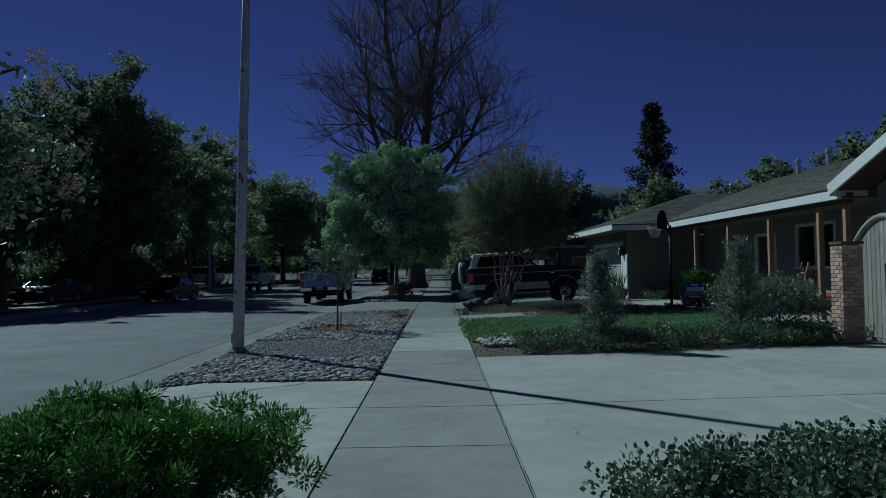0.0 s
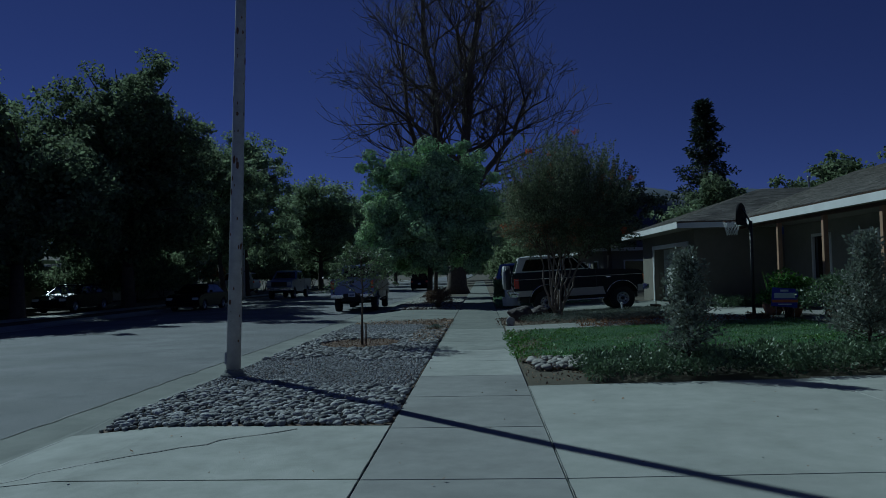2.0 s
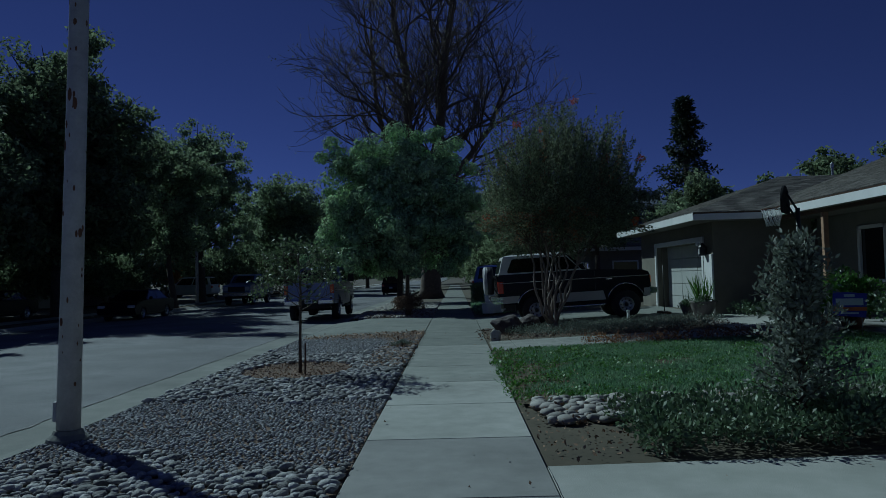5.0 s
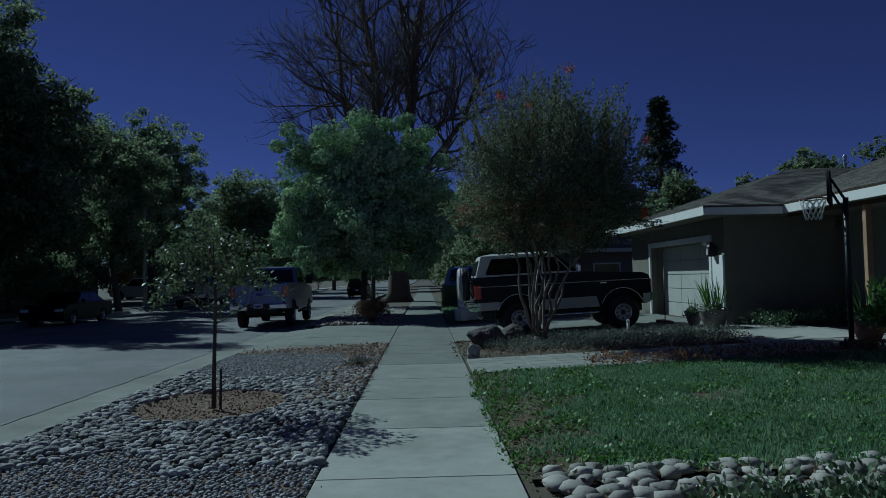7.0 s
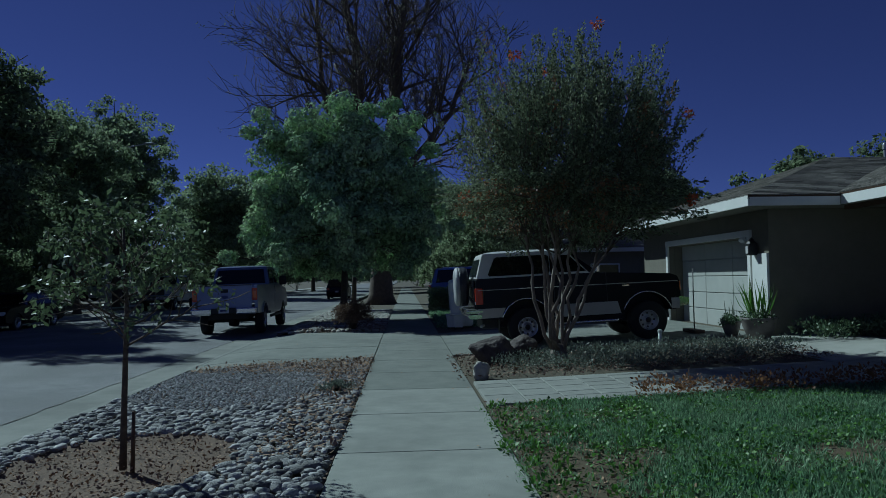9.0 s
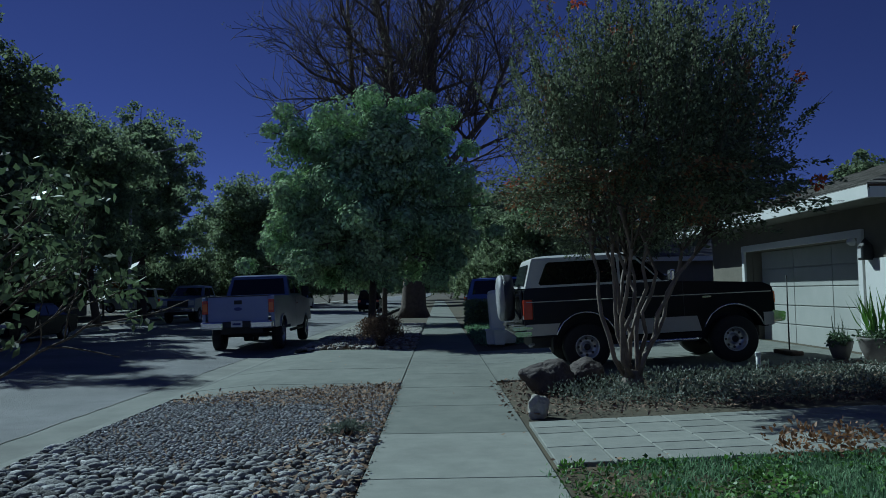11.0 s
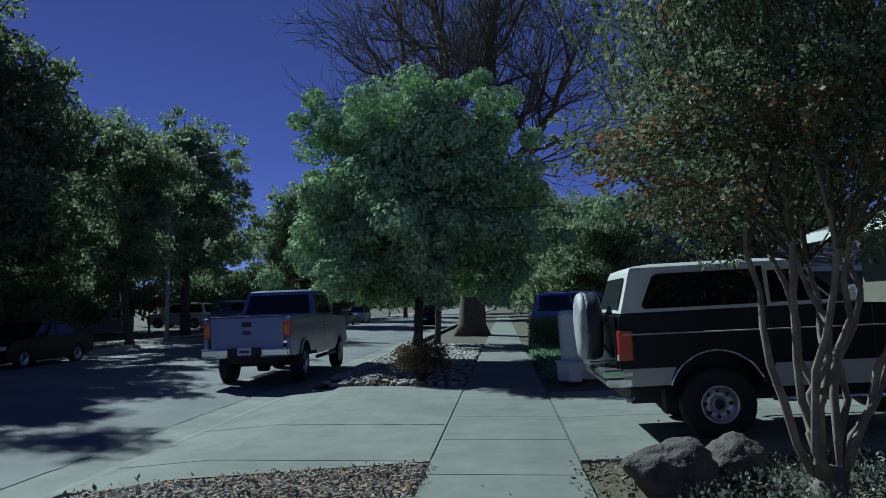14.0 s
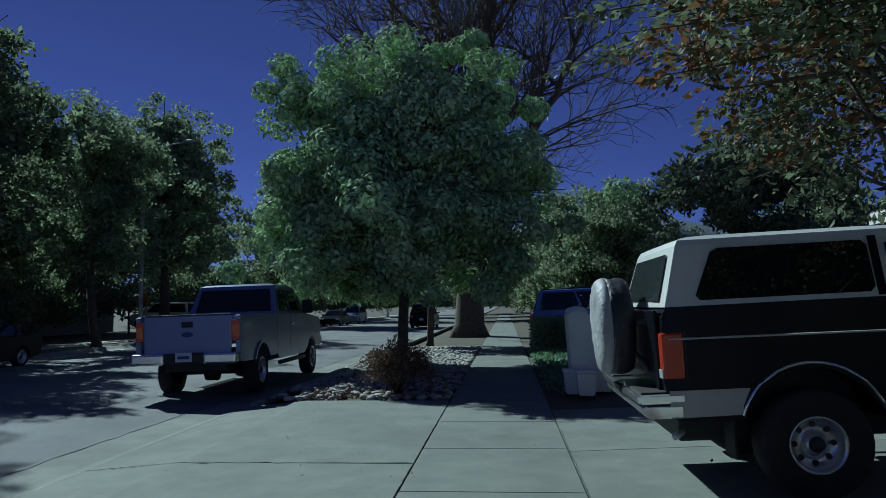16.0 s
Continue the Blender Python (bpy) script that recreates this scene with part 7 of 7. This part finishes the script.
part("base", box_bm((0, 0.05, 0.04), (0.25, 0.7, 0.08), 0.02), M["wood_dark"], t)

# ---- neighbouring houses ----
def far_house(x, y, w, d, label, turn, paint):
    t = thing("neighbour_house", pose(x, y, 0.1, 0, 0, turn), label, "house")
    part("wall", box_bm((0, 0, 1.4), (w, d, 2.8)), M[paint], t)
    a, b, c2, d2 = (-w / 2 - 0.6, -d / 2 - 0.6, 2.85), (w / 2 + 0.6, -d / 2 - 0.6, 2.85), (w / 2 - 3, 0, 4.4), (-w / 2 + 3, 0, 4.4)
    roof_plane("roof", a, b, c2, d2, t, 0.4, 1.2, 7)
    roof_plane("roof", (b[0], -b[1], 2.85), (a[0], -b[1], 2.85), d2, c2, t, 0.4, 1.2, 8)
    roof_plane("roof", b, (b[0], -b[1], 2.85), c2, c2, t, 0.4, 1.2, 9)
    roof_plane("roof", (a[0], -a[1], 2.85), a, d2, d2, t, 0.4, 1.2, 10)
    for yy, xx in ((-d / 2 - 0.62, 0), (d / 2 + 0.62, 0)):
        part("fascia", box_bm((xx, yy, 2.76), (w + 1.24, 0.05, 0.2)), M["fascia"], t)
    for xx in (-w / 2 - 0.62, w / 2 + 0.62):
        part("fascia", box_bm((xx, 0, 2.76), (0.05, d + 1.2, 0.2)), M["fascia"], t)
    for k in range(3):
        wx = -w / 2 + w * (k + 0.5) / 3
        for s in (-1, 1):
            wi = part("window", box_bm((wx, s * (d / 2 + 0.02), 1.5), (1.5, 0.06, 1.2), 0.01), M["white_paint"], t)
            part("pane", box_bm((wx, s * (d / 2 + 0.055), 1.5), (1.34, 0.02, 1.04)), M["house_glass"], wi)
    for k in range(2):
        wy = -d / 2 + d * (k + 0.5) / 2
        for s in (-1, 1):
            wi = part("window", box_bm((s * (w / 2 + 0.02), wy, 1.5), (0.06, 1.5, 1.2), 0.01), M["white_paint"], t)
            part("pane", box_bm((s * (w / 2 + 0.055), wy, 1.5), (0.02, 1.34, 1.04)), M["house_glass"], wi)
    return t


far_house(14.5, 51, 12, 11, "single-storey neighbour house with a low grey roof", 0, "stucco")
far_house(15, 76, 12, 14, "single-storey house farther along the street", 0, "siding")
far_house(-32, 60, 14, 11, "pale single-storey house behind trees across the street", 90, "siding")
far_house(-32, 36, 14, 11, "pale single-storey house behind dark trees across the street", 90, "stucco")
